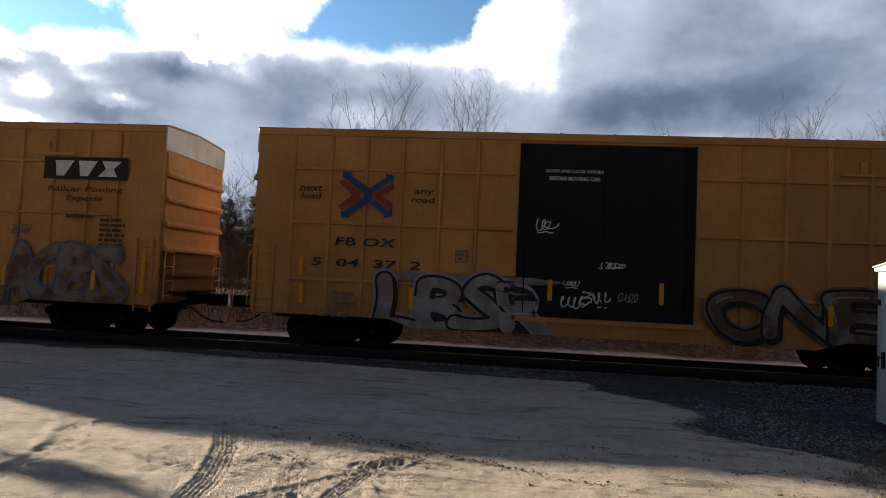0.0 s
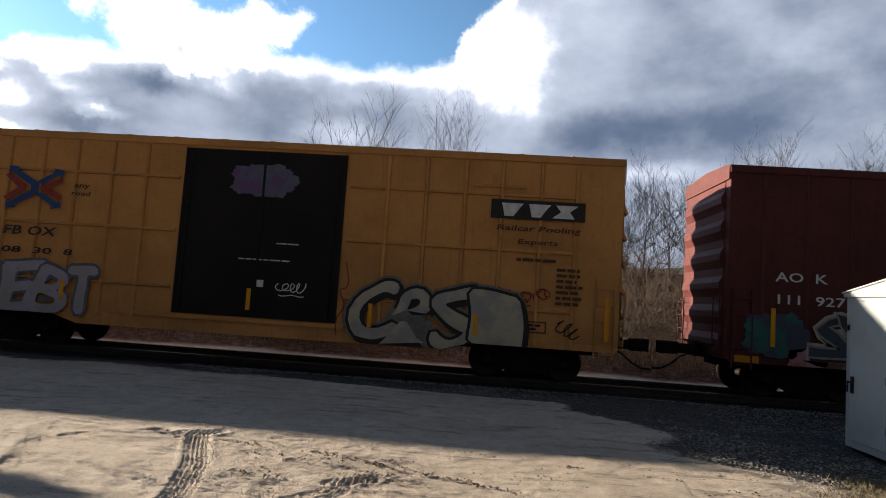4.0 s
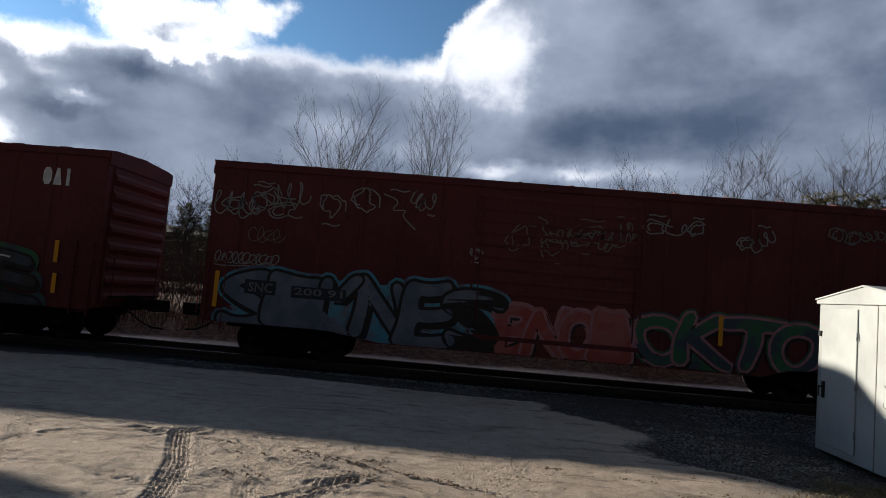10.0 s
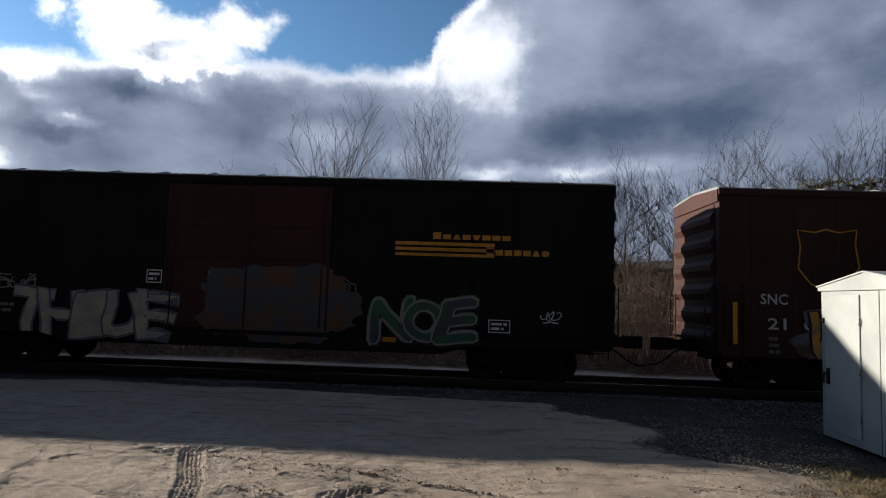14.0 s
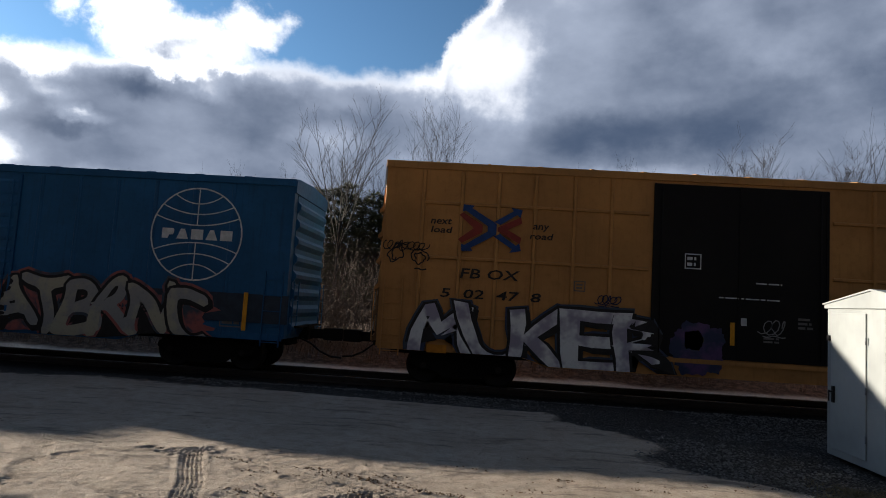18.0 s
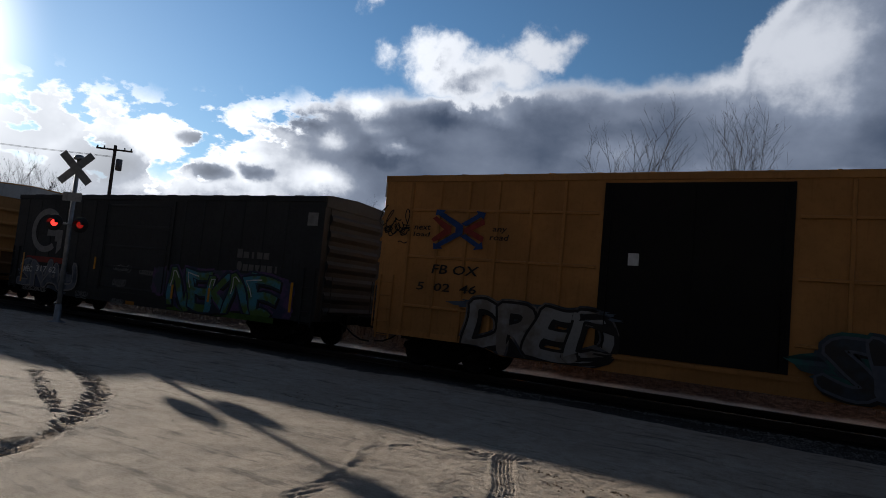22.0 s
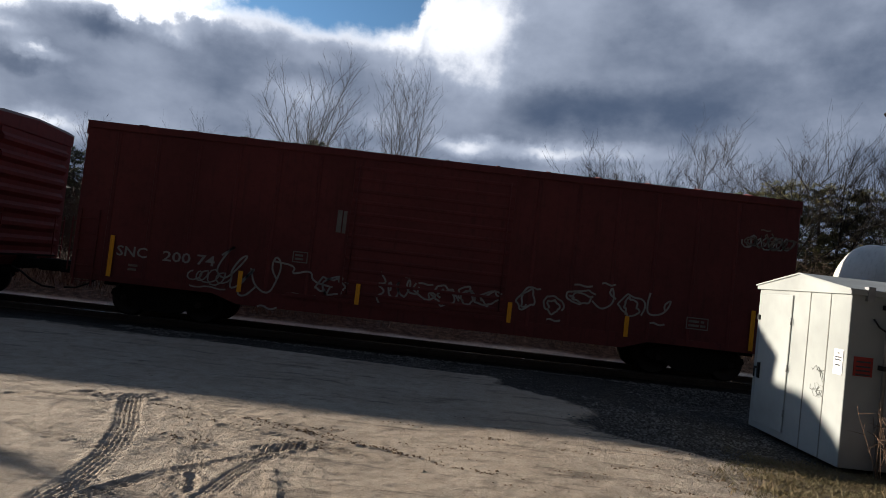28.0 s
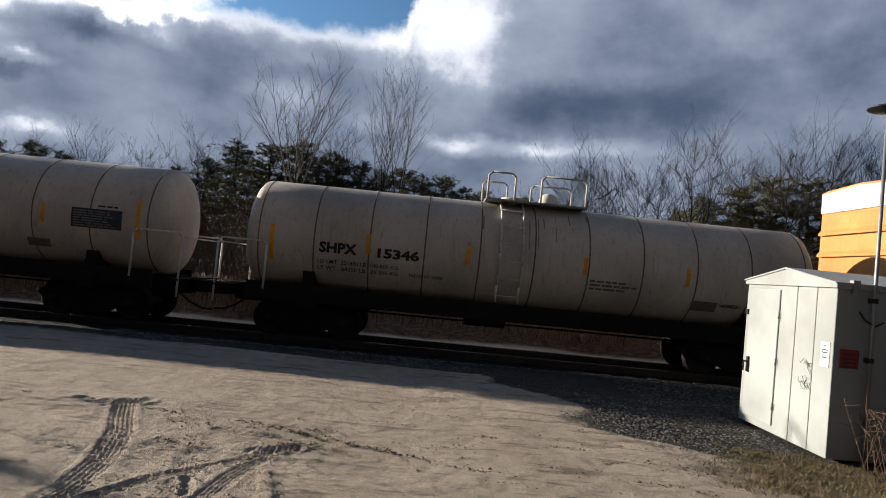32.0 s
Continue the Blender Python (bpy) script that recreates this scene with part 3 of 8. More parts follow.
def build_loose():
    rnd = random.Random(21)
    # gravel on the apron beside the cabinet
    shore = [(6.0, 9.0), (6.9, 4.8), (7.1, 4.0), (7.3, 3.5), (7.5, 2.85), (7.7, 2.45), (8.3, 2.25), (8.8, 2.6), (9.2, 2.7), (10.0, 1.95), (10.5, 1.4), (11.2, 1.5), (11.6, -4.0), (13.0, -9.0)]
    spots = []
    while len(spots) < 15000:
        y = rnd.uniform(6.2, 12.6)
        x = rnd.uniform(-6.0, 9.0)
        k = [i for i in range(len(shore) - 1) if shore[i][0] <= y <= shore[i + 1][0]][0]
        f = (y - shore[k][0]) / (shore[k + 1][0] - shore[k][0])
        if x < shore[k][1] + f * (shore[k + 1][1] - shore[k][1]) + rnd.gauss(0, 0.2) or (x > 5.4 and 7.5 < y < 9.9) or (y < 7.9 and x > 0.62 * y - 0.45 + rnd.gauss(0, 0.15)):
            continue
        drop = 0.13 * min(1, max(0, (x - 3) / 2)) * min(1, max(0, (y - 5) / 1.5)) * min(1, max(0, 12.2 - y))
        spots.append((x, y, -drop + rnd.uniform(-0.015, 0.008), rnd.uniform(0.012, 0.032)))
    lumps("gravel", spots, stone_material("gravel_stone", (0.03, 0.029, 0.027), (0.18, 0.173, 0.163)), 4, "loose grey gravel between the lot and the track", "gravel")
    # clods thrown up along the ruts, and crumbs over the lot
    spots = []
    for width, depth, tread, line in TYRES:
        for (ax, ay), (bx, by) in zip(line, line[1:]):
            size = math.hypot(bx - ax, by - ay)
            for _ in range(int(size * (90 if tread == "lugs" else 22))):
                f, o = rnd.random(), rnd.gauss(0, width * (0.32 if tread == "lugs" else 0.6))
                x, y = ax + (bx - ax) * f + o * (by - ay) / size, ay + (by - ay) * f - o * (bx - ax) / size
                spots.append((x, y, rnd.uniform(-0.01, 0.012), rnd.uniform(0.008, 0.034 if tread == "lugs" else 0.02)))
    for _ in range(2200):
        x, y = rnd.uniform(-11.0, 3.0), rnd.uniform(3.8, 11.0)
        spots.append((x, y, rnd.uniform(-0.012, 0.006), abs(rnd.gauss(0, 0.008)) + 0.004))
    lumps("clods", spots, stone_material("clod_soil", (0.20, 0.165, 0.13), (0.44, 0.37, 0.30)), 5, "clods and crumbs of sandy soil thrown up by tyres", "soil")
    # scraps of leaf and twig
    spots = []
    for _ in range(150):
        a, b = rnd.choice(((-3.8, 7.6), (-1.4, 6.3), (0.6, 6.0), (2.2, 6.3), (-6.5, 7.5), (-8.5, 7.6), (1.5, 7.2), (3.2, 6.3), (3.9, 7.0), (3.4, 5.9)))
        cx, cy = rnd.gauss(a, 0.9), rnd.gauss(b, 0.35)
        for _k in range(rnd.randrange(3, 16)):
            o = rnd.gauss(0, 0.16)
            spots.append((cx + o, cy - 0.18 * o + rnd.gauss(0, 0.025), rnd.uniform(-0.002, 0.006) - 0.13 * min(1, max(0, (cx - 3) / 2)), rnd.uniform(0.006, 0.02)))
    for ax, ay, bx, by in ((-5.2, 7.35, -3.9, 7.0), (-3.2, 6.75, -2.3, 6.75), (-1.7, 6.7, -0.4, 6.15), (-0.4, 6.15, 1.3, 5.5), (-7.6, 7.4, -5.9, 7.2), (0.9, 6.9, 2.4, 6.6), (1.6, 5.9, 3.2, 5.6), (-2.6, 5.7, -1.7, 5.75), (-9.5, 7.6, -8.2, 7.2), (2.0, 7.15, 3.1, 6.95), (2.2, 6.6, 3.6, 6.3)):
        for _k in range(int(75 * math.hypot(bx - ax, by - ay))):
            f = rnd.random()
            x, y = ax + (bx - ax) * f + rnd.gauss(0, 0.03), ay + (by - ay) * f + rnd.gauss(0, 0.035) + 0.03 * math.sin(9 * f + ax)
            spots.append((x, y, rnd.uniform(-0.004, 0.006) - 0.13 * min(1, max(0, (x - 3) / 2)), abs(rnd.gauss(0, 0.008)) + 0.005))
    lumps("leaf_scraps", spots, stone_material("leaf_scrap", (0.05, 0.034, 0.022), (0.19, 0.125, 0.075)), 6, "scraps of dead leaves and bark on the sand", "leaf litter")


build_loose()

# ---- the track ----
RAIL_TOP, TRACK_Y, CAR_W = 0.02, 15.85, 3.1
DROP = 0.11                           # the cars ride this much higher on their trucks


def build_track():
    track = thing("railway_track", "single railway track with worn steel rails on dark wooden ties", "track", (0, TRACK_Y, -DROP), kind="structure")
    steel = paint("rail_steel", (0.055, 0.042, 0.034), 0.5, 0.5, (0.03, 0.016, 0.012), metal=0.3)
    shine = plain("rail_head", (0.75, 0.75, 0.76), 0.22, 1.0)
    wood = paint("tie_wood", (0.022, 0.018, 0.016), 0.9, 0.5)
    for y in (-0.74, 0.74):
        bm = bmesh.new()
        prism(bm, [(y - 0.07, -0.15), (y + 0.07, -0.15), (y + 0.07, -0.135), (y + 0.012, -0.11), (y + 0.012, -0.025), (y + 0.034, -0.02), (y + 0.034, 0.012),
                   (y - 0.034, 0.012), (y - 0.034, -0.02), (y - 0.012, -0.025), (y - 0.012, -0.11), (y - 0.07, -0.135)], -420, 420, "x")
        rail = part("rail", bm, steel, track)
        bm = bmesh.new()
        box(bm, -420, 420, y - 0.03, y + 0.03, 0.0125, RAIL_TOP)
        part("running_surface", bm, shine, rail, "polished rail head")
    bm = bmesh.new()
    box(bm, -0.115, 0.115, -1.3, 1.3, -0.3, -0.152)
    me = finish(bm, "tie", wood, 0.012)
    for i in range(150):
        part("tie", me, wood, track, at=(-42 + 0.55 * i, random.uniform(-0.04, 0.04), random.uniform(-0.012, 0.0)))


build_track()


# ---- the signal cabinet with its antenna ----
def build_cabinet():
    c = thing("signal_cabinet", "white painted metal railway signal cabinet with gabled roof", "cabinet", (5.44, 7.61, -0.13))
    white = paint("cabinet_paint", (0.315, 0.335, 0.33), 0.5, 0.10, (0.22, 0.21, 0.18), bump=0.03, streak=0.08)
    # base is coloured black to give the shadow gap below the cabinet
    grey = plain("cabinet_base", (0.012, 0.012, 0.012), 0.8)
    seam = plain("cabinet_seam", (0.20, 0.20, 0.185), 0.6)
    black = plain("black_fitting", (0.02, 0.02, 0.022), 0.45)
    metal = plain("galvanised", (0.30, 0.31, 0.32), 0.5, 0.6)
    LX, W, Z0, Z1, ZP = 3.6, 2.19, 0.065, 2.235, 2.45
    bm = bmesh.new()
    box(bm, 0, LX, 0, W, Z0, Z1)
    part("body", bm, white, c, bevel=0.006)
    bm = bmesh.new()
    box(bm, 0.35, LX - 0.3, 0.3, W - 0.3, 0.0, Z0)
    part("base", bm, grey, c, "recessed base coloured black as a shadow gap")
    # roof: folded sheet with overhang and a fascia on the gable
    bm = bmesh.new()
    o = 0.035
    prism(bm, [(-o, Z1 - 0.01), (W + o, Z1 - 0.01), (W + o, Z1 + 0.05), (W / 2, ZP + 0.02), (-o, Z1 + 0.05)], -o, LX + o, "x")
    roof = part("roof", bm, white, c, bevel=0.006)
    bm = bmesh.new()
    prism(bm, [(-o - 0.01, Z1 + 0.045), (W / 2, ZP + 0.018), (W + o + 0.01, Z1 + 0.045), (W + o + 0.01, Z1 + 0.065), (W / 2, ZP + 0.042), (-o - 0.01, Z1 + 0.065)], -o - 0.02, LX + o, "x")
    part("roof_sheet", bm, white, roof)
    # door, seen at the far half of the sunlit end
    bm = bmesh.new()
    box(bm, -0.022, 0.0, 1.24, 2.07, 0.17, 2.16)
    door = part("door", bm, white, c, "white flush door", bevel=0.006)
    bm = bmesh.new()
    box(bm, -0.05, -0.02, 1.95, 2.0, 0.84, 1.08)
    tube(bm, (-0.05, 1.975, 1.0), (-0.10, 1.975, 1.0), 0.014)
    tube(bm, (-0.10, 1.975, 1.02), (-0.10, 1.975, 0.86), 0.012)
    part("handle", bm, black, door, "black door handle")
    for z in (0.45, 1.1, 1.78):
        bm = bmesh.new()
        tube(bm, (-0.028, 1.225, z - 0.05), (-0.028, 1.225, z + 0.05), 0.012)
        part("hinge", bm, metal, door)
    bm = bmesh.new()
    box(bm, -0.008, 0.0, 1.74, 1.84, 0.32, 0.66)
    part("vent", bm, seam, door)
    for y in (0.40, 0.84):
        bm = bmesh.new()
        box(bm, -0.006, 0.0, y - 0.008, y + 0.008, Z0, Z1 - 0.01)
        part("panel_seam", bm, seam, c)
    for x in (0.8, 1.6, 2.4):
        bm = bmesh.new()
        box(bm, x - 0.012, x + 0.012, -0.012, 0.0, Z0, Z1 - 0.01)
        part("panel_seam", bm, white, c)
    bm = bmesh.new()
    box(bm, -0.03, 0.0, 2.1, 2.16, 1.74, 1.82)
    part("lock_box", bm, black, c)
    white_sign, red_sign, ink = plain("sign_white", (0.8, 0.8, 0.8), 0.5), plain("sign_red", (0.30, 0.035, 0.028), 0.5), plain("sign_ink", (0.05, 0.05, 0.06), 0.6)
    bm = bmesh.new()
    box(bm, -0.008, 0.0, 0.06, 0.235, 1.2, 1.52)
    sign = part("notice", bm, white_sign, c, "small white notice with grey printed lines")
    for i, (z, w) in enumerate(((1.47, 0.04), (1.42, 0.13), (1.385, 0.12), (1.32, 0.1))):
        bm = bmesh.new()
        box(bm, -0.011, -0.008, 0.15 - w / 2, 0.15 + w / 2, z - 0.008, z + 0.008)
        part("print_line", bm, ink, sign)
    bm = bmesh.new()
    box(bm, 0.09, 0.33, -0.01, 0.0, 1.22, 1.46)
    sign = part("warning_notice", bm, red_sign, c, "small red notice with dark printed lines")
    for z in (1.40, 1.34, 1.29, 1.24):
        bm = bmesh.new()
        box(bm, 0.12, 0.30, -0.013, -0.01, z - 0.01, z + 0.01)
        part("print_line", bm, ink, sign)
    # scrawled marker drawing
    bm = bmesh.new()
    rnd = random.Random(4)
    for k in range(9):
        y, z = rnd.uniform(0.42, 0.64), rnd.uniform(0.9, 1.2)
        pts = [(-0.004, y, z)]
        for _ in range(6):
            y, z = min(0.68, max(0.4, y + rnd.uniform(-0.09, 0.09))), min(1.25, max(0.84, z + rnd.uniform(-0.09, 0.09)))
            pts.append((-0.004, y, z))
        pipe(bm, pts, 0.0025, 4)
    part("marker_drawing", bm, plain("marker_grey", (0.14, 0.145, 0.14), 0.7), c, "grey scrawled marker lines")
    # conduit and mast along the shaded side
    bm = bmesh.new()
    pipe(bm, [(0.28, -0.03, 1.95), (0.33, -0.07, 1.85), (0.45, -0.09, 1.78), (0.58, -0.06, 1.84)], 0.012)
    part("cable", bm, black, c)
    bm = bmesh.new()
    box(bm, 0.17, 0.26, -0.05, 0.03, 2.16, 2.34)
    part("roof_bracket", bm, metal, c)
    mast = thing("antenna_mast", "thin grey mast with a flat round antenna beside the cabinet", "antenna", (5.867, 7.53, -0.13))
    bm = bmesh.new()
    tube(bm, (0, 0, 0), (0, 0, 4.56), 0.026, 0.022, 10)
    part("pole", bm, metal, mast)
    bm = bmesh.new()
    lathe(bm, [(0.02, 4.5), (0.05, 4.52), (0.225, 4.545), (0.235, 4.56), (0.21, 4.575), (0.03, 4.60), (0.02, 4.62)], 28, "z")
    part("antenna_disc", bm, black, mast, "flat black disc")
    bm = bmesh.new()
    tube(bm, (0, 0, 4.6), (0, 0, 4.98), 0.007, 0.004, 6)
    part("whip", bm, metal, mast)
    for z in (1.35, 2.1):
        bm = bmesh.new()
        box(bm, -0.03, 0.03, -0.03, 0.078, z - 0.03, z + 0.03)
        part("clamp", bm, black, mast)


build_cabinet()


# ---- the crossing signal and the utility pole ----
def build_crossing():
    s = thing("crossing_signal", "railway crossing mast with crossbuck and red flashing lamps", "crossing signal", (-19.3, 10.9, -0.02), turn=32)
    metal, black = plain("galvanised", (0.30, 0.31, 0.32), 0.5, 0.6), plain("black_fitting", (0.02, 0.02, 0.022), 0.45)
    board = paint("crossbuck_board", (0.30, 0.30, 0.29), 0.6, 0.4)
    bm = bmesh.new()
    tube(bm, (0, 0, 0), (0, 0, 5.0), 0.07, 0.06, 12)
    part("pole", bm, metal, s)
    bm = bmesh.new()
    lathe(bm, [(0.24, 0.0), (0.24, 0.05), (0.1, 0.1), (0.09, 0.55), (0.07, 0.56)], 16, "z")
    part("base", bm, metal, s)
    for a in (45, -45):
        bm = bmesh.new()
        box(bm, -0.62, 0.62, -0.012, 0.012, -0.115, 0.115)
        ob = part("crossbuck_blade", bm, board, s, "weathered white crossbuck blade", (0, -0.09 - 0.0135 * (a > 0) * 2, 4.72))
        ob.rotation_euler = (0, radians(a), 0)
    for x, power in ((-0.38, 3.0), (0.38, 0.25)):
        bm = bmesh.new()
        lathe(bm, [(0.02, 0.0), (0.24, 0.002), (0.245, 0.012), (0.02, 0.014)], 28)
        disc = part("lamp_backing", bm, black, s, at=(x, -0.16, 3.0))
        bm = bmesh.new()
        lathe(bm, [(0.02, -0.05), (0.09, -0.035), (0.105, 0.0), (0.02, 0.001)], 20)
        part("lens", bm, plain("red_lens_%d" % (power > 1), (0.8, 0.03, 0.02), 0.2, emit=power), disc, "glowing red lens" if power > 1 else "dim red lens")
        bm = bmesh.new()
        for i in range(9):
            t0, t1 = math.pi * i / 9, math.pi * (i + 1) / 9
            prism(bm, [(0.115 * math.cos(t), 0.115 * math.sin(t)) for t in (t0, t1)] + [(0.123 * math.cos(t), 0.123 * math.sin(t)) for t in (t1, t0)], -0.2, 0.0)
        part("hood", bm, black, disc)
    bm = bmesh.new()
    tube(bm, (-0.5, -0.08, 3.0), (0.5, -0.08, 3.0), 0.03)
    part("lamp_arm", bm, metal, s)
    bm = bmesh.new()
    lathe(bm, [(0.01, 5.15), (0.1, 5.14), (0.15, 5.06), (0.16, 5.0), (0.02, 5.0)], 18, "z")
    part("bell", bm, metal, s)
    bm = bmesh.new()
    box(bm, -0.28, 0.28, -0.10, -0.085, 3.7, 3.97)
    part("track_sign", bm, board, s)
    u = thing("utility_pole", "dark wooden utility pole with crossarm and transformer", "utility pole", (-47.8, 30.0, 0.2), turn=40)
    wood = paint("pole_wood", (0.09, 0.07, 0.055), 0.9, 0.5)
    bm = bmesh.new()
    tube(bm, (0, 0, -0.3), (0, 0, 11.3), 0.17, 0.12, 12)
    part("pole", bm, wood, u)
    bm = bmesh.new()
    box(bm, -1.35, 1.35, -0.2, -0.09, 10.85, 10.98)
    part("crossarm", bm, wood, u)
    for x in (-1.25, -0.75, 0.75, 1.25):
        bm = bmesh.new()
        lathe(bm, [(0.02, 10.98), (0.05, 11.0), (0.06, 11.08), (0.03, 11.16), (0.01, 11.17)], 10, "z")
        part("insulator", bm, plain("glass_insulator", (0.2, 0.25, 0.25), 0.2), u, at=(x, -0.145, 0))
    bm = bmesh.new()
    tube(bm, (0.42, 0, 9.3), (0.42, 0, 10.2), 0.24, 0.24, 16)
    part("transformer", bm, plain("transformer_grey", (0.2, 0.21, 0.22), 0.5), u)
    for y in (-0.2, 0.2):
        bm = bmesh.new()
        pipe(bm, [(-60 + 6 * i, y - 0.4, 11.1 - 0.9 * (1 - ((i - 10) / 10) ** 2) * (1 if i != 10 else 0.9)) for i in range(0, 11)], 0.012, 4)
        part("wire", bm, plain("black_fitting", (0.02, 0.02, 0.022), 0.45), u)


build_crossing()


# ---- woods: bare trees, pines, brush ----
def fan_tree(seed, height, fork=0.3, leaders=8, spread=0.55, stems=1):
    """A bare tree whose straight limbs fan out and rise from a low fork; (a, b, radius_a, radius_b, level)."""
    rnd, segs = random.Random(seed), []

    def limb(p, d, length, r, level):
        n = (5, 4, 3)[level - 1]
        pts = [p]
        for i in range(n):
            d = (d + Vector((rnd.gauss(0, 0.03), rnd.gauss(0, 0.03), 0.035 if level < 3 else 0.01))).normalized()
            q = p + d * (length / n)
            segs.append((p, q, max(r * (1 - 0.8 * i / n), 0.0054), max(r * (1 - 0.8 * (i + 1) / n), 0.0042), level))
            p = q
            pts.append(p)
        if level == 3:
            return
        count = int((13 if level == 1 else 6) * rnd.uniform(0.8, 1.3))
        for k in range(count):
            f = 0.18 + 0.8 * (k + rnd.random()) / count
            j = min(int(f * n), n - 1)
            base = pts[j].lerp(pts[j + 1], f * n - j)
            turn = rnd.uniform(0, 6.283)
            out = Vector((math.cos(turn), math.sin(turn), 0.1))
            dd = (d + out * rnd.uniform(0.4, 0.85)).normalized()
            limb(base, dd, length * rnd.uniform(0.28, 0.55) * (1.1 - 0.6 * f), r * 0.42 * (1 - 0.6 * f) + 0.003, level + 1)

    for s in range(stems):
        a0 = rnd.uniform(0, 6.283)
        off = Vector((0.35 * math.cos(a0), 0.35 * math.sin(a0), 0)) * (stems > 1)
        p, d = Vector((0, 0, -0.2)) + off, Vector((0.04 * math.cos(a0), 0.04 * math.sin(a0), 1)).normalized()
        r = 0.11 / stems ** 0.4
        for i in range(4):
            q = p + d * (height * fork / 4) + Vector((rnd.gauss(0, 0.04), rnd.gauss(0, 0.04), 0))
            segs.append((p, q, r * (1 - 0.1 * i), r * (1 - 0.1 * (i + 1)), 0))
            p = q
        for k in range(leaders):
            turn = 6.283 * (k + 0.35 * rnd.random()) * 0.381966 + a0
            tilt = spread * (0.12 + 0.88 * (k + 0.6 * rnd.random()) / leaders)
            d = Vector((math.cos(turn) * tilt, math.sin(turn) * tilt, 1)).normalized()
            start = p - Vector((0, 0, height * fork * 0.3 * rnd.random()))
            limb(start, d, height * (1 - fork) * rnd.uniform(0.8, 1.05) * (1.04 - 0.15 * tilt), r * 0.44, 1)
    return segs


def trunk_tree(seed, height, spread=0.42):
    """A bare tree with one trunk to the top and branches all the way up; the same rows as fan_tree."""
    rnd, segs = random.Random(seed), []
    pts, p, n = [Vector((0, 0, -0.2))], Vector((0, 0, -0.2)), 14
    for i in range(n):
        p = p + Vector((rnd.gauss(0, 0.07), rnd.gauss(0, 0.07), (height + 0.2) / n))
        r0, r1 = (max(0.11 * (1 - k / n) ** 0.9, 0.008) for k in (i, i + 1))
        segs.append((pts[-1], p, r0, r1, 0 if i < 8 else 1))
        pts.append(p)

    def shoot(base, d, length, r, level):
        q, m = base, 4
        for i in range(m):
            d = (d + Vector((rnd.gauss(0, 0.10), rnd.gauss(0, 0.10), 0.06))).normalized()
            e = q + d * (length / m)
            segs.append((q, e, max(r * (1 - 0.8 * i / m), 0.0052), max(r * (1 - 0.8 * (i + 1) / m), 0.0042), level))
            if level < 3:
                for _ in range(rnd.randrange(2, 5) if level == 1 else rnd.randrange(1, 3)):
                    a = rnd.uniform(0, 6.283)
                    out = (d + Vector((math.cos(a), math.sin(a), 0.2)) * rnd.uniform(0.5, 0.9)).normalized()
                    shoot(q.lerp(e, rnd.random()), out, length * rnd.uniform(0.28, 0.5), r * 0.45, level + 1)
            q = e
    for k in range(22):
        f = 0.28 + 0.66 * (k + rnd.random() * 0.8) / 22
        j = min(int(f * n), n - 1)
        a = rnd.uniform(0, 6.283)
        d = Vector((math.cos(a), math.sin(a), rnd.uniform(0.5, 1.8))).normalized()
        shoot(pts[j].lerp(pts[j + 1], f * n - j), d, height * spread * (1.25 - f) * rnd.choice((0.5, 0.8, 1.1, 1.3)), 0.042 * (1.2 - f), 1)
    return segs


def tubes_mesh(name, segs, material, sides=4):
    vs, fs = [], []
    for a, b, ra, rb, *_ in segs:
        d = b - a
        side = d.cross(Vector((0.3, 0.9, 0.2))).normalized()
        up = d.cross(side).normalized()
        k = len(vs)
        for p, r in ((a, ra), (b, rb)):
            for i in range(sides):
                t = 2 * math.pi * i / sides
                vs.append(p + side * (r * math.cos(t)) + up * (r * math.sin(t)))
        fs += [(k + i, k + (i + 1) % sides, k + sides + (i + 1) % sides, k + sides + i) for i in range(sides)]
    me = bpy.data.meshes.new(name)
    me.from_pydata(vs, [], fs)
    me.materials.append(material)
    return me


def place(az, dist, z=0.3):
    """A spot seen at az degrees to the left, dist metres across the track."""
    return (-math.tan(radians(az)) * dist, dist, z)


BARK = paint("grey_bark", (0.05, 0.042, 0.036), 0.9, 0.5)
TWIG = plain("twig_bark", (0.022, 0.018, 0.015), 0.9)


def bare_tree(seed, height, at, label, grow=fan_tree, **kw):
    segs = grow(seed, height, **kw)
    t = thing("bare_tree", label, "tree", at, "bare trees beyond the track")
    bole = [s for s in segs if s[4] < 1]
    for i in range(0, len(bole), 4):
        part("trunk", tubes_mesh("trunk", bole[i:i + 4], BARK, 8), BARK, t)
    part("crown", tubes_mesh("crown", [s for s in segs if s[4] >= 1], TWIG, 3), TWIG, t, "fine bare branches and twigs")
    return t


def top(dist, el, az=0.0):
    return 1.55 + dist / math.cos(radians(az)) * math.tan(radians(el))


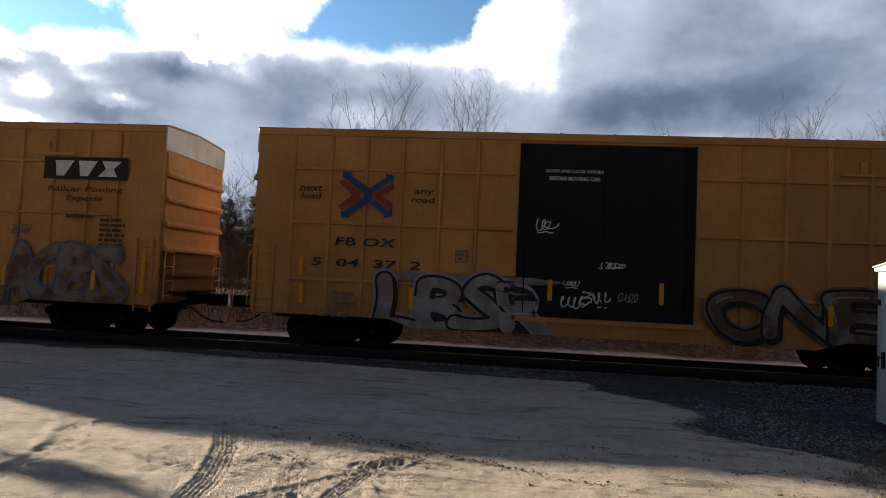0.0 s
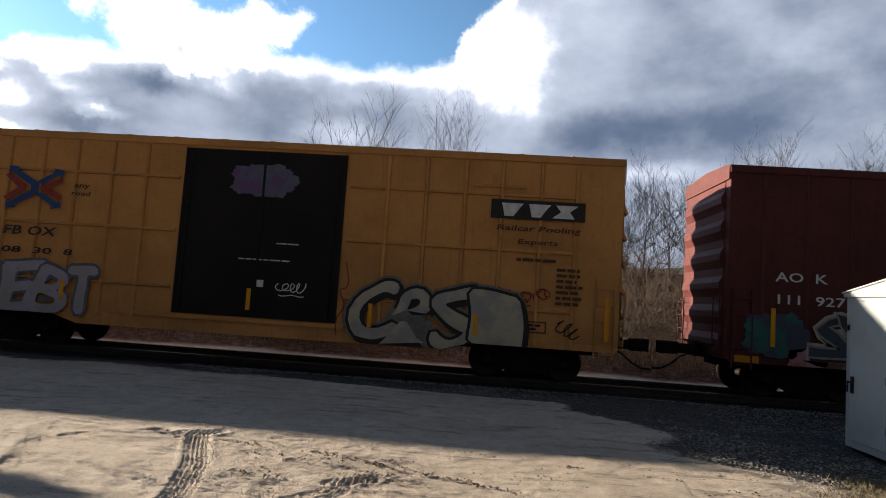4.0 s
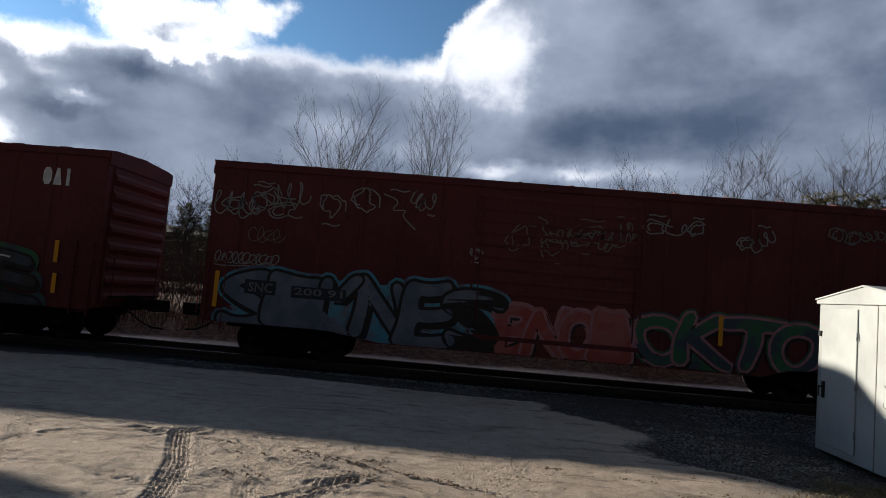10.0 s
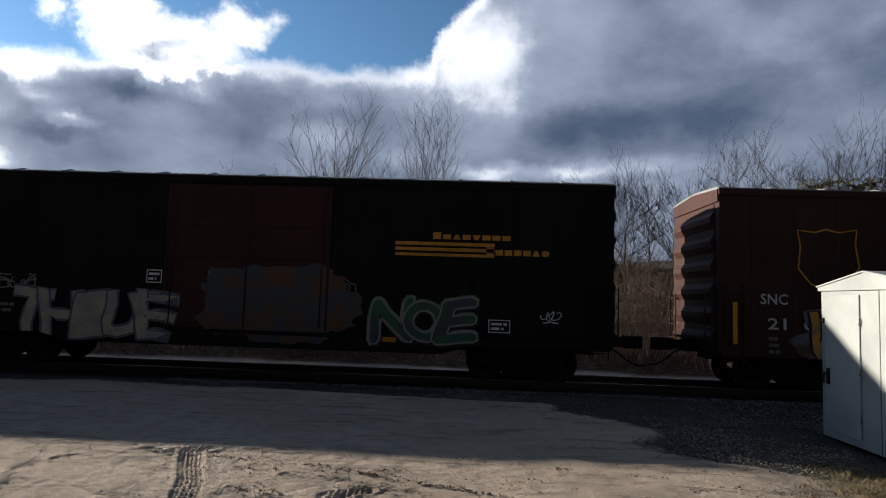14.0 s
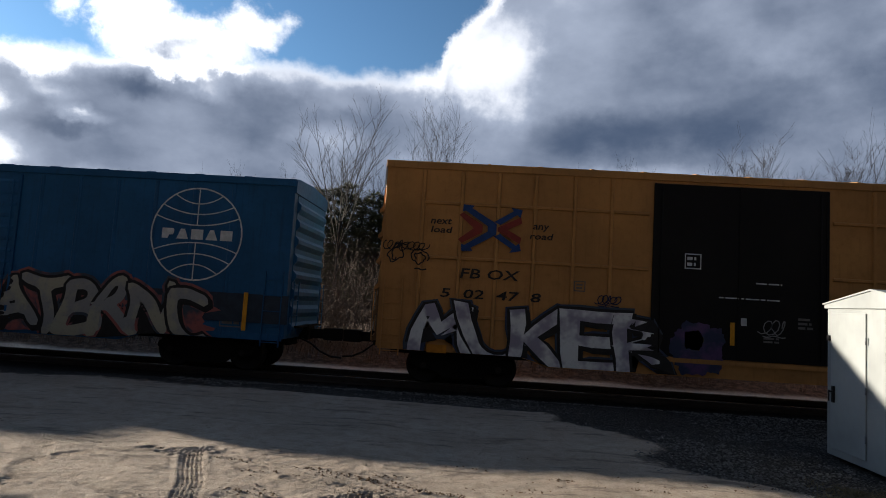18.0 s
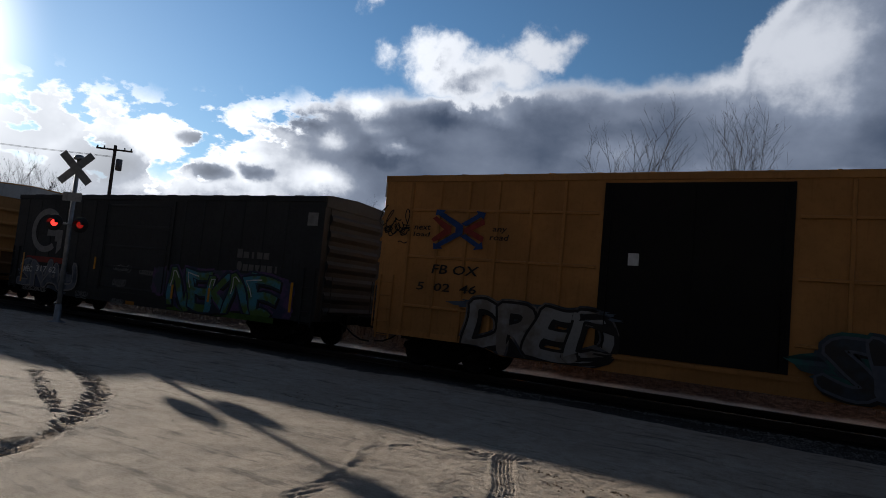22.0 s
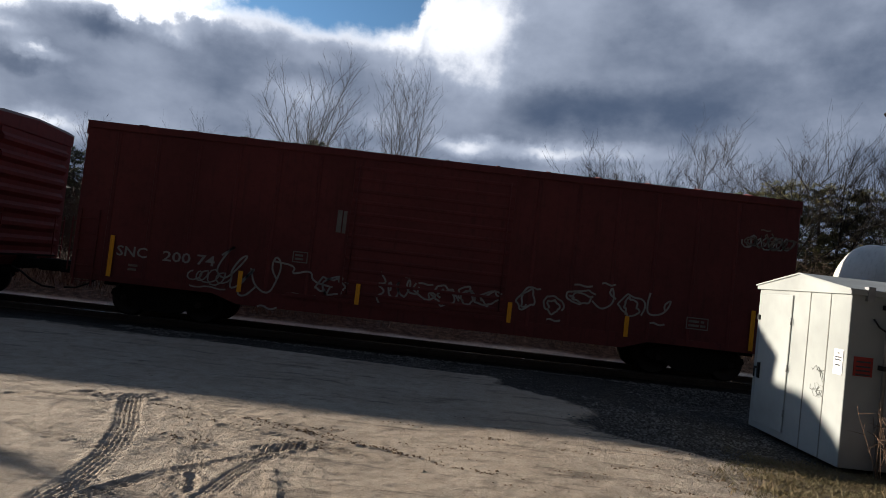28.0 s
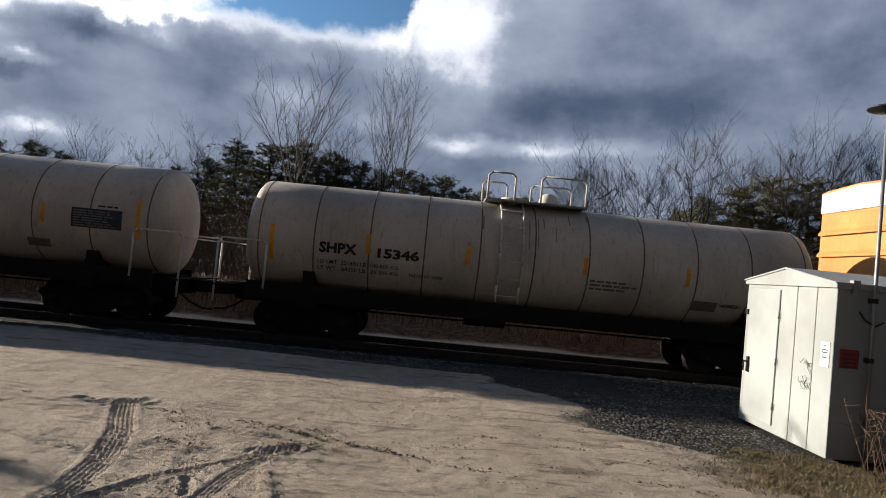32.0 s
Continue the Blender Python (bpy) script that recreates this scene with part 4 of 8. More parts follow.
def build_trees():
    wide = dict(fork=0.46, leaders=9, spread=0.85)
    tall = dict(fork=0.42, leaders=3, spread=0.36)
    first = [bare_tree(1, 1.06 * top(40, 17.0), place(12.8, 40), "bare leafless tree with a broad crown of fine twigs", stems=1, **wide),
             bare_tree(2, 1.06 * top(42, 17.4), place(3.9, 42), "slender bare leafless tree with upright branches", stems=3, **tall),
             bare_tree(3, 0.88 * top(42, 14.8, 23), place(-23.0, 42), "bare leafless tree with long rising branches", trunk_tree, spread=0.5),
             bare_tree(5, 0.86 * top(40, 14.0, 30), place(-30.0, 40), "broad bare leafless tree with brown twigs", trunk_tree, spread=0.62)]
    h0 = [1.06 * top(40, 17.0), 1.06 * top(42, 17.4), 0.88 * top(42, 14.8, 23), 0.86 * top(40, 14.0, 30)]
    rnd = random.Random(11)
    for az, el, dist, kind in ((24.9, 8.7, 46, 2), (20.7, 10.0, 48, 3), (18.6, 10.2, 50, 0), (16.5, 9.2, 46, 2), (8.6, 12.0, 46, 1), (28.5, 8.6, 50, 0), (-12.6, 11.4, 44, 2), (-14.2, 12.3, 44, 3),
                               (-16.0, 12.2, 45, 2), (-18.9, 12.0, 44, 3), (-20.4, 11.3, 46, 2), (-26.5, 13.4, 45, 3), (-33.2, 13.8, 42, 2), (-36.5, 13.2, 40, 3), (-40.0, 12.5, 40, 3), (-10.3, 8.0, 40, 2),
                               (33.5, 7.6, 55, 0), (37.5, 7.6, 55, 3), (42.0, 7.0, 60, 0), (62.0, 7.2, 50, 3), (64.5, 7.4, 52, 0), (67.5, 6.8, 54, 3), (70.5, 7.0, 52, 0), (0.2, 8.4, 38, 2), (10.7, 10.3, 48, 0), (-6.4, 7.6, 44, 1), (6.2, 9.9, 44, 2)):
        t = copy_thing(first[kind], pose(*place(az, dist), 0, 0, rnd.uniform(0, 360)))
        s = (1.06, 1.06, 0.88, 0.86)[kind] * top(dist, el, az) / h0[kind]
        t.scale = (s, s, s)


build_trees()


def clumps_mesh(name, spots, material, seed, size, needles=7):
    """Tufts of short pointed leaves round each spot."""
    rnd = np.random.RandomState(seed)
    vs, fs = [], []
    for (x, y, z) in spots:
        for _ in range(needles):
            d = rnd.normal(size=3)
            d /= np.linalg.norm(d)
            d[2] = d[2] * 0.6 + 0.1
            s = np.cross(d, rnd.normal(size=3))
            s /= np.linalg.norm(s) + 1e-6
            L = size * rnd.uniform(0.6, 1.3)
            k = len(vs)
            o = np.array((x, y, z)) + rnd.normal(size=3) * size * 0.25
            vs += [o - s * L * 0.10, o + s * L * 0.10, o + d * L + s * L * 0.04]
            fs.append((k, k + 1, k + 2))
    me = bpy.data.meshes.new(name)
    me.from_pydata([tuple(v) for v in vs], [], fs)
    me.materials.append(material)
    return me


def needle_material(name, dark, light):
    mat, g, b = principled(name)
    r = g.node("ShaderNodeNewGeometry").outputs["Random Per Island"]
    n = g.noise(coords(g), 0.8, 3.0)
    g.put(b.inputs["Base Color"], g.mix(g.math("MULTIPLY_ADD", n.outputs[0], 0.8, g.math("MULTIPLY_ADD", r, 0.5, -0.25), clamp=True), dark, light))
    b.inputs["Roughness"].default_value = 0.7
    MATS[name] = mat
    return mat


def build_pines():
    # second needle material is a paler copy, with sunlight mixed into the green
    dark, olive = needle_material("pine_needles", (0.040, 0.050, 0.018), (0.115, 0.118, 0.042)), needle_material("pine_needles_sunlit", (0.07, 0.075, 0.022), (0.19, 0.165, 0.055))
    first = []
    for seed, material, label in ((1, dark, "dark green pine with an uneven crown"), (2, olive, "olive pine with an open crown, sunlight put into its colour"), (3, dark, "dark green pine with gaps between its boughs")):
        rnd = random.Random(seed)
        t = thing("pine_tree", label, "tree", (0, 0, 0), "pines beyond the track")
        segs, spots = [], []
        H = 9.0
        p = Vector((0, 0, -0.2))
        for i in range(8):
            q = Vector((rnd.uniform(-0.1, 0.1), rnd.uniform(-0.1, 0.1), H * (i + 1) / 8))
            segs.append((p, q, 0.2 * (1 - i / 8.5), 0.2 * (1 - (i + 1) / 8.5), 0))
            p = q
        boughs = []
        for i in range(46):
            f = 0.12 + 0.86 * i / 46
            a = i * 2.4 + rnd.uniform(-0.4, 0.4)
            L = (2.9 * (1 - f) ** 0.75 + 0.35) * rnd.uniform(0.6, 1.15)
            base = Vector((0, 0, H * f))
            tip = base + Vector((math.cos(a) * L, math.sin(a) * L, L * rnd.uniform(-0.1, 0.35)))
            boughs.append((base, tip, 0.045, 0.012, 1))
            for k in range(int(8 + 13 * L)):
                s = rnd.uniform(0.25, 1.05)
                c = base.lerp(tip, s)
                spots.append((c.x + rnd.gauss(0, 0.22), c.y + rnd.gauss(0, 0.22), c.z + rnd.gauss(0.05, 0.14)))
        part("trunk", tubes_mesh("trunk", segs, BARK, 7), BARK, t)
        part("bough_frame", tubes_mesh("bough_frame", boughs, BARK, 4), BARK, t)
        part("crown", clumps_mesh("crown", spots, material, seed, 0.24, 15), material, t, "tufts of needles")
        first.append(t)
    used = [False] * 3
    rnd = random.Random(5)
    for az, el, dist, kind in ((17.6, 9.6, 46, 2), (14.8, 10.0, 44, 0), (12.2, 10.6, 45, 2), (10.4, 9.6, 47, 0), (8.9, 9.9, 46, 2), (6.6, 9.4, 46, 0), (4.6, 8.9, 47, 2), (2.8, 9.3, 50, 0), (1.0, 8.7, 50, 2), (-0.9, 9.0, 50, 0),
                               (-2.7, 8.0, 50, 2), (-4.6, 7.9, 52, 2), (-6.4, 7.3, 53, 0), (-8.4, 7.6, 50, 2), (-11.5, 5.9, 54, 0), (20.0, 8.0, 50, 0), (22.5, 6.8, 55, 2),
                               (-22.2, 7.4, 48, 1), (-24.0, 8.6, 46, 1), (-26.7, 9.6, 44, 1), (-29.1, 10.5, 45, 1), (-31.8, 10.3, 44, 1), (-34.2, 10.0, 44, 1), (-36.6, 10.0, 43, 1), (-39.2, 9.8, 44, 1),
                               (30.6, 6.6, 53, 2), (32.8, 7.1, 52, 0), (35.2, 6.6, 50, 2), (37.6, 6.0, 50, 0), (27.5, 5.4, 56, 2), (25.0, 6.0, 58, 0), (66.0, 5.4, 60, 0), (69.0, 5.4, 58, 2), (62.5, 5.0, 62, 0)):
        m = pose(*place(az, dist), 0, 0, rnd.uniform(0, 360))
        t = first[kind] if not used[kind] else copy_thing(first[kind], m)
        if not used[kind]:
            first[kind].matrix_basis = m
            used[kind] = True
        s = top(dist, el, az) / 9.2
        t.scale = (s * rnd.uniform(1.05, 1.4), s * rnd.uniform(1.05, 1.4), s)


build_pines()


def build_brush():
    twig = plain("brush_twigs", (0.075, 0.053, 0.040), 0.9)
    grey = plain("far_twigs", (0.07, 0.056, 0.047), 0.9)

    def patch(seed, width, depth, count, low, high, r, material, name, sides=3):
        rnd, segs = random.Random(seed), []
        for _ in range(count):
            p = Vector((rnd.uniform(-width / 2, width / 2), rnd.uniform(-depth / 2, depth / 2), -0.1))
            h = rnd.uniform(low, high)
            lean = Vector((rnd.gauss(0, 0.3), rnd.gauss(0, 0.3), 1)).normalized()
            mid = p + lean * h * 0.5
            tip = mid + (lean + Vector((rnd.gauss(0, 0.2), rnd.gauss(0, 0.2), 0))).normalized() * h * 0.5
            segs += [(p, mid, r, r * 0.7, 0), (mid, tip, r * 0.7, r * 0.25, 0)]
            for _k in range(8):
                f = rnd.uniform(0.25, 1.0)
                b = p.lerp(mid, f * 2) if f < 0.5 else mid.lerp(tip, f * 2 - 1)
                d = Vector((rnd.gauss(0, 0.8), rnd.gauss(0, 0.8), rnd.uniform(-0.1, 1.0))).normalized()
                segs.append((b, b + d * h * rnd.uniform(0.12, 0.3), r * 0.45, r * 0.2, 0))
        return tubes_mesh(name, segs, material, sides)
    near = [patch(s, 14, 7, 900, 1.2, 4.4, 0.011, twig, "brush") for s in (1, 2)]
    tall = [patch(s, 20, 12, 800, 3.4, 7.0, 0.014, grey, "far_woods") for s in (3, 4)]
    rnd = random.Random(8)
    for i in range(15):
        ob = new("brush", near[i % 2])
        ob.matrix_basis = pose(-92 + 11.5 * i, 23.6 + rnd.uniform(-1, 1), 0.1, 0, 0, 180 * (i // 2 % 2) + rnd.uniform(-6, 6))
        tagged(ob, "dense thicket of bare brown brush beyond the track", "brush", "thicket", "stuff")
    for i in range(14):
        ob = new("far_woods", tall[i % 2])
        ob.matrix_basis = pose(-125 + 17 * i, 50 + rnd.uniform(-3, 3), 0.2, 0, 0, 180 * (i // 2 % 2) + rnd.uniform(-6, 6))
        tagged(ob, "far bare woods behind the brush", "woods", "far woods", "stuff")
    low = [patch(s, 14, 5, 1300, 0.15, 0.9, 0.008, plain("dead_stalks", (0.20, 0.135, 0.10), 0.9), "dead_stalks") for s in (6, 7)]
    for i in range(12):
        ob = new("dead_stalks", low[i % 2])
        ob.matrix_basis = pose(-66 + 9.5 * i, 21.4 + rnd.uniform(-0.3, 0.3), -0.02, 0, 0, 180 * (i // 2 % 2))
        tagged(ob, "reddish dead weeds and leaf litter along the far side of the track", "weeds", "thicket", "stuff")
    # a wooded rise closes the view
    n, prof = 120, random.Random(2)
    vs, fs, zz = [], [], 6.0
    for i in range(n + 1):
        x = -420 + 700 * i / n
        zz = 0.8 * zz + 0.2 * prof.uniform(5.0, 10.5)
        vs += [(x, 95, 0), (x, 97, zz), (x, 130, zz + 3)]
    for i in range(n):
        k = 3 * i
        fs += [(k, k + 3, k + 4, k + 1), (k + 1, k + 4, k + 5, k + 2)]
    # an unseen rise added behind the lot, to block low sky light
    k0, zz = len(vs), 11.0
    for i in range(61):
        t = math.pi * (0.0 + i / 60.0)
        zz = 0.7 * zz + 0.3 * prof.uniform(9.0, 15.0)
        x, y = 62 * math.cos(t), -4 - 30 * math.sin(t)
        vs += [(x, y, -0.2), (x * 1.02, y * 1.03, zz), (x * 1.6, y * 1.8, zz + 3)]
    for i in range(60):
        k = k0 + 3 * i
        fs += [(k, k + 3, k + 4, k + 1), (k + 1, k + 4, k + 5, k + 2)]
    me = bpy.data.meshes.new("wooded_rise")
    me.from_pydata(vs, [], fs)
    me.materials.append(paint("far_wood_cover", (0.05, 0.045, 0.035), 0.95, 0.6, (0.02, 0.02, 0.015), grain=0.5, bump=0.6))
    tagged(new("backdrop", me), "dark wooded rise in the distance, and an added unseen rise behind the lot", "hill", kind="structure")
    # dry grass at the edge of the lot, round the cabinet
    rnd = random.Random(3)
    vs, fs = [], []
    tufts = [(rnd.uniform(2.6, 7.2), rnd.uniform(4.4, 8.1)) for _ in range(1300)]
    for tx, ty in tufts:
        if tx < 0.62 * ty - 0.4 + rnd.gauss(0, 0.2) or ty > 7.85 + rnd.gauss(0, 0.12) or (tx > 5.35 and ty > 7.5) or ty + 0.8 * tx < 9.0 + rnd.gauss(0, 0.3):
            continue
        for _k in range(34):
            x, y = rnd.gauss(tx, 0.09), rnd.gauss(ty, 0.09)
            h, a, w = abs(rnd.gauss(0.02, 0.025)) + 0.01, rnd.uniform(0, 6.283), 0.005
            k = len(vs)
            dx, dy, lx, ly = math.cos(a) * w, math.sin(a) * w, rnd.gauss(0, 1.0) * h, rnd.gauss(0, 1.0) * h
            zg = -0.13 * min(1, max(0, (x - 3) / 2)) * min(1, max(0, (y - 5) / 1.5)) - 0.01
            vs += [(x - dx, y - dy, zg), (x + dx, y + dy, zg), (x + lx, y + ly, zg + h + 0.015)]
            fs.append((k, k + 1, k + 2))
    me = bpy.data.meshes.new("dry_grass")
    me.from_pydata(vs, [], fs)
    me.materials.append(needle_material("dry_grass_blades", (0.065, 0.068, 0.022), (0.20, 0.125, 0.062)))
    tagged(new("dry_grass", me), "short dry grass and leaf litter by the cabinet", "grass", kind="stuff")
    # dead weeds by the cabinet's shaded side
    segs = []
    for _ in range(260):
        p = Vector((rnd.uniform(5.75, 8.2), rnd.uniform(6.6, 7.5), -0.14))
        h = rnd.uniform(0.3, 0.95)
        q = p + Vector((rnd.gauss(0, 0.16), rnd.gauss(0, 0.12), 1)) * h
        segs.append((p, q, 0.004, 0.002, 0))
        for _k in range(7):
            b = p.lerp(q, rnd.uniform(0.35, 1))
            segs.append((b, b + Vector((rnd.gauss(0, 0.08), rnd.gauss(0, 0.08), rnd.uniform(0.02, 0.12))), 0.004, 0.0015, 0))
    tagged(new("dead_weeds", tubes_mesh("dead_weeds", segs, plain("dead_weed", (0.12, 0.075, 0.05), 0.9), 3)), "reddish brown dead weeds beside the cabinet", "weeds", kind="stuff")


build_brush()


from mathutils.geometry import tessellate_polygon

# ---- freight cars ----
SPEED, GAIN = 11.2884, 0.00799        # metres a second at the start, and its slow growth
DARK = paint("underframe_grime", (0.015, 0.0134, 0.012), 0.9, 0.4, (0.020, 0.015, 0.012), gloss=0.08)
WHEEL = paint("wheel_steel", (0.025, 0.02, 0.018), 0.6, 0.5, (0.03, 0.02, 0.015), metal=0.3)
REFLECT = plain("yellow_reflector", (0.80, 0.35, 0.015), 0.35)
STEEL = plain("bare_steel", (0.30, 0.29, 0.28), 0.5, 0.6)
MESHES = {}
WHEELSETS = []                        # (object, place along its car's path)


def once(key, build):
    if key not in MESHES:
        MESHES[key] = build()
    return MESHES[key]


def frame_mesh():
    bm = bmesh.new()
    out = [(-1.22, 0.50), (-1.18, 0.62), (-0.72, 0.68), (-0.45, 0.80), (0.45, 0.80), (0.72, 0.68), (1.18, 0.62), (1.22, 0.50), (1.05, 0.36), (0.72, 0.36), (0.62, 0.30), (0.42, 0.17), (-0.42, 0.17), (-0.62, 0.30), (-0.72, 0.36), (-1.05, 0.36)]
    prism(bm, out, -0.07, 0.07)
    return finish(bm, "side_frame", DARK, 0.012)


def spring_mesh():
    bm = bmesh.new()
    for x in (-0.18, 0.0, 0.18):
        lathe_at = [(0.07, -0.09), (0.085, -0.06), (0.07, -0.03), (0.085, 0.0), (0.07, 0.03), (0.085, 0.06), (0.07, 0.09)]
        vs0 = len(bm.verts)
        lathe(bm, lathe_at, 8, "z")
        bm.verts.ensure_lookup_table()
        for v in bm.verts[vs0:]:
            v.co.x += x
    return finish(bm, "spring_set", DARK)


def bolster_mesh():
    bm = bmesh.new()
    box(bm, -0.2, 0.2, -1.05, 1.05, 0.42, 0.64)
    box(bm, -0.35, 0.35, -0.35, 0.35, 0.6, 0.85)
    return finish(bm, "bolster", DARK, 0.02)


def wheelset_mesh():
    bm = bmesh.new()
    R, out = 0.43, []
    for s in (-1, 1):
        prof = [(0.09, s * 0.66), (0.33, s * 0.70), (0.36, s * 0.68), (R + 0.025, s * 0.685), (R + 0.02, s * 0.71), (R, s * 0.72), (R, s * 0.81), (0.37, s * 0.815), (0.34, s * 0.77), (0.14, s * 0.80), (0.09, s * 0.84)]
        lathe(bm, prof if s > 0 else prof[::-1], 28)
    lathe(bm, [(0.075, -1.14), (0.085, -0.5), (0.085, 0.5), (0.075, 1.14)], 12)
    for s in (-1, 1):
        for k in range(3):
            t = 2 * math.pi * k / 3
            tube(bm, (0.05 * math.cos(t), s * 1.13, 0.05 * math.sin(t)), (0.05 * math.cos(t), s * 1.165, 0.05 * math.sin(t)), 0.018, sides=6)
    return finish(bm, "wheelset", WHEEL)


def truck(car, x, start):
    t = part("truck", once("bolster", bolster_mesh), DARK, car, "grimy black freight truck", (x, 0, -DROP))
    for y in (-1.02, 1.02):
        part("side_frame", once("side_frame", frame_mesh), DARK, t, at=(0, y, 0))
        part("spring_set", once("springs", spring_mesh), DARK, t, at=(0, y, 0.30))
    for wx in (-0.88, 0.88):
        w = part("wheelset", once("wheelset", wheelset_mesh), WHEEL, t, at=(wx, 0, 0.43))
        WHEELSETS.append((w, wx, start + x + wx))


def coupler(car, x, way):
    def build():
        bm = bmesh.new()
        box(bm, -0.4, 0.62, -0.09, 0.09, 0.72, 0.95)
        prism(bm, [(0.6, -0.17), (0.86, -0.19), (1.08, -0.06), (1.02, 0.02), (0.9, -0.04), (0.86, 0.05), (1.05, 0.12), (1.02, 0.2), (0.6, 0.17)], 0.69, 0.99, "z")
        box(bm, -0.4, 0.25, -0.28, 0.28, 0.68, 1.05)
        return finish(bm, "coupler", DARK, 0.015)

    def hose():
        bm = bmesh.new()
        pipe(bm, [(0.1, -0.42, 0.72), (0.35, -0.42, 0.62), (0.6, -0.36, 0.42), (0.85, -0.28, 0.3), (1.1, -0.2, 0.28)], 0.026)
        return finish(bm, "air_hose", plain("rubber", (0.015, 0.015, 0.015), 0.7))
    for name, me in (("coupler", once("coupler", build)), ("air_hose", once("hose", hose))):
        ob = part(name, me, DARK, car, at=(x, 0, 0))
        if way < 0:
            ob.rotation_euler = (0, 0, math.pi)


def rungs(car, x, y, z0, z1, w=0.42, step=0.36, material=None):
    """A ladder on the side (y below 0) of a car."""
    bm = bmesh.new()
    for s in (-1, 1):
        box(bm, x + s * w / 2 - 0.012, x + s * w / 2 + 0.012, y - 0.055, y, z0, z1)
    z = z0 + 0.1
    while z < z1:
        tube(bm, (x - w / 2, y - 0.045, z), (x + w / 2, y - 0.045, z), 0.011, sides=6)
        z += step
    return part("ladder", bm, material or STEEL, car)


# marks on a car's side: everything sits on the side's surface
class Side:
    def __init__(self, car, y, curve=None, door=None, half=0.0, proud=0.0):
        self.car, self.y, self.curve, self.door, self.half, self.proud = car, y, curve, door, half, proud

    def low(self, x, z):
        """Keeps a painted point above the lower edge of the side sill."""
        if not self.half:
            return z
        return max(z, 0.52 + 0.18 * min(1.0, max(0.0, (abs(x) - self.half + 3.9) / 0.6)))

    def at(self, x, z, d):
        if self.curve:
            zc, r = self.curve
            return (x, -math.sqrt(max(0.0, r * r - (z - zc) ** 2)) - d, z)
        if self.door and self.door[0] < x < self.door[1]:
            d = 0.0315 + 0.5 * d
        else:
            d += self.proud
        return (x, self.y - d, z)


GLYPHS = {}


def glyphs(body, offset=0.0):
    """Points (0..1 by 0..1) and faces of a written word."""
    key = (body, offset)
    if key not in GLYPHS:
        cu = bpy.data.curves.new("word", "FONT")
        cu.body, cu.offset, cu.resolution_u, cu.fill_mode = body, offset, 2, "FRONT"
        ob = bpy.data.objects.new("word", cu)
        me = bpy.data.meshes.new_from_object(ob)
        pts = np.array([v.co[:2] for v in me.vertices])
        faces = [tuple(p.vertices) for p in me.polygons]
        bpy.data.objects.remove(ob)
        bpy.data.curves.remove(cu)
        bpy.data.meshes.remove(me)
        lo, hi = pts.min(0), pts.max(0)
        GLYPHS[key] = ((pts - lo) / (hi - lo), faces)
    return GLYPHS[key]


def flat(side, name, pts, faces, d, material, label=""):
    me = bpy.data.meshes.new(name)
    me.from_pydata([side.at(x, z, d) for x, z in pts], [], faces)
    me.materials.append(material)
    return part(name, me, material, side.car, label)


INKS = {"white": (0.72, 0.72, 0.70), "black": (0.025, 0.022, 0.02), "grey": (0.176, 0.163, 0.15), "dim": (0.182, 0.15, 0.124), "blue": (0.0221, 0.065, 0.215), "red": (0.3, 0.0429, 0.0286), "brown": (0.0858, 0.039, 0.0143),
        "gold": (0.65, 0.312, 0.039), "teal": (0.0117, 0.0975, 0.0806), "sky": (0.0572, 0.243, 0.329), "pink": (0.394, 0.179, 0.2), "rose": (0.322, 0.0858, 0.0715), "green": (0.0221, 0.114, 0.0429), "lime": (0.0715, 0.143, 0.0221),
        "silver": (0.28, 0.273, 0.26), "cream": (0.394, 0.358, 0.257), "purple": (0.0936, 0.0429, 0.137), "navy": (0.0182, 0.0273, 0.0715), "orange": (0.62, 0.24, 0.02), "yellow": (0.70, 0.50, 0.03), "lilac": (0.322, 0.286, 0.358), "haze": (0.0715, 0.0975, 0.137), "dusk": (0.024, 0.031, 0.045), "night": (0.0325, 0.0455, 0.065), "slate": (0.122, 0.137, 0.172)}


def ink(name):
    return plain("spray_" + name, INKS[name], 0.6)


def two_tone(a, b):
    name = "spray_%s_%s" % (a, b)
    if name not in MATS:
        mat, g, bs = principled(name)
        n = g.noise(coords(g), 1.6, 3.0, 0.6)
        f = g.noise(coords(g), 14.0, 4.0, 0.6)
        col = g.mix(g.smooth(n.outputs[0], 0.42, 0.6), INKS[a], INKS[b])
        g.put(bs.inputs["Base Color"], g.mix(g.math("MULTIPLY", g.smooth(f.outputs[0], 0.5, 0.8), 0.4), col, [v * 0.45 for v in INKS[a]]))
        bs.inputs["Roughness"].default_value = 0.6
        MATS[name] = mat
    return MATS[name]


def word(side, body, x, z, w, h, colour="white", slant=0.0, weight=0.014, d=0.008):
    pts, faces = glyphs(body, weight)
    flat(side, "lettering", [(x + px * w + slant * pz * h, z + pz * h) for px, pz in pts], faces, d, ink(colour), "%s lettering" % ("white" if colour == "white" else colour))


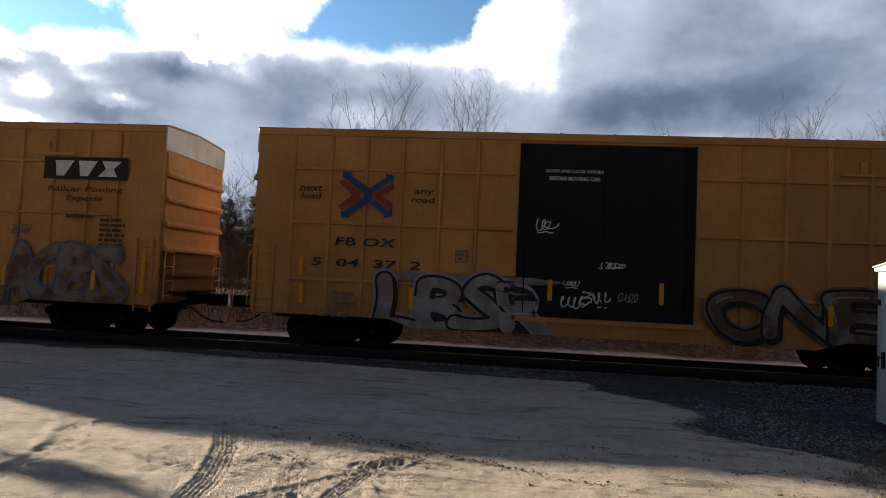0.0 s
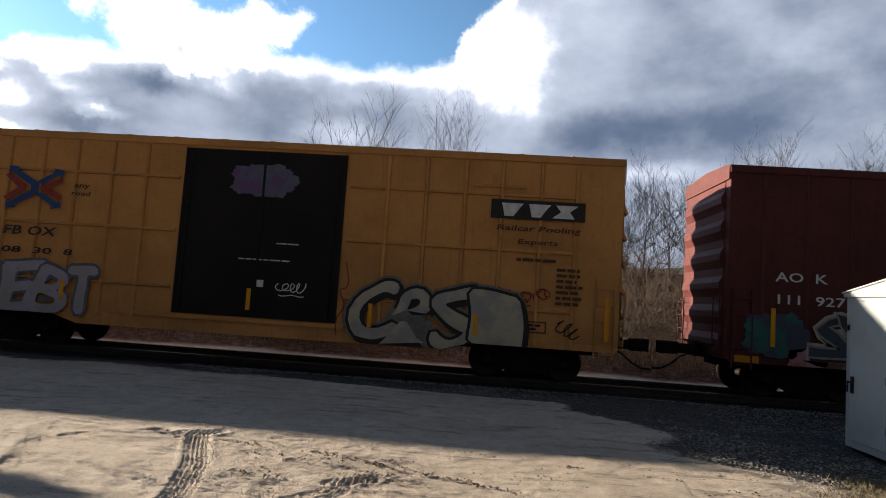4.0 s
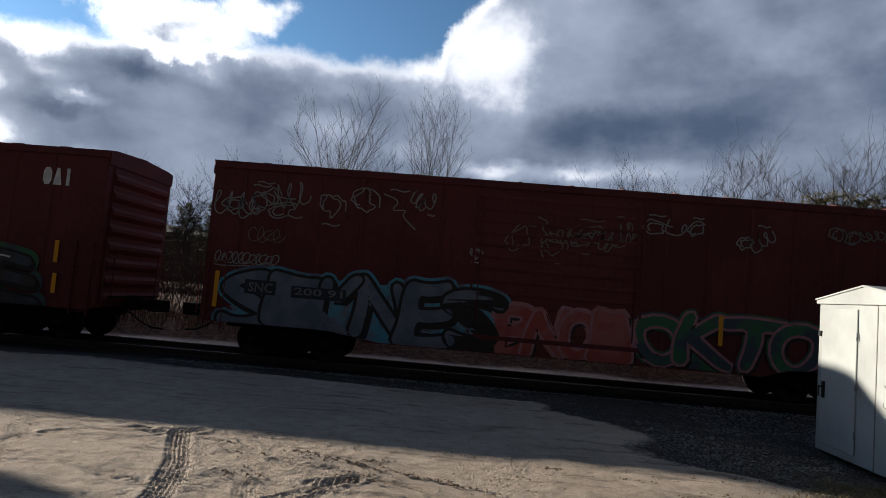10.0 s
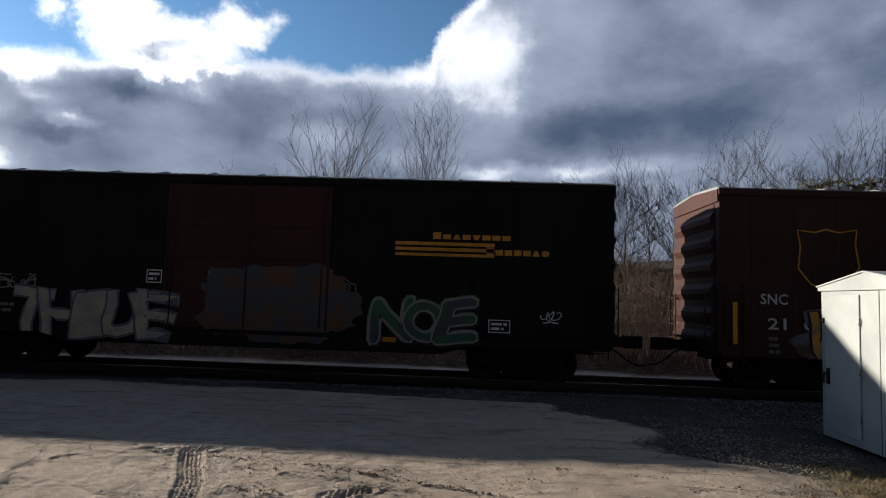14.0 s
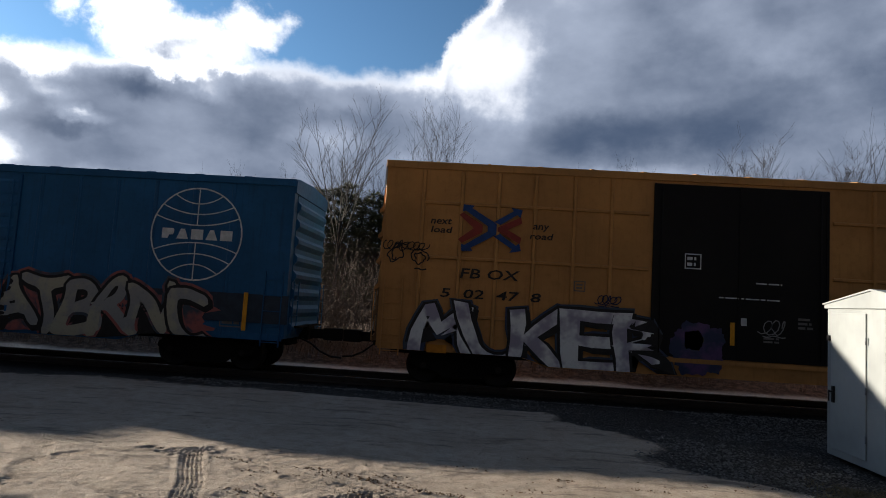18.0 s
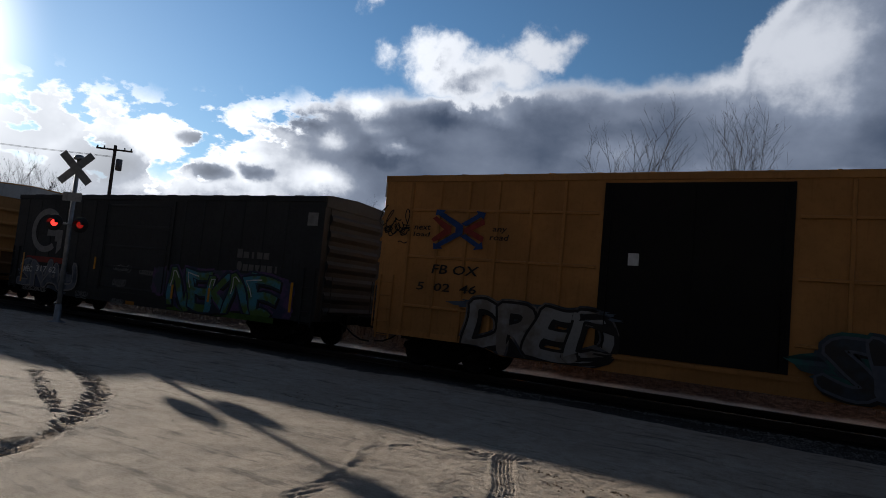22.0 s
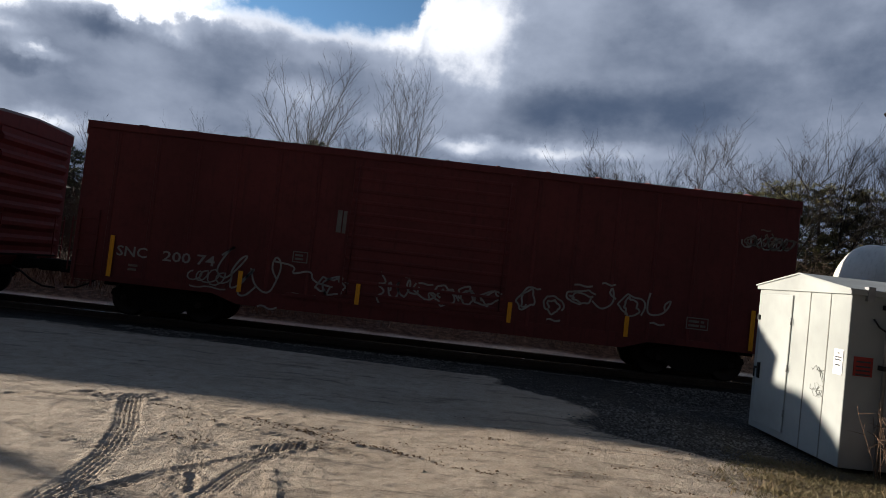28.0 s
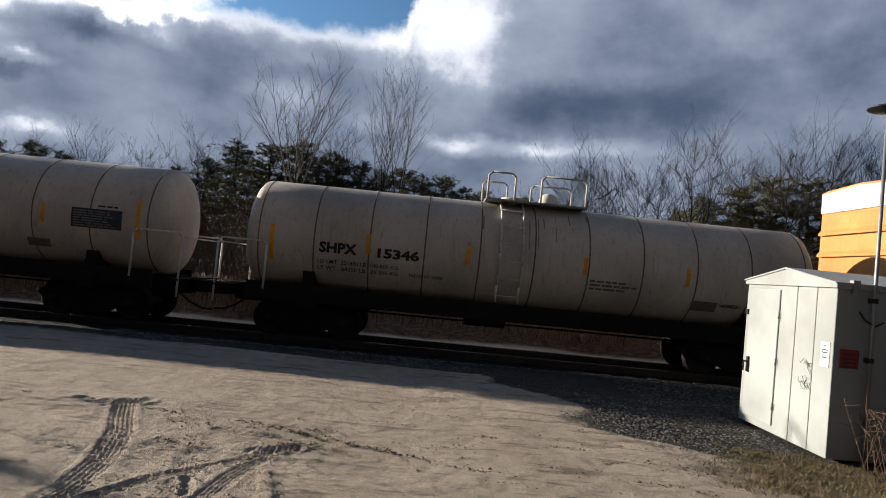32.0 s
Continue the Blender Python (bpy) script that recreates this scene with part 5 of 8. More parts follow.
def bars(side, x, z, w, h, colour="white", rows=2, seed=1, d=0.008):
    """Small print that cannot be read: plain bars."""
    rnd, pts, faces = random.Random(seed), [], []
    for i in range(rows):
        z0 = z + h * (rows - 1 - i) / rows + 0.2 * h / rows
        z1, x0 = z0 + 0.55 * h / rows, x
        end = x + w * rnd.uniform(0.7, 1.0)
        while x0 < end - 0.03:
            x1 = min(end, x0 + rnd.uniform(0.1, 0.3))
            k = len(pts)
            pts += [(x0, z0), (x1, z0), (x1, z1), (x0, z1)]
            faces.append((k, k + 1, k + 2, k + 3))
            x0 = x1 + 0.035
    flat(side, "small_print", pts, faces, d, ink(colour), "rows of small %s print" % colour)


def slab(side, x, z, w, h, colour, slant=0.0, d=0.008, name="painted_panel"):
    n = 8 if side.curve and h > 0.15 else 1
    pts = [(x + w * e + slant * h * i / n, z + h * i / n) for i in range(n + 1) for e in (0, 1)]
    flat(side, name, pts, [(2 * i, 2 * i + 1, 2 * i + 3, 2 * i + 2) for i in range(n)], d, ink(colour))


def frame_mark(side, x, z, w, h, colour="white", t=0.025, rows=2, d=0.008):
    """A stencilled box with print in it."""
    for a in ((x, z, w, t), (x, z + h - t, w, t), (x, z + t, t, h - 2 * t), (x + w - t, z + t, t, h - 2 * t)):
        slab(side, *a, colour, d=d, name="stencil_box")
    bars(side, x + 2.2 * t, z + 1.8 * t, w - 4.4 * t, h - 3.6 * t, colour, rows, int(x * 10) % 9, d)


def outline(side, path, colour, t=0.02, d=0.01):
    """A painted line round a closed shape."""
    pts, faces, n = [], [], len(path)
    cx, cz = sum(p[0] for p in path) / n, sum(p[1] for p in path) / n
    for x, z in path:
        m = math.hypot(x - cx, z - cz)
        pts += [(x, z), (x - (x - cx) / m * 2 * t, z - (z - cz) / m * 2 * t)]
    faces = [(2 * i, 2 * ((i + 1) % n), 2 * ((i + 1) % n) + 1, 2 * i + 1) for i in range(n)]
    flat(side, "emblem", pts, faces, d, ink(colour), "painted shield outline")


BLOCKS = {"v": [(0, 1), (1, 1), (0.90, 0.72), (0.70, 0), (0.30, 0), (0.10, 0.72)], "x": [(0, 0), (1, 0), (0.70, 0.5), (1, 1), (0, 1), (0.30, 0.5)], "a": [(0, 0), (1, 0), (0.66, 1), (0.34, 1)],
          "c": [(0.25, 0), (0.75, 0), (1, 0.25), (1, 0.75), (0.75, 1), (0.25, 1), (0, 0.75), (0, 0.25)], "n": [(0, 0), (1, 0), (1, 1), (0, 1)], "i": [(0.3, 0), (0.7, 0), (0.7, 1), (0.3, 1)],
          "p": [(0, 0), (0.5, 0), (0.6, 0.35), (0.9, 0.38), (1, 0.55), (1, 0.88), (0.9, 1), (0, 1)]}


def emblem(side, x, z, w, h, colour, blocks="nnn", slant=0.0, d=0.008, fill=0.82):
    """An owner's mark as plain block shapes; a capital stands at full height."""
    step = w / len(blocks)
    for i, kind in enumerate(blocks):
        if kind == " ":
            continue
        tall = h if kind.isupper() or blocks.islower() else 0.72 * h
        pts = [(x + step * (i + fill * px) + slant * pz * tall, z + pz * tall) for px, pz in BLOCKS[kind.lower()]]
        flat(side, "emblem", pts, tessellate_polygon([[Vector((*p, 0)) for p in pts]]), d, ink(colour), "%s block shape of an emblem" % colour)


def bar(side, x, z0, z1, w=0.1):
    def build():
        bm = bmesh.new()
        box(bm, -0.5, 0.5, -0.004, 0.0, 0.0, 1.0)
        return finish(bm, "reflector", REFLECT)
    if side.curve:
        arc_band(side, x - w / 2, x + w / 2, z0, z1, REFLECT, "reflector", 0.006)
        return
    x0, y, zz = side.at(x, (z0 + z1) / 2, 0.042)
    ob = part("reflector", once("reflector", build), REFLECT, side.car, "yellow reflective strip", (x, y, z0))
    ob.scale = (w, 1.0, z1 - z0)


LOOPS = {}


def letter_loops(body, offset, rounds):
    """Outlines (0..1 by 0..1) of one fat letter: ink on the left of each loop, so holes run the other way."""
    key = (body, offset, rounds)
    if key not in LOOPS:
        cu = bpy.data.curves.new("letter", "FONT")
        cu.body, cu.offset, cu.resolution_u, cu.fill_mode = body, offset, 2, "NONE"
        ob = bpy.data.objects.new("letter", cu)
        me = bpy.data.meshes.new_from_object(ob)
        nxt = {}
        for e in me.edges:
            i, j = e.vertices
            nxt.setdefault(i, []).append(j)
            nxt.setdefault(j, []).append(i)
        left, loops = set(nxt), []
        while left:
            i = min(left)
            loop = []
            while i in left:
                left.discard(i)
                loop.append(me.vertices[i].co[:2])
                step = [j for j in nxt[i] if j in left]
                i = step[0] if step else -1
            loops.append(np.array(loop))
        bpy.data.objects.remove(ob)
        bpy.data.curves.remove(cu)
        bpy.data.meshes.remove(me)
        lo, hi = np.min([q.min(0) for q in loops], 0), np.max([q.max(0) for q in loops], 0)
        out = []
        for q in loops:
            hole = any(p is not q and (p.min(0) < q.min(0)).all() and (p.max(0) > q.max(0)).all() for p in loops)
            q = (q - lo) / (hi - lo)
            nx = np.roll(q, -1, 0)
            area = float((q[:, 0] * nx[:, 1] - nx[:, 0] * q[:, 1]).sum())
            if (area < 0) != hole:
                q = q[::-1]
            # long edges get points of their own, so that they can bend
            dense = []
            for p, r in zip(q, np.roll(q, -1, 0)):
                n = max(1, int(np.hypot(*(r - p)) / 0.22))
                dense += [p + (r - p) * k / n for k in range(n)]
            q = np.array(dense)
            for _ in range(rounds):
                r = np.roll(q, -1, 0)
                q = np.stack([0.75 * q + 0.25 * r, 0.25 * q + 0.75 * r], 1).reshape(-1, 2)
            out.append((q, hole))
        LOOPS[key] = out
    return LOOPS[key]


def spread(q, hole, grow):
    """A loop moved outwards by grow; None for a hole that closes."""
    a, b = q - np.roll(q, 1, 0), np.roll(q, -1, 0) - q
    n = np.stack([a[:, 1] + b[:, 1], -a[:, 0] - b[:, 0]], 1)
    n /= np.hypot(n[:, 0], n[:, 1])[:, None] + 1e-9
    out = q + n * grow
    if hole:
        size = q.max(0) - q.min(0)
        if size.min() < 2.6 * grow:
            return None
    return out


def graffiti(side, body, x, z, w, h, fill, edge, halo=None, seed=1, slant=0.06, rounds=1, fat=0.10, line=0.058, glow=0.13, shine=None, wild=1.0, bold=0.04, lower=None):
    """A sprayed piece: fat interlocking letters, each with an outline, over a glow of colour."""
    rnd = random.Random(seed * 7 + len(body))
    cell = w / len(body)
    black = (0.05 * h, -0.06 * h)
    for k, letter in enumerate(body):
        lean, taper, tall, lift, wide = rnd.uniform(-0.14, 0.14) * wild, rnd.uniform(-0.28, 0.28) * wild, rnd.uniform(0.96, 1.12), rnd.uniform(-0.04, 0.04) * wild, rnd.uniform(1.08, 1.24)
        bend, ph = rnd.uniform(0.02, 0.06) * wild, rnd.uniform(0, 6.28)
        cx, cz = x + cell * (k + 0.5), z + h * (0.5 + lift)
        shapes = []
        for q, hole in letter_loops(letter, fat, rounds):
            u, v = q[:, 0] - 0.5, q[:, 1] - 0.5
            ax = u * cell * wide * (1 + taper * v * 2) + (slant + lean) * v * h + bend * h * np.sin(5.0 * v + ph)
            az_ = v * h * tall + bend * h * np.sin(4.0 * u + 1.7 * ph) + lean * u * h * 0.5
            shapes.append((np.stack([cx + ax, cz + az_], 1), hole))

        def layer(grow, d, material, label, shift=(0, 0), cap=99.0):
            loops3 = []
            for q, hole in shapes:
                r = spread(q, hole, grow + bold * h)
                if r is not None:
                    loops3.append([Vector((px + shift[0], min(cap, side.low(px, pz + shift[1])), 0)) for px, pz in r])
            pts = [(p.x, p.y) for lp in loops3 for p in lp]
            flat(side, "graffiti", pts, tessellate_polygon(loops3), d, material, label)
        tone = [two_tone(*c) if isinstance(c, tuple) else ink(c) for c in (fill, edge)]
        if halo:
            layer(glow * h, 0.0300 + 0.0002 * k, two_tone(*halo) if isinstance(halo, tuple) else ink(halo), "sprayed glow of colour")
            layer(line * h, 0.0318 + 0.0002 * k, ink("black"), "dark drop shade of a graffiti letter", black)
        layer(line * h, 0.0338 + 0.0009 * k, tone[1], "sprayed graffiti outline")
        layer(0.0, 0.0342 + 0.0009 * k, tone[0], "sprayed graffiti letter")
        if lower:
            layer(0.0, 0.0345 + 0.0009 * k, ink(lower), "lower half of a graffiti letter in a second colour", cap=z + 0.5 * h)
        if shine:
            q = max((q for q, hole in shapes if not hole), key=len)
            c = q.mean(0)
            n = len(q)
            i0 = int(np.argmax(q[:, 1] - 0.5 * q[:, 0]))
            run = [q[(i0 + j) % n] * 0.86 + c * 0.14 for j in range(-max(2, n // 14), max(3, n // 10))]
            pts, faces = stroke_mesh([[tuple(p) for p in run]], 0.035 * h)
            flat(side, "graffiti", pts, faces, 0.0346 + 0.0009 * k, ink(shine), "pale highlight on a graffiti letter")


def stroke_mesh(lines, width):
    pts, faces = [], []
    for line in lines:
        n = len(line)
        for i, (px, pz) in enumerate(line):
            p, q = line[max(i - 1, 0)], line[min(i + 1, n - 1)]
            dx, dz = q[0] - p[0], q[1] - p[1]
            s = math.hypot(dx, dz) + 1e-6
            k = len(pts)
            pts += [(px - dz / s * width / 2, pz + dx / s * width / 2), (px + dz / s * width / 2, pz - dx / s * width / 2)]
            if i:
                faces.append((k - 2, k - 1, k + 1, k))
    return pts, faces


def splash(side, x, z, w, h, colour, seed=1, d=0.0292, rough=0.13):
    """A sprayed cloud of colour with an uneven outline."""
    rnd, n = random.Random(seed), 64
    ph = [rnd.uniform(0, 6.28) for _ in range(4)]
    pts = [(x + w / 2, z + h / 2)]
    for i in range(n):
        t = 2 * math.pi * i / n
        r = 1 + rough * (0.5 * math.sin(5 * t + ph[0]) + 0.35 * math.sin(11 * t + ph[1]) + 0.3 * math.sin(23 * t + ph[2]))
        c, s = math.cos(t), math.sin(t)
        px = x + w / 2 + w / 2 * r * math.copysign(abs(c) ** 0.7, c)
        pts.append((px, side.low(px, z + h / 2 + h / 2 * r * math.copysign(abs(s) ** 0.7, s))))
    faces = [(0, i + 1, (i + 1) % n + 1) for i in range(n)]
    flat(side, "spray_cloud", pts, faces, d, two_tone(*colour) if isinstance(colour, tuple) else ink(colour), "sprayed cloud of colour")


def tag(side, x, z, w, h, colour="silver", seed=1, width=0.024, d=0.012):
    """A scrawled tag: one running scribble, or broad loose flourishes where it is large."""
    rnd, lines = random.Random(seed), []
    if h > 0.45:
        n = max(1, min(6, round(w / (h * 0.62))))
        cell = w / n
        for k in range(n):
            cx, cz = x + cell * (k + 0.5), z + h * (0.5 + rnd.uniform(-0.14, 0.14))
            rx, rz, kind = cell * rnd.uniform(0.45, 0.75), h * rnd.uniform(0.26, 0.48), rnd.choice((0, 0, 1, 2, 3))
            if kind == 0:       # an oval gone over twice
                path = [((1 - 0.02 * i) * math.cos(0.4 + 0.36 * i), (0.62 - 0.008 * i) * math.sin(0.4 + 0.36 * i)) for i in range(30)]
            elif kind == 1:     # a lightning stroke with a tail
                path = [(-0.9, 0.9), (0.1, 0.55), (-0.35, 0.0), (0.75, -0.1), (0.3, -0.7), (1.1, -1.2)]
            elif kind == 2:     # a shallow bowl with a curl
                path = [(-1.0, 0.5), (-0.75, -0.25), (-0.1, -0.6), (0.6, -0.2), (0.85, 0.55), (0.5, 0.8), (0.3, 0.4), (0.7, 0.1)]
            else:               # a rolling wave
                path = [(-1 + 0.1 * i + 0.22 * math.cos(0.95 * i), 0.7 * math.sin(0.95 * i)) for i in range(21)]
            turn = rnd.uniform(-0.6, 0.6)
            q = np.array(path) + [(rnd.gauss(0, 0.10), rnd.gauss(0, 0.12)) for _ in path]
            q = q @ np.array([(math.cos(turn), math.sin(turn)), (-math.sin(turn), math.cos(turn))])
            for _ in range(2):
                q = np.concatenate([q[:1], np.stack([0.75 * q[:-1] + 0.25 * q[1:], 0.25 * q[:-1] + 0.75 * q[1:]], 1).reshape(-1, 2), q[-1:]])
            lines.append([(cx + rx * px + 0.15 * rz * pz, cz + rz * pz) for px, pz in q])
            if rnd.random() < 0.5:
                e = cz + rz * rnd.choice((-1.15, 1.1))
                lines.append([(cx - 0.4 * rx + 0.16 * rx * i, e + 0.06 * rz * math.sin(i)) for i in range(8)])
        width *= 1.25
    else:
        turns = max(3, round(w / (h * 0.42)))
        ph, t, tall = rnd.uniform(0, 6.28), 0.0, 1.0
        line = []
        for i in range(turns * 9):
            if i % 9 == 0:
                tall, lean = rnd.uniform(0.45, 1.0), rnd.uniform(0.5, 1.3)
            t = i / 9.0
            c, sn = math.cos(6.283 * t + ph), math.sin(6.283 * t + ph)
            line.append((x + w * t / turns + 0.32 * h * lean * c + 0.1 * h * sn, z + h * (0.5 + 0.48 * tall * sn)))
        lines.append(line)
        if rnd.random() < 0.5:
            lines.append([(x + w * i / 7.0, z - h * (0.06 + 0.05 * math.sin(1.3 * i))) for i in range(8)])
        width = min(width, 0.09 * h + 0.006)
    pts, faces = stroke_mesh(lines, width)
    flat(side, "tag", pts, faces, d, ink(colour), "scrawled %s tag" % colour)


def arrow_logo(side, x, z, w, h, d=0.012):
    """Two bent arrows, red and blue, that cross."""
    upper = [(0.56, 0.66), (0.86, 0.92), (0.82, 1.0), (1.0, 0.95), (0.97, 0.78), (0.92, 0.84), (0.66, 0.60)]
    for colour, pts, dd in (("red", [(0.0, 0.78), (0.06, 0.84), (0.38, 0.58), (0.38, 0.42), (0.06, 0.16), (0.0, 0.24), (0.24, 0.5)], 0.0), ("red", [(0.98, 0.80), (1.0, 0.66), (0.78, 0.5), (1.0, 0.34), (0.98, 0.20), (0.62, 0.46), (0.62, 0.54)], 0.0),
                            ("blue", [(0.06, 1.02), (0.24, 1.0), (0.20, 0.94), (0.60, 0.62), (0.60, 0.38), (0.20, 0.06), (0.24, 0.0), (0.06, -0.02), (0.05, 0.14), (0.10, 0.12), (0.46, 0.44), (0.46, 0.56), (0.10, 0.88), (0.05, 0.86)], 0.003),
                            ("blue", upper, 0.004), ("blue", [(u, 1 - v) for u, v in upper], 0.004)):
        flat(side, "emblem", [(x + a * w, z + b * h) for a, b in pts], [tuple(range(len(pts)))], d + dd, ink(colour), "%s bent arrow" % colour)


def ring_logo(side, x, z, w, h, colour, d=0.012):
    """An open ring that ends in an arrow."""
    pts, faces, n = [], [], 40
    for i in range(n + 1):
        t = radians(48 + 262 * i / n)
        for r in (0.5, 0.36):
            pts.append((x + w * (0.5 + r * math.cos(t)) * 0.96, z + h * (0.5 + r * math.sin(t))))
        if i:
            k = len(pts)
            faces.append((k - 4, k - 3, k - 1, k - 2))
    k = len(pts)
    pts += [(x + w * a, z + h * b) for a, b in ((0.52, 0.52), (1.0, 0.52), (1.0, 0.12), (0.86, -0.02), (0.86, 0.26), (0.78, 0.26), (0.78, 0.38), (0.52, 0.38))]
    faces.append(tuple(range(k, k + 8)))
    flat(side, "emblem", pts, faces, d, ink(colour), "%s ring emblem with an arrow" % colour)


def globe_logo(side, x, z, s, colour="white", d=0.012):
    """A ring with curved lines across it."""
    pts, faces = [], []

    def line(path, t):
        for i, (px, pz) in enumerate(path):
            p, q = path[max(i - 1, 0)], path[min(i + 1, len(path) - 1)]
            dx, dz = q[0] - p[0], q[1] - p[1]
            m = math.hypot(dx, dz) + 1e-6
            k = len(pts)
            pts.extend([(px - dz / m * t, pz + dx / m * t), (px + dz / m * t, pz - dx / m * t)])
            if i:
                faces.append((k - 2, k - 1, k + 1, k))
    c, r = (x + s / 2, z + s / 2), s / 2
    line([(c[0] + r * math.cos(radians(a)), c[1] + r * math.sin(radians(a))) for a in range(0, 361, 9)], 0.018)
    for f in (0.85, 0.62, 0.38):
        for sg in (1, -1):
            half = r * math.sqrt(1 - f * f)
            line([(c[0] + half * u / 8, c[1] + sg * r * (f - 0.12 * (1 - (u / 8) ** 2) * 1.6)) for u in range(-8, 9)], 0.014)
    for sg in (1, -1):
        line([(c[0], c[1] + sg * r * 0.2), (c[0], c[1] + sg * r * 0.98)], 0.014)
    flat(side, "emblem", pts, faces, d, ink(colour), "white ring emblem with curved lines")


# ---- box cars ----
def car_at(name, label, category, left, right, group="freight train"):
    car = thing(name, label, category, ((left + right) / 2, TRACK_Y, RAIL_TOP), group)
    return car


def box_car(name, label, left, right, top, body, roof=None, door=(6.2, 10.1), door_paint=None, door_ribs=0, posts=(), belts=(), end_ribs=6, header=None, post_depth=0.03, sill=0.50, round_top=0.0):
    L, W = right - left, CAR_W
    x0, y0 = -L / 2, -W / 2
    car = car_at(name, label, "box car", left, right)
    roof = roof or body
    bm = bmesh.new()
    z0 = 0.74
    box(bm, x0, -x0, y0, -y0, z0, top - 0.16)
    part("body", bm, body, car, bevel=0.012)
    # side sill, deeper between the trucks
    bm = bmesh.new()
    prism(bm, [(x0 + 0.05, z0 + 0.1), (x0 + 0.05, z0 - 0.05), (x0 + 3.3, z0 - 0.05), (x0 + 3.9, sill), (-x0 - 3.9, sill), (-x0 - 3.3, z0 - 0.05), (-x0 - 0.05, z0 - 0.05), (-x0 - 0.05, z0 + 0.1)], y0 - 0.012, y0 + 0.02)
    part("side_sill", bm, body, car)
    bm = bmesh.new()
    box(bm, x0 + 0.2, -x0 - 0.2, -0.35, 0.35, 0.52, z0)
    for x in (-2.4, 0.0, 2.4):
        box(bm, x - 0.12, x + 0.12, y0 + 0.1, -y0 - 0.1, 0.6, z0)
    part("underframe", bm, DARK, car)
    bm = bmesh.new()
    tube(bm, (-0.9, y0 + 0.75, 0.62), (0.0, y0 + 0.75, 0.62), 0.17, sides=12)
    pipe(bm, [(0.0, y0 + 0.75, 0.6), (1.6, y0 + 0.7, 0.6), (2.6, y0 + 0.6, 0.5)], 0.02)
    part("brake_gear", bm, DARK, car)
    # top chord and roof
    bm = bmesh.new()
    box(bm, x0 - 0.012, -x0 + 0.012, y0 - 0.035, y0 + 0.04, top - 0.17, top - 0.02)
    box(bm, x0 - 0.012, -x0 + 0.012, -y0 - 0.04, -y0 + 0.035, top - 0.17, top - 0.02)
    part("top_chord", bm, body, car, bevel=0.008)
    bm = bmesh.new()
    prism(bm, [(y0 - 0.03, top - 0.03), (y0 - 0.03, top), (y0 + 0.25, top + 0.045 + round_top), (0, top + 0.11 + round_top), (-y0 - 0.25, top + 0.045 + round_top), (-y0 + 0.03, top), (-y0 + 0.03, top - 0.03)], x0 - 0.02, -x0 + 0.02, "x")
    rf = part("roof", bm, roof, car)
    n = 14

    def seam():
        b2 = bmesh.new()
        w = W / 2 + 0.035
        prism(b2, [(-w, -0.012), (-w, 0.012), (-w + 0.27, 0.066 + round_top), (0, 0.13 + round_top), (w - 0.27, 0.066 + round_top), (w, 0.012), (w, -0.012)], -0.035, 0.035, "x")
        return finish(b2, "roof_seam", roof)
    me = once(("seam", roof.name, round_top), seam)
    for i in range(1, n):
        part("roof_seam", me, roof, rf, at=(x0 + L * i / n, 0, top))
    # posts and belts of the near and far sides
    def post(h):
        b2 = bmesh.new()
        prism(b2, [(-0.05, 0.0), (-0.03, -post_depth), (0.03, -post_depth), (0.05, 0.0)], 0.0, h, "z")
        return finish(b2, "side_post", body)
    h = top - 0.2 - z0
    me = once(("post", body.name, round(h, 2), post_depth), lambda: post(h))
    for p in posts:
        part("side_post", me, body, car, at=(x0 + p, y0, z0))
        far = part("side_post", me, body, car, at=(x0 + p, -y0, z0))
        far.rotation_euler = (0, 0, math.pi)
    for z, a, b in belts:
        bm = bmesh.new()
        prism(bm, [(y0, z - 0.04), (y0 - post_depth * 0.85, z - 0.025), (y0 - post_depth * 0.85, z + 0.025), (y0, z + 0.04)], x0 + a, x0 + b, "x")
        part("belt_rail", bm, body, car)
    # door with its frame and tracks
    a, b = x0 + door[0], x0 + door[1]
    span = (a, b)
    dm = door_paint or body
    for sgn in (1, -1):
        bm = bmesh.new()
        yy = sgn * y0
        lo, hi = min(yy, yy + sgn * -0.03), max(yy, yy + sgn * -0.03)
        box(bm, a, b, lo, hi, 0.92, top - 0.24)
        d = part("door", bm, dm, car, "wide sliding door")
        if sgn == 1:
            for x in (a + 0.03, (a + b) / 2, b - 0.03) if door_paint else (a + 0.03, b - 0.03):
                bm = bmesh.new()
                box(bm, x - 0.03, x + 0.03, y0 - 0.05, y0 - 0.03, 0.92, top - 0.24)
                part("door_stile", bm, dm, d)
            for i in range(door_ribs):
                z = 1.05 + (top - 1.45) * i / max(1, door_ribs - 1)
                bm = bmesh.new()
                prism(bm, [(y0 - 0.03, z - 0.05), (y0 - 0.042, z - 0.02), (y0 - 0.042, z + 0.02), (y0 - 0.03, z + 0.05)], a + 0.08, b - 0.08, "x")
                part("door_rib", bm, dm, d)
            if door_paint or door_ribs > 3:
                for x in (a + 0.18, b - 0.18):
                    bm = bmesh.new()
                    tube(bm, (x, y0 - 0.06, 1.0), (x, y0 - 0.06, top - 0.35), 0.013, sides=6)
                    part("lock_rod", bm, dm, d)
    bm = bmesh.new()
    box(bm, a - 1.2, b + 0.2, y0 - 0.05, y0 - 0.012, 0.80, 0.90)
    part("door_track", bm, body, car)
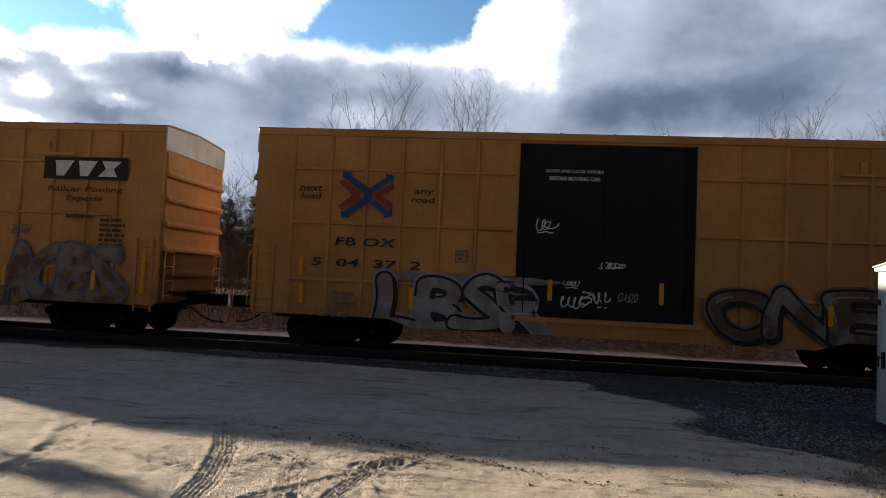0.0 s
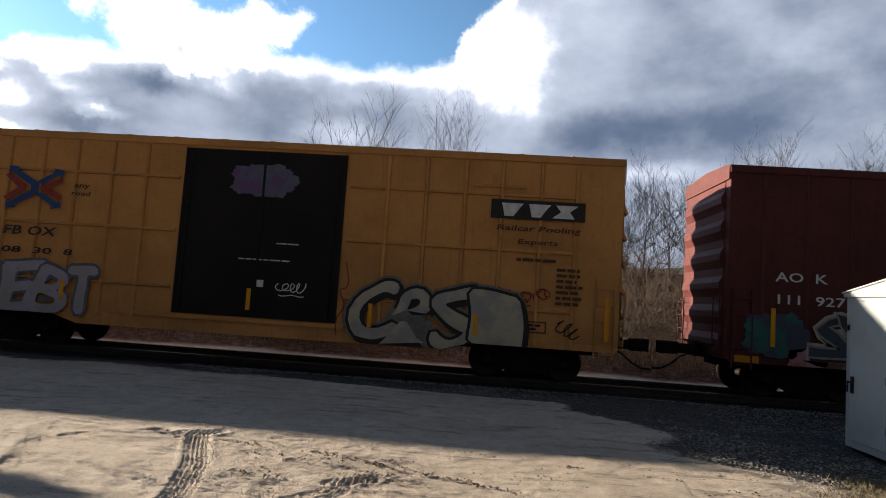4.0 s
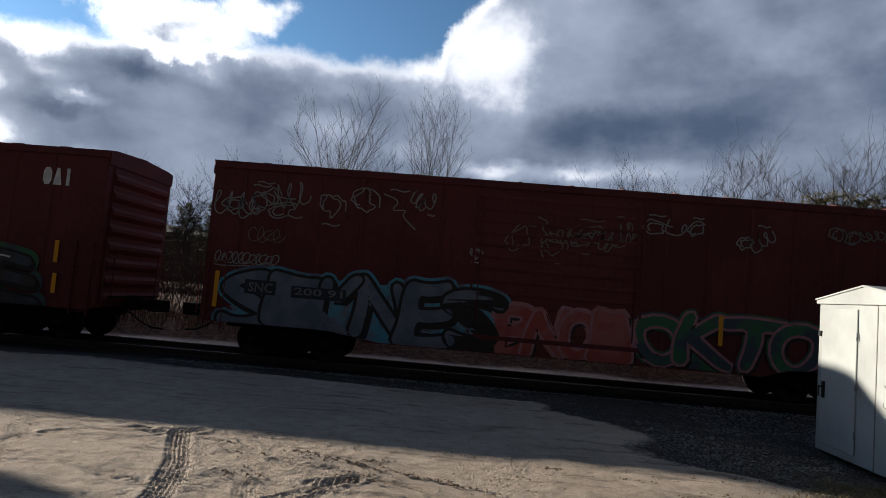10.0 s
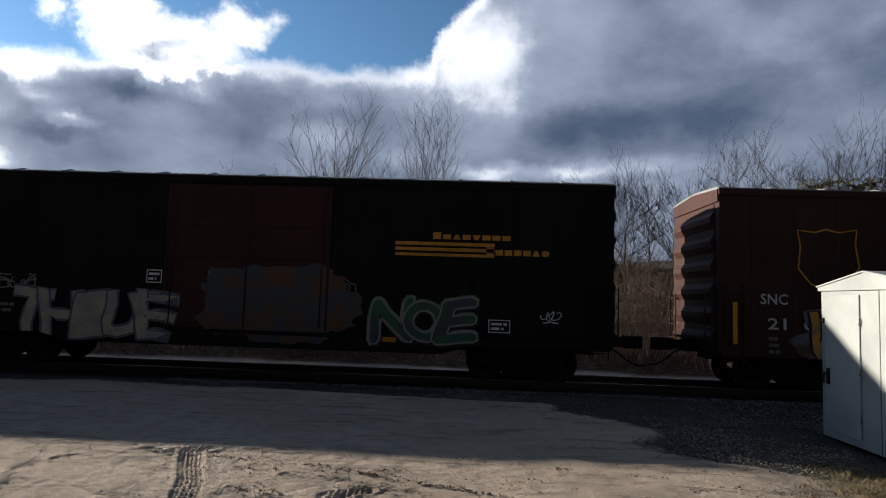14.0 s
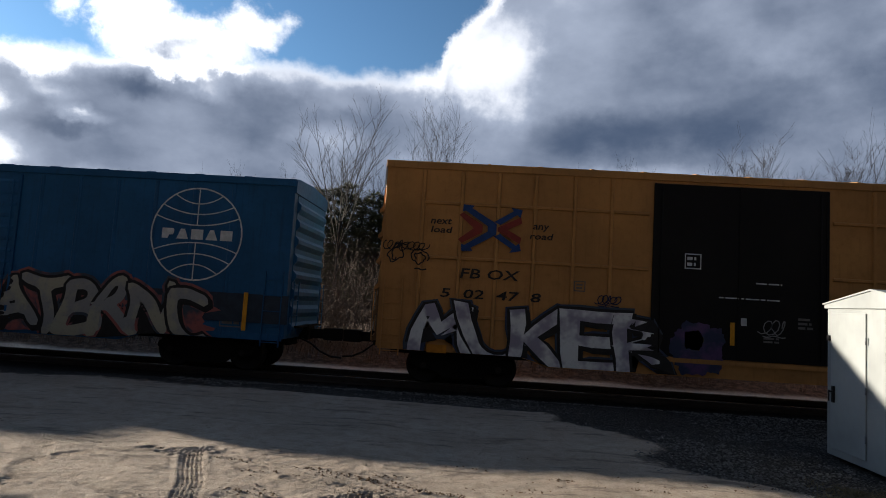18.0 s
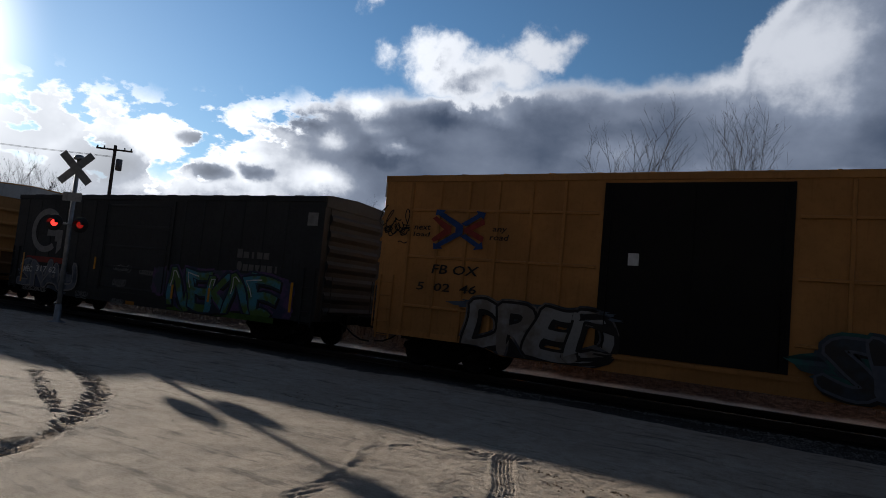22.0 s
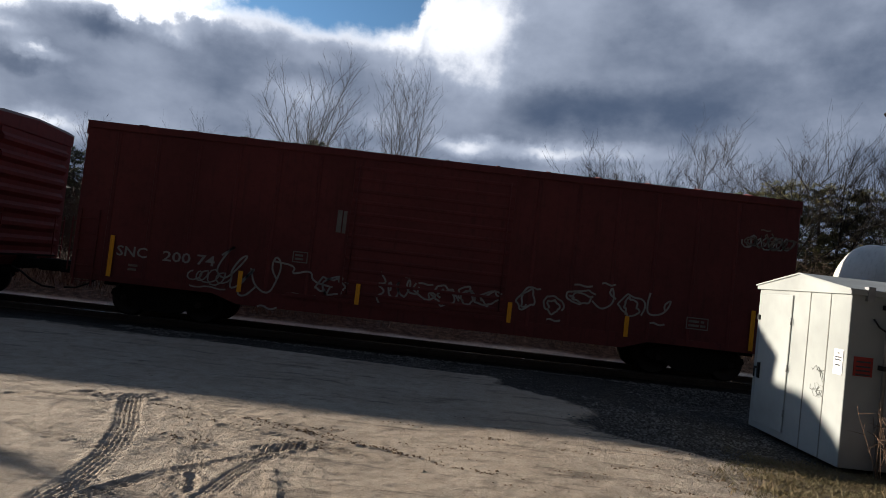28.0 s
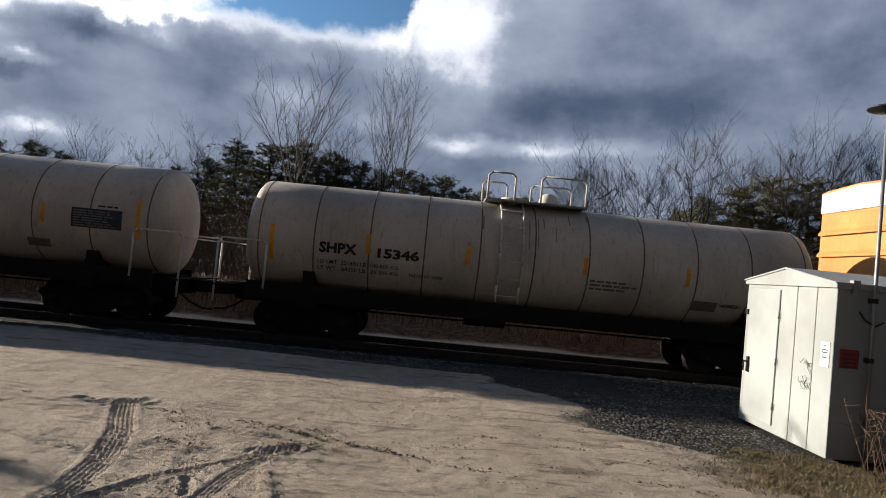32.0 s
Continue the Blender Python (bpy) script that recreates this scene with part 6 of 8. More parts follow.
    # ends: deep horizontal corrugations
    for sgn in (-1, 1):
        hi_ = top - (0.62 if header else 0.35)
        step = (hi_ - z0 - 0.1) / end_ribs
        if header:
            # flared plates, each lapped over the one below
            for i in range(end_ribs):
                zb = z0 + 0.08 + step * i
                bm = bmesh.new()
                prism(bm, [(sgn * L / 2, zb + 0.1), (sgn * (L / 2 + 0.05), zb + 0.03), (sgn * (L / 2 + 0.13), zb), (sgn * (L / 2 + 0.13), zb + 0.07), (sgn * (L / 2 + 0.06), zb + 0.16), (sgn * (L / 2 + 0.035), zb + step), (sgn * L / 2, zb + step)], y0 + 0.10, -y0 - 0.10)
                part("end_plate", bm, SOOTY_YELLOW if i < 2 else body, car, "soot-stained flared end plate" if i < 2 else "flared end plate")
        else:
            bm = bmesh.new()
            prof = [(0.0, z0 + 0.02)]
            for i in range(end_ribs):
                zb = z0 + 0.08 + step * i
                prof += [(0.02, zb), (0.10, zb + 0.28 * step), (0.10, zb + 0.50 * step), (0.02, zb + 0.72 * step)]
            prof += [(0.02, hi_), (0.0, hi_ + 0.02)]
            prism(bm, [(sgn * (L / 2 + px), pz) for px, pz in prof], y0 + 0.26, -y0 - 0.26)
            part("end_panel", bm, body, car, "corrugated steel end")
        bm = bmesh.new()
        prism(bm, [(y0 + 0.01, hi_ + 0.03), (-y0 - 0.01, hi_ + 0.03), (-y0 - 0.01, top - 0.04), (0, top + 0.06 + round_top), (y0 + 0.01, top - 0.04)], sgn * L / 2, sgn * (L / 2 + 0.035), "x")
        part("end_header", bm, header or body, car, "white upper end band" if header else "")
        for yy in (y0 + 0.3, -y0 - 0.3):
            bm = bmesh.new()
            for s in (-0.2, 0.2):
                box(bm, sgn * (L / 2 + 0.13) - 0.012, sgn * (L / 2 + 0.13) + 0.012, yy + s - 0.012, yy + s + 0.012, 0.85, 2.1)
            for k in range(4):
                tube(bm, (sgn * (L / 2 + 0.13), yy - 0.2, 0.95 + 0.35 * k), (sgn * (L / 2 + 0.13), yy + 0.2, 0.95 + 0.35 * k), 0.011, sides=6)
            part("end_ladder", bm, body, car)
        bm = bmesh.new()
        box(bm, sgn * L / 2, sgn * (L / 2 + 0.22), -1.1, 1.1, 1.0, 1.04)
        part("end_platform", bm, DARK, car)
        coupler(car, sgn * L / 2, sgn)
        truck(car, sgn * (L / 2 - 1.98), (left + right) / 2)
    rungs(car, x0 + 0.32, y0, 0.55, 2.3, material=body)
    rungs(car, -x0 - 0.32, y0, 0.55, 2.3, material=body)
    return car, Side(car, y0, door=span, half=L / 2, proud=post_depth)


YELLOW = paint("railcar_yellow", (0.4784, 0.2317, 0.06877), 0.55, 0.22, (0.16, 0.075, 0.02), streak=0.22)
RED = paint("oxide_red", (0.106, 0.0215, 0.0212), 0.6, 0.3, (0.024, 0.009, 0.008))
BRIGHT_RED = paint("railcar_red", (0.118, 0.023, 0.0215), 0.6, 0.3, (0.024, 0.009, 0.008))
MAROON = paint("maroon", (0.091, 0.02145, 0.01885), 0.6, 0.3, (0.024, 0.009, 0.008))
GREEN = paint("dark_green", (0.012, 0.0144, 0.0132), 0.5, 0.3, (0.013, 0.011, 0.010), gloss=0.05)
SLATE = paint("slate_green", (0.03915, 0.0405, 0.0405), 0.6, 0.35, (0.017, 0.015, 0.014))
BLACKISH = paint("blackish_green", (0.0144, 0.0156, 0.0156), 0.6, 0.4, (0.022, 0.014, 0.011), gloss=0.03)
BROWN = paint("brown_oxide", (0.0475, 0.01875, 0.015), 0.65, 0.4, (0.045, 0.022, 0.016))
BLUE = paint("bright_blue", (0.0162, 0.1013, 0.2295), 0.5, 0.25, (0.015, 0.03, 0.06))
DOOR_BLACK = paint("door_black", (0.014, 0.0125, 0.0115), 0.6, 0.3, (0.014, 0.011, 0.009), gloss=0.12)
BROWN_DOOR = paint("faded_door", (0.0408, 0.012, 0.0108), 0.65, 0.5)
WHITE = paint("car_white", (0.594, 0.572, 0.528), 0.5, 0.25, (0.2, 0.17, 0.14), streak=0.3)
OLD_WHITE = paint("tank_white", (0.506, 0.4455, 0.3795), 0.5, 0.25, (0.24, 0.15, 0.09), streak=0.4)
HOPPER_GREY = paint("hopper_grey", (0.40, 0.40, 0.41), 0.6, 0.3, (0.14, 0.115, 0.09), streak=0.4)
GALV = paint("galvanised_roof", (0.24, 0.245, 0.25), 0.45, 0.35, (0.2, 0.15, 0.11), metal=0.3)

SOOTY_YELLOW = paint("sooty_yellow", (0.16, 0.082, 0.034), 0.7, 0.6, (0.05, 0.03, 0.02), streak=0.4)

HI_POSTS = (0.9, 1.8, 2.65, 3.5, 4.4, 5.25, 11.1, 12.0, 12.9, 13.75, 14.65, 15.45)
HI_BELTS = ((4.12, 0.9, 6.1), (2.85, 0.9, 6.1), (1.52, 0.9, 6.1), (4.12, 10.2, 15.45), (2.85, 10.2, 15.45), (1.52, 10.2, 15.45))
STD_POSTS = tuple(0.75 + 0.94 * i for i in range(6)) + tuple(10.6 + 0.94 * i for i in range(6))


def yellow_car(left, right, label):
    car, side = box_car("box_car", label, left, right, 5.08, YELLOW, roof=YELLOW, door_paint=DOOR_BLACK, posts=HI_POSTS, belts=HI_BELTS, end_ribs=6, header=WHITE, post_depth=0.055)
    x0 = -(right - left) / 2
    bm = bmesh.new()
    box(bm, x0 + 13.1, x0 + 14.3, -CAR_W / 2 - 0.06, -CAR_W / 2, 4.28, 4.34)
    box(bm, x0 + 13.5, x0 + 13.62, -CAR_W / 2 - 0.05, -CAR_W / 2, 4.3, 4.6)
    part("side_bracket", bm, YELLOW, car)
    return car, side


def tank_car(label, left, right, material, zc=2.36, r=1.34, seams=(), hatch=0.0, ladder=-0.55):
    L = right - left
    car = car_at("tank_car", label, "tank car", left, right)
    bm = bmesh.new()
    half, dome = L / 2, 0.42
    prof = [(0.05, -half)] + [(r * math.sin(a), -half + dome - dome * math.cos(a)) for a in [math.pi / 2 * i / 7 for i in range(1, 8)]]
    prof += [(r, -half + dome + (L - 2 * dome) * i / 12) for i in range(1, 12)]
    prof += [(p, -x) for p, x in prof[::-1] if p < r or x < -half + dome + 0.01]
    lathe(bm, prof, 56, "x")
    bmesh.ops.translate(bm, verts=bm.verts[:], vec=(0, 0, zc))
    part("tank", bm, material, car, "weathered white tank")
    for x in seams:
        bm = bmesh.new()
        lathe(bm, [(r - 0.01, x - 0.022), (r + 0.005, x - 0.014), (r + 0.005, x + 0.014), (r - 0.01, x + 0.022)], 56, "x")
        bmesh.ops.translate(bm, verts=bm.verts[:], vec=(0, 0, zc))
        part("weld_band", bm, paint("rusty_seam", (0.15, 0.085, 0.05), 0.7, 0.5, (0.30, 0.24, 0.18), streak=0.7) if material is OLD_WHITE else material, car, "rust-stained weld seam" if material is OLD_WHITE else "")
    # underframe, saddles and end platforms
    for s in (-1, 1):
        bm = bmesh.new()
        box(bm, s * (half - 3.2), s * (half + 0.2), -0.3, 0.3, 0.62, 0.98)
        box(bm, s * (half - 1.75) - 0.22, s * (half - 1.75) + 0.22, -1.4, 1.4, 0.62, 0.98)
        prism(bm, [(-1.25, 0.98), (1.25, 0.98), (1.22, 1.5), (0.9, 1.25), (0, 1.06), (-0.9, 1.25), (-1.22, 1.5)], s * (half - 1.75) - 0.14, s * (half - 1.75) + 0.14, "x")
        part("saddle", bm, DARK, car, bevel=0.01)
        bm = bmesh.new()
        box(bm, s * (half + 0.02), s * (half + 0.40), -1.45, 1.45, 0.98, 1.02)
        part("end_platform", bm, DARK, car)
        for yy in (-1.42, 1.42):
            bm = bmesh.new()
            xa, xb = s * (half - 0.75), s * (half + 0.38)
            pipe(bm, [(xa, yy, 0.99), (xa, yy, 2.02), (xa + s * 0.08, yy, 2.1), (xb - s * 0.08, yy, 2.1), (xb, yy, 2.02), (xb, yy, 0.6)], 0.027)
            part("grab_rail", bm, WHITE, car)
        bm = bmesh.new()
        pipe(bm, [(s * (half + 0.38), -1.42, 2.0), (s * (half + 0.38), 1.42, 2.0)], 0.02)
        part("end_rail", bm, WHITE, car)
        coupler(car, s * (half - 0.25), s)
        truck(car, s * (half - 1.75), (left + right) / 2)
    for s in (-1, 1):
        bm = bmesh.new()
        box(bm, -half + 0.3, half - 0.3, s * 1.22 - 0.05, s * 1.22 + 0.05, 0.74, 1.16)
        part("side_rail", bm, DARK, car, bevel=0.008)
    bm = bmesh.new()
    tube(bm, (-1.5, -0.7, 0.72), (-0.5, -0.7, 0.72), 0.18, sides=12)
    part("air_tank", bm, DARK, car)
    bm = bmesh.new()
    pipe(bm, [(-half + 2.5, -0.9, 0.65), (half - 2.5, -0.9, 0.65)], 0.025)
    part("brake_pipe", bm, DARK, car)
    # hatch platform with railings on top, ladder down the side
    zt = zc + r
    bm = bmesh.new()
    box(bm, hatch - 1.25, hatch + 1.25, -0.85, 0.85, zt - 0.02, zt + 0.03)
    part("walkway", bm, STEEL, car)
    rust = plain("rusty_rail", (0.60, 0.55, 0.48), 0.7)
    for yy in (-0.83, 0.83):
        for a, b in ((-1.22, -0.55), (0.1, 1.22)):
            bm = bmesh.new()
            pipe(bm, [(hatch + a, yy, zt), (hatch + a, yy, zt + 0.6), (hatch + a + 0.1, yy, zt + 0.68), (hatch + b - 0.1, yy, zt + 0.68), (hatch + b, yy, zt + 0.6), (hatch + b, yy, zt)], 0.026)
            part("railing", bm, rust, car)
    bm = bmesh.new()
    lathe(bm, [(0.05, zt - 0.1), (0.26, zt - 0.1), (0.26, zt + 0.2), (0.2, zt + 0.32), (0.08, zt + 0.38), (0.02, zt + 0.39)], 20, "z")
    for v in bm.verts:
        v.co.x += hatch + 0.45
    part("valve_dome", bm, WHITE, car, "white valve bonnet")
    bm = bmesh.new()
    lathe(bm, [(0.05, zt - 0.1), (0.3, zt - 0.1), (0.3, zt + 0.1), (0.34, zt + 0.12), (0.34, zt + 0.16), (0.05, zt + 0.2)], 20, "z")
    for v in bm.verts:
        v.co.x += hatch - 0.45
    part("manway", bm, rust, car)
    frame_ = None
    for s in (-0.27, 0.27):
        bm = bmesh.new()
        pts = [(hatch + ladder + s, -math.sqrt(max(0, (r + 0.09) ** 2 - (z - zc) ** 2)), z) for z in np.linspace(zc - 0.75, zt - 0.05, 9)]
        pipe(bm, [(hatch + ladder + s, -r + 0.15, zc - 1.15)] + pts, 0.03)
        ob = part("ladder" if frame_ is None else "stile", bm, rust, frame_ or car, "rust-stained ladder")
        frame_ = frame_ or ob
    for z in np.linspace(zc - 1.0, zt - 0.25, 6):
        y = -math.sqrt(max(0, (r + 0.09) ** 2 - (max(z, zc - 0.75) - zc) ** 2))
        bm = bmesh.new()
        tube(bm, (hatch + ladder - 0.27, y, z), (hatch + ladder + 0.27, y, z), 0.02, sides=6)
        part("rung", bm, rust, frame_)
    return car, Side(car, -r, (zc, r))


def arc_band(side, x0, x1, z0, z1, material, name, d=0.004):
    """A painted strip that follows the tank's curve."""
    zc, r = side.curve
    a0, a1 = math.asin((z0 - zc) / r), math.asin((z1 - zc) / r)
    n = max(2, int((a1 - a0) / 0.08))
    pts, faces = [], []
    for i in range(n + 1):
        a = a0 + (a1 - a0) * i / n
        for x in (x0, x1):
            pts.append((x, -(r + d) * math.cos(a), zc + (r + d) * math.sin(a)))
        if i:
            k = len(pts)
            faces.append((k - 4, k - 3, k - 1, k - 2))
    me = bpy.data.meshes.new(name)
    me.from_pydata(pts, [], faces)
    me.materials.append(material)
    part(name, me, material, side.car)


def hopper_car(label, left, right):
    L, W = right - left, CAR_W
    car = car_at("hopper_car", label, "hopper car", left, right)
    h, y0 = L / 2, -W / 2
    # side sheets, cut back in a curve at both ends below
    bm = bmesh.new()
    out = [(-h, 4.30), (h, 4.30), (h, 3.02)]
    out += [(h - 0.15 - 1.35 * math.sin(t), 1.25 + 1.77 * math.cos(t) ** 0.8) for t in [math.pi / 2 * i / 8 for i in range(0, 9)]]
    out += [(-x, z) for x, z in out[:2:-1]] + [(-h, 3.02)]
    prism(bm, out, y0 + 0.02, -y0 - 0.02)
    part("body", bm, HOPPER_GREY, car, "pale grey-white curved hopper body")
    bm = bmesh.new()
    prism(bm, [(y0 + 0.02, 4.30), (y0 + 0.06, 4.42), (y0 + 0.35, 4.55), (0, 4.63), (-y0 - 0.35, 4.55), (-y0 - 0.06, 4.42), (-y0 - 0.02, 4.30)], -h, h, "x")
    part("roof", bm, HOPPER_GREY, car)
    bm = bmesh.new()
    box(bm, -h - 0.1, h + 0.1, y0 - 0.03, y0 + 0.1, 0.98, 1.27)
    box(bm, -h - 0.1, h + 0.1, -y0 - 0.1, -y0 + 0.03, 0.98, 1.27)
    part("side_sill", bm, HOPPER_GREY, car, bevel=0.01)
    # slope sheets get a darker paint that includes the shade of the cut-away ends
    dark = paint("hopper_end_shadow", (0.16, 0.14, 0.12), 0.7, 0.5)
    for s in (-1, 1):
        bm = bmesh.new()
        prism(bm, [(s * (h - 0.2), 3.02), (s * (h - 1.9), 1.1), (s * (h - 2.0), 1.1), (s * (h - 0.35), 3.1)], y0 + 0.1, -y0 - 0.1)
        part("slope_sheet", bm, dark, car, "grimy slope sheet with shade put into its colour")
        bm = bmesh.new()
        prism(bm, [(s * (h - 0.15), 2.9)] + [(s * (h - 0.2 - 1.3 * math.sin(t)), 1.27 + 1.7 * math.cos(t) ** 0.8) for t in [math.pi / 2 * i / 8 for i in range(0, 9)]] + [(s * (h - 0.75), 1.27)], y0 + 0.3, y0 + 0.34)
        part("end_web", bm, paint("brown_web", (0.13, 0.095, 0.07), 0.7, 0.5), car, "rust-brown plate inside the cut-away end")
        for yy in (y0 + 0.02, -y0 - 0.06):
            bm = bmesh.new()
            box(bm, s * h - 0.06 * s - 0.05, s * h - 0.06 * s + 0.05, yy, yy + 0.05, 1.2, 4.35)
            part("end_post", bm, HOPPER_GREY, car)
            bm = bmesh.new()
            box(bm, s * (h - 0.65) - 0.03, s * (h - 0.65) + 0.03, yy, yy + 0.05, 1.2, 2.75)
            part("end_post", bm, HOPPER_GREY, car)
        rungs(car, s * (h - 0.34), y0 + 0.02, 0.35, 4.3, 0.44, 0.38, HOPPER_GREY)
        bm = bmesh.new()
        box(bm, s * (h - 1.6), s * (h + 0.1), -1.5, 1.5, 1.0, 1.05)
        box(bm, s * (h - 2.2), s * h, -0.35, 0.35, 0.62, 1.0)
        tube(bm, (s * (h - 0.9), -0.8, 1.3), (s * (h - 0.9), 0.4, 1.3), 0.2, sides=12)
        part("end_deck", bm, DARK, car)
        coupler(car, s * h, s)
        truck(car, s * (h - 1.45), (left + right) / 2)
    for x in (-2.55, 0.0, 2.55):
        bm = bmesh.new()
        prism(bm, [(x - 1.2, 1.1), (x + 1.2, 1.1), (x + 0.35, 0.38), (x - 0.35, 0.38)], -0.9, 0.9)
        part("outlet_gate", bm, DARK, car, bevel=0.02)
    bm = bmesh.new()
    box(bm, -h, h, -0.55, 0.55, 4.78, 4.83)
    box(bm, -h + 0.05, h, y0 + 0.28, y0 + 0.55, 4.76, 4.80)
    wk = part("running_board", bm, paint("dark_grating", (0.05, 0.05, 0.05), 0.7, 0.4), car, "dark roof walkway")
    for i in range(8):
        x = -h + 0.3 + (L - 0.6) * i / 7
        bm = bmesh.new()
        box(bm, x - 0.04, x + 0.04, y0 + 0.3, y0 + 0.36, 4.45, 4.77)
        part("board_bracket", bm, HOPPER_GREY, wk)
    bm = bmesh.new()
    box(bm, -h + 0.02, h - 0.02, y0 - 0.012, y0 + 0.02, 4.0, 4.02)
    part("top_seam", bm, HOPPER_GREY, car)
    return car, Side(car, y0 + 0.02)


CARS = []


def join_train(made, left, right):
    CARS.append((made[0], (left + right) / 2))
    return made[1]


# ---- the train, car by car ----
YC = "high yellow box car with black sliding door and graffiti"
SIDES = {}
for key, a, b in (("A", -24.9, -8.31), ("B", -5.95, 10.62), ("D", 31.78, 48.28), ("M", 202.33, 219.04), ("O", 240.11, 256.96), ("W", 376.7, 393.3)):
    SIDES[key] = join_train(yellow_car(a, b, YC), a, b)
for key, a, b, h, m, label, kw in (
        ("C", 12.95, 29.41, 4.40, GREEN, "dark green box car with white ring emblem and graffiti", dict(door_ribs=5, end_ribs=6)),
        ("E", 50.62, 67.13, 5.09, MAROON, "tall maroon box car with graffiti along the sill", dict(door_ribs=3, end_ribs=6)),
        ("F", 69.16, 85.84, 4.49, RED, "oxide red box car with pink and blue graffiti", dict(door_ribs=12, end_ribs=8)),
        ("G", 87.99, 104.6, 4.49, RED, "oxide red box car with a blue sprayed patch", dict(door_ribs=12, end_ribs=8)),
        ("H", 107.17, 123.9, 4.46, RED, "oxide red box car covered with chalked tags and graffiti", dict(door_ribs=12, end_ribs=8)),
        ("I", 126.31, 143.05, 4.49, RED, "oxide red box car with a row of graffiti", dict(door_ribs=12, end_ribs=8)),
        ("J", 145.5, 162.14, 4.52, BLACKISH, "weathered blackish box car with faded red doors", dict(door_paint=BROWN_DOOR, door_ribs=5, end_ribs=6, roof=GALV, round_top=0.03)),
        ("K", 164.5, 181.25, 4.52, BROWN, "weathered brown box car with graffiti", dict(door_ribs=4, end_ribs=6, roof=GALV)),
        ("L", 183.42, 200.18, 4.50, BLUE, "bright blue box car with white emblem and graffiti", dict(door_ribs=12, end_ribs=8)),
        ("N", 221.2, 237.98, 4.50, SLATE, "slate coloured box car with a pale ring emblem", dict(door_ribs=5, end_ribs=7)),
        ("Q", 273.15, 289.96, 4.53, BRIGHT_RED, "red box car with white block emblem and green graffiti", dict(door_ribs=12, end_ribs=8)),
        ("R", 292.03, 308.86, 4.40, BRIGHT_RED, "red box car with blue sprayed patch and galvanised roof", dict(door_ribs=12, end_ribs=8, roof=GALV)),
        ("S", 311.05, 327.8, 4.36, RED, "oxide red box car with white scrawled tags", dict(door_ribs=12, end_ribs=8))):
    SIDES[key] = join_train(box_car("box_car", label, a, b, h, m, posts=STD_POSTS, post_depth=0.02, **kw), a, b)
SIDES["P"] = join_train(hopper_car("pale grey covered hopper car with dark lettering", 258.95, 270.77), 258.95, 270.77)
for key, a, b, label in (("T", 330.15, 343.1, "white tank car with two blue stripes and black underside"), ("U", 344.95, 359.4, "rust-streaked off-white tank car"), ("V", 361.0, 375.1, "off-white tank car with rusty hatch")):
    n = 10
    SIDES[key] = join_train(tank_car(label, a, b, WHITE if key == "T" else OLD_WHITE, seams=[-(b - a) / 2 + 0.5 + (b - a - 1.0) * i / n for i in range(n + 1)], zc={"T": 2.38, "U": 2.36, "V": 2.34}[key], hatch=0.0, ladder=0.7 if key == "T" else -0.57), a, b)
BLACK_PAINT, STRIPE = paint("tank_black", (0.03, 0.028, 0.027), 0.6, 0.35), plain("stripe_blue", (0.035, 0.10, 0.22), 0.5)
arc_band(SIDES["T"], -6.05, 6.05, 1.045, 1.77, BLACK_PAINT, "black_band")
for z in (2.38, 2.555):
    arc_band(SIDES["T"], -6.1, 6.1, z, z + 0.075, STRIPE, "blue_stripe", 0.005)
RUST_RUN = paint("rust_run", (0.24, 0.14, 0.085), 0.8, 0.4, (0.36, 0.27, 0.20), streak=0.6)
for key, count in (("T", 5), ("U", 14), ("V", 10)):
    rnd = random.Random(count)
    for _ in range(count):
        x, top_z = rnd.uniform(-1.3, 1.3), rnd.uniform(3.2, 3.5)
        arc_band(SIDES[key], x, x + rnd.uniform(0.010, 0.035), top_z - rnd.uniform(0.15, 0.8), top_z, RUST_RUN, "rust_run", 0.003)


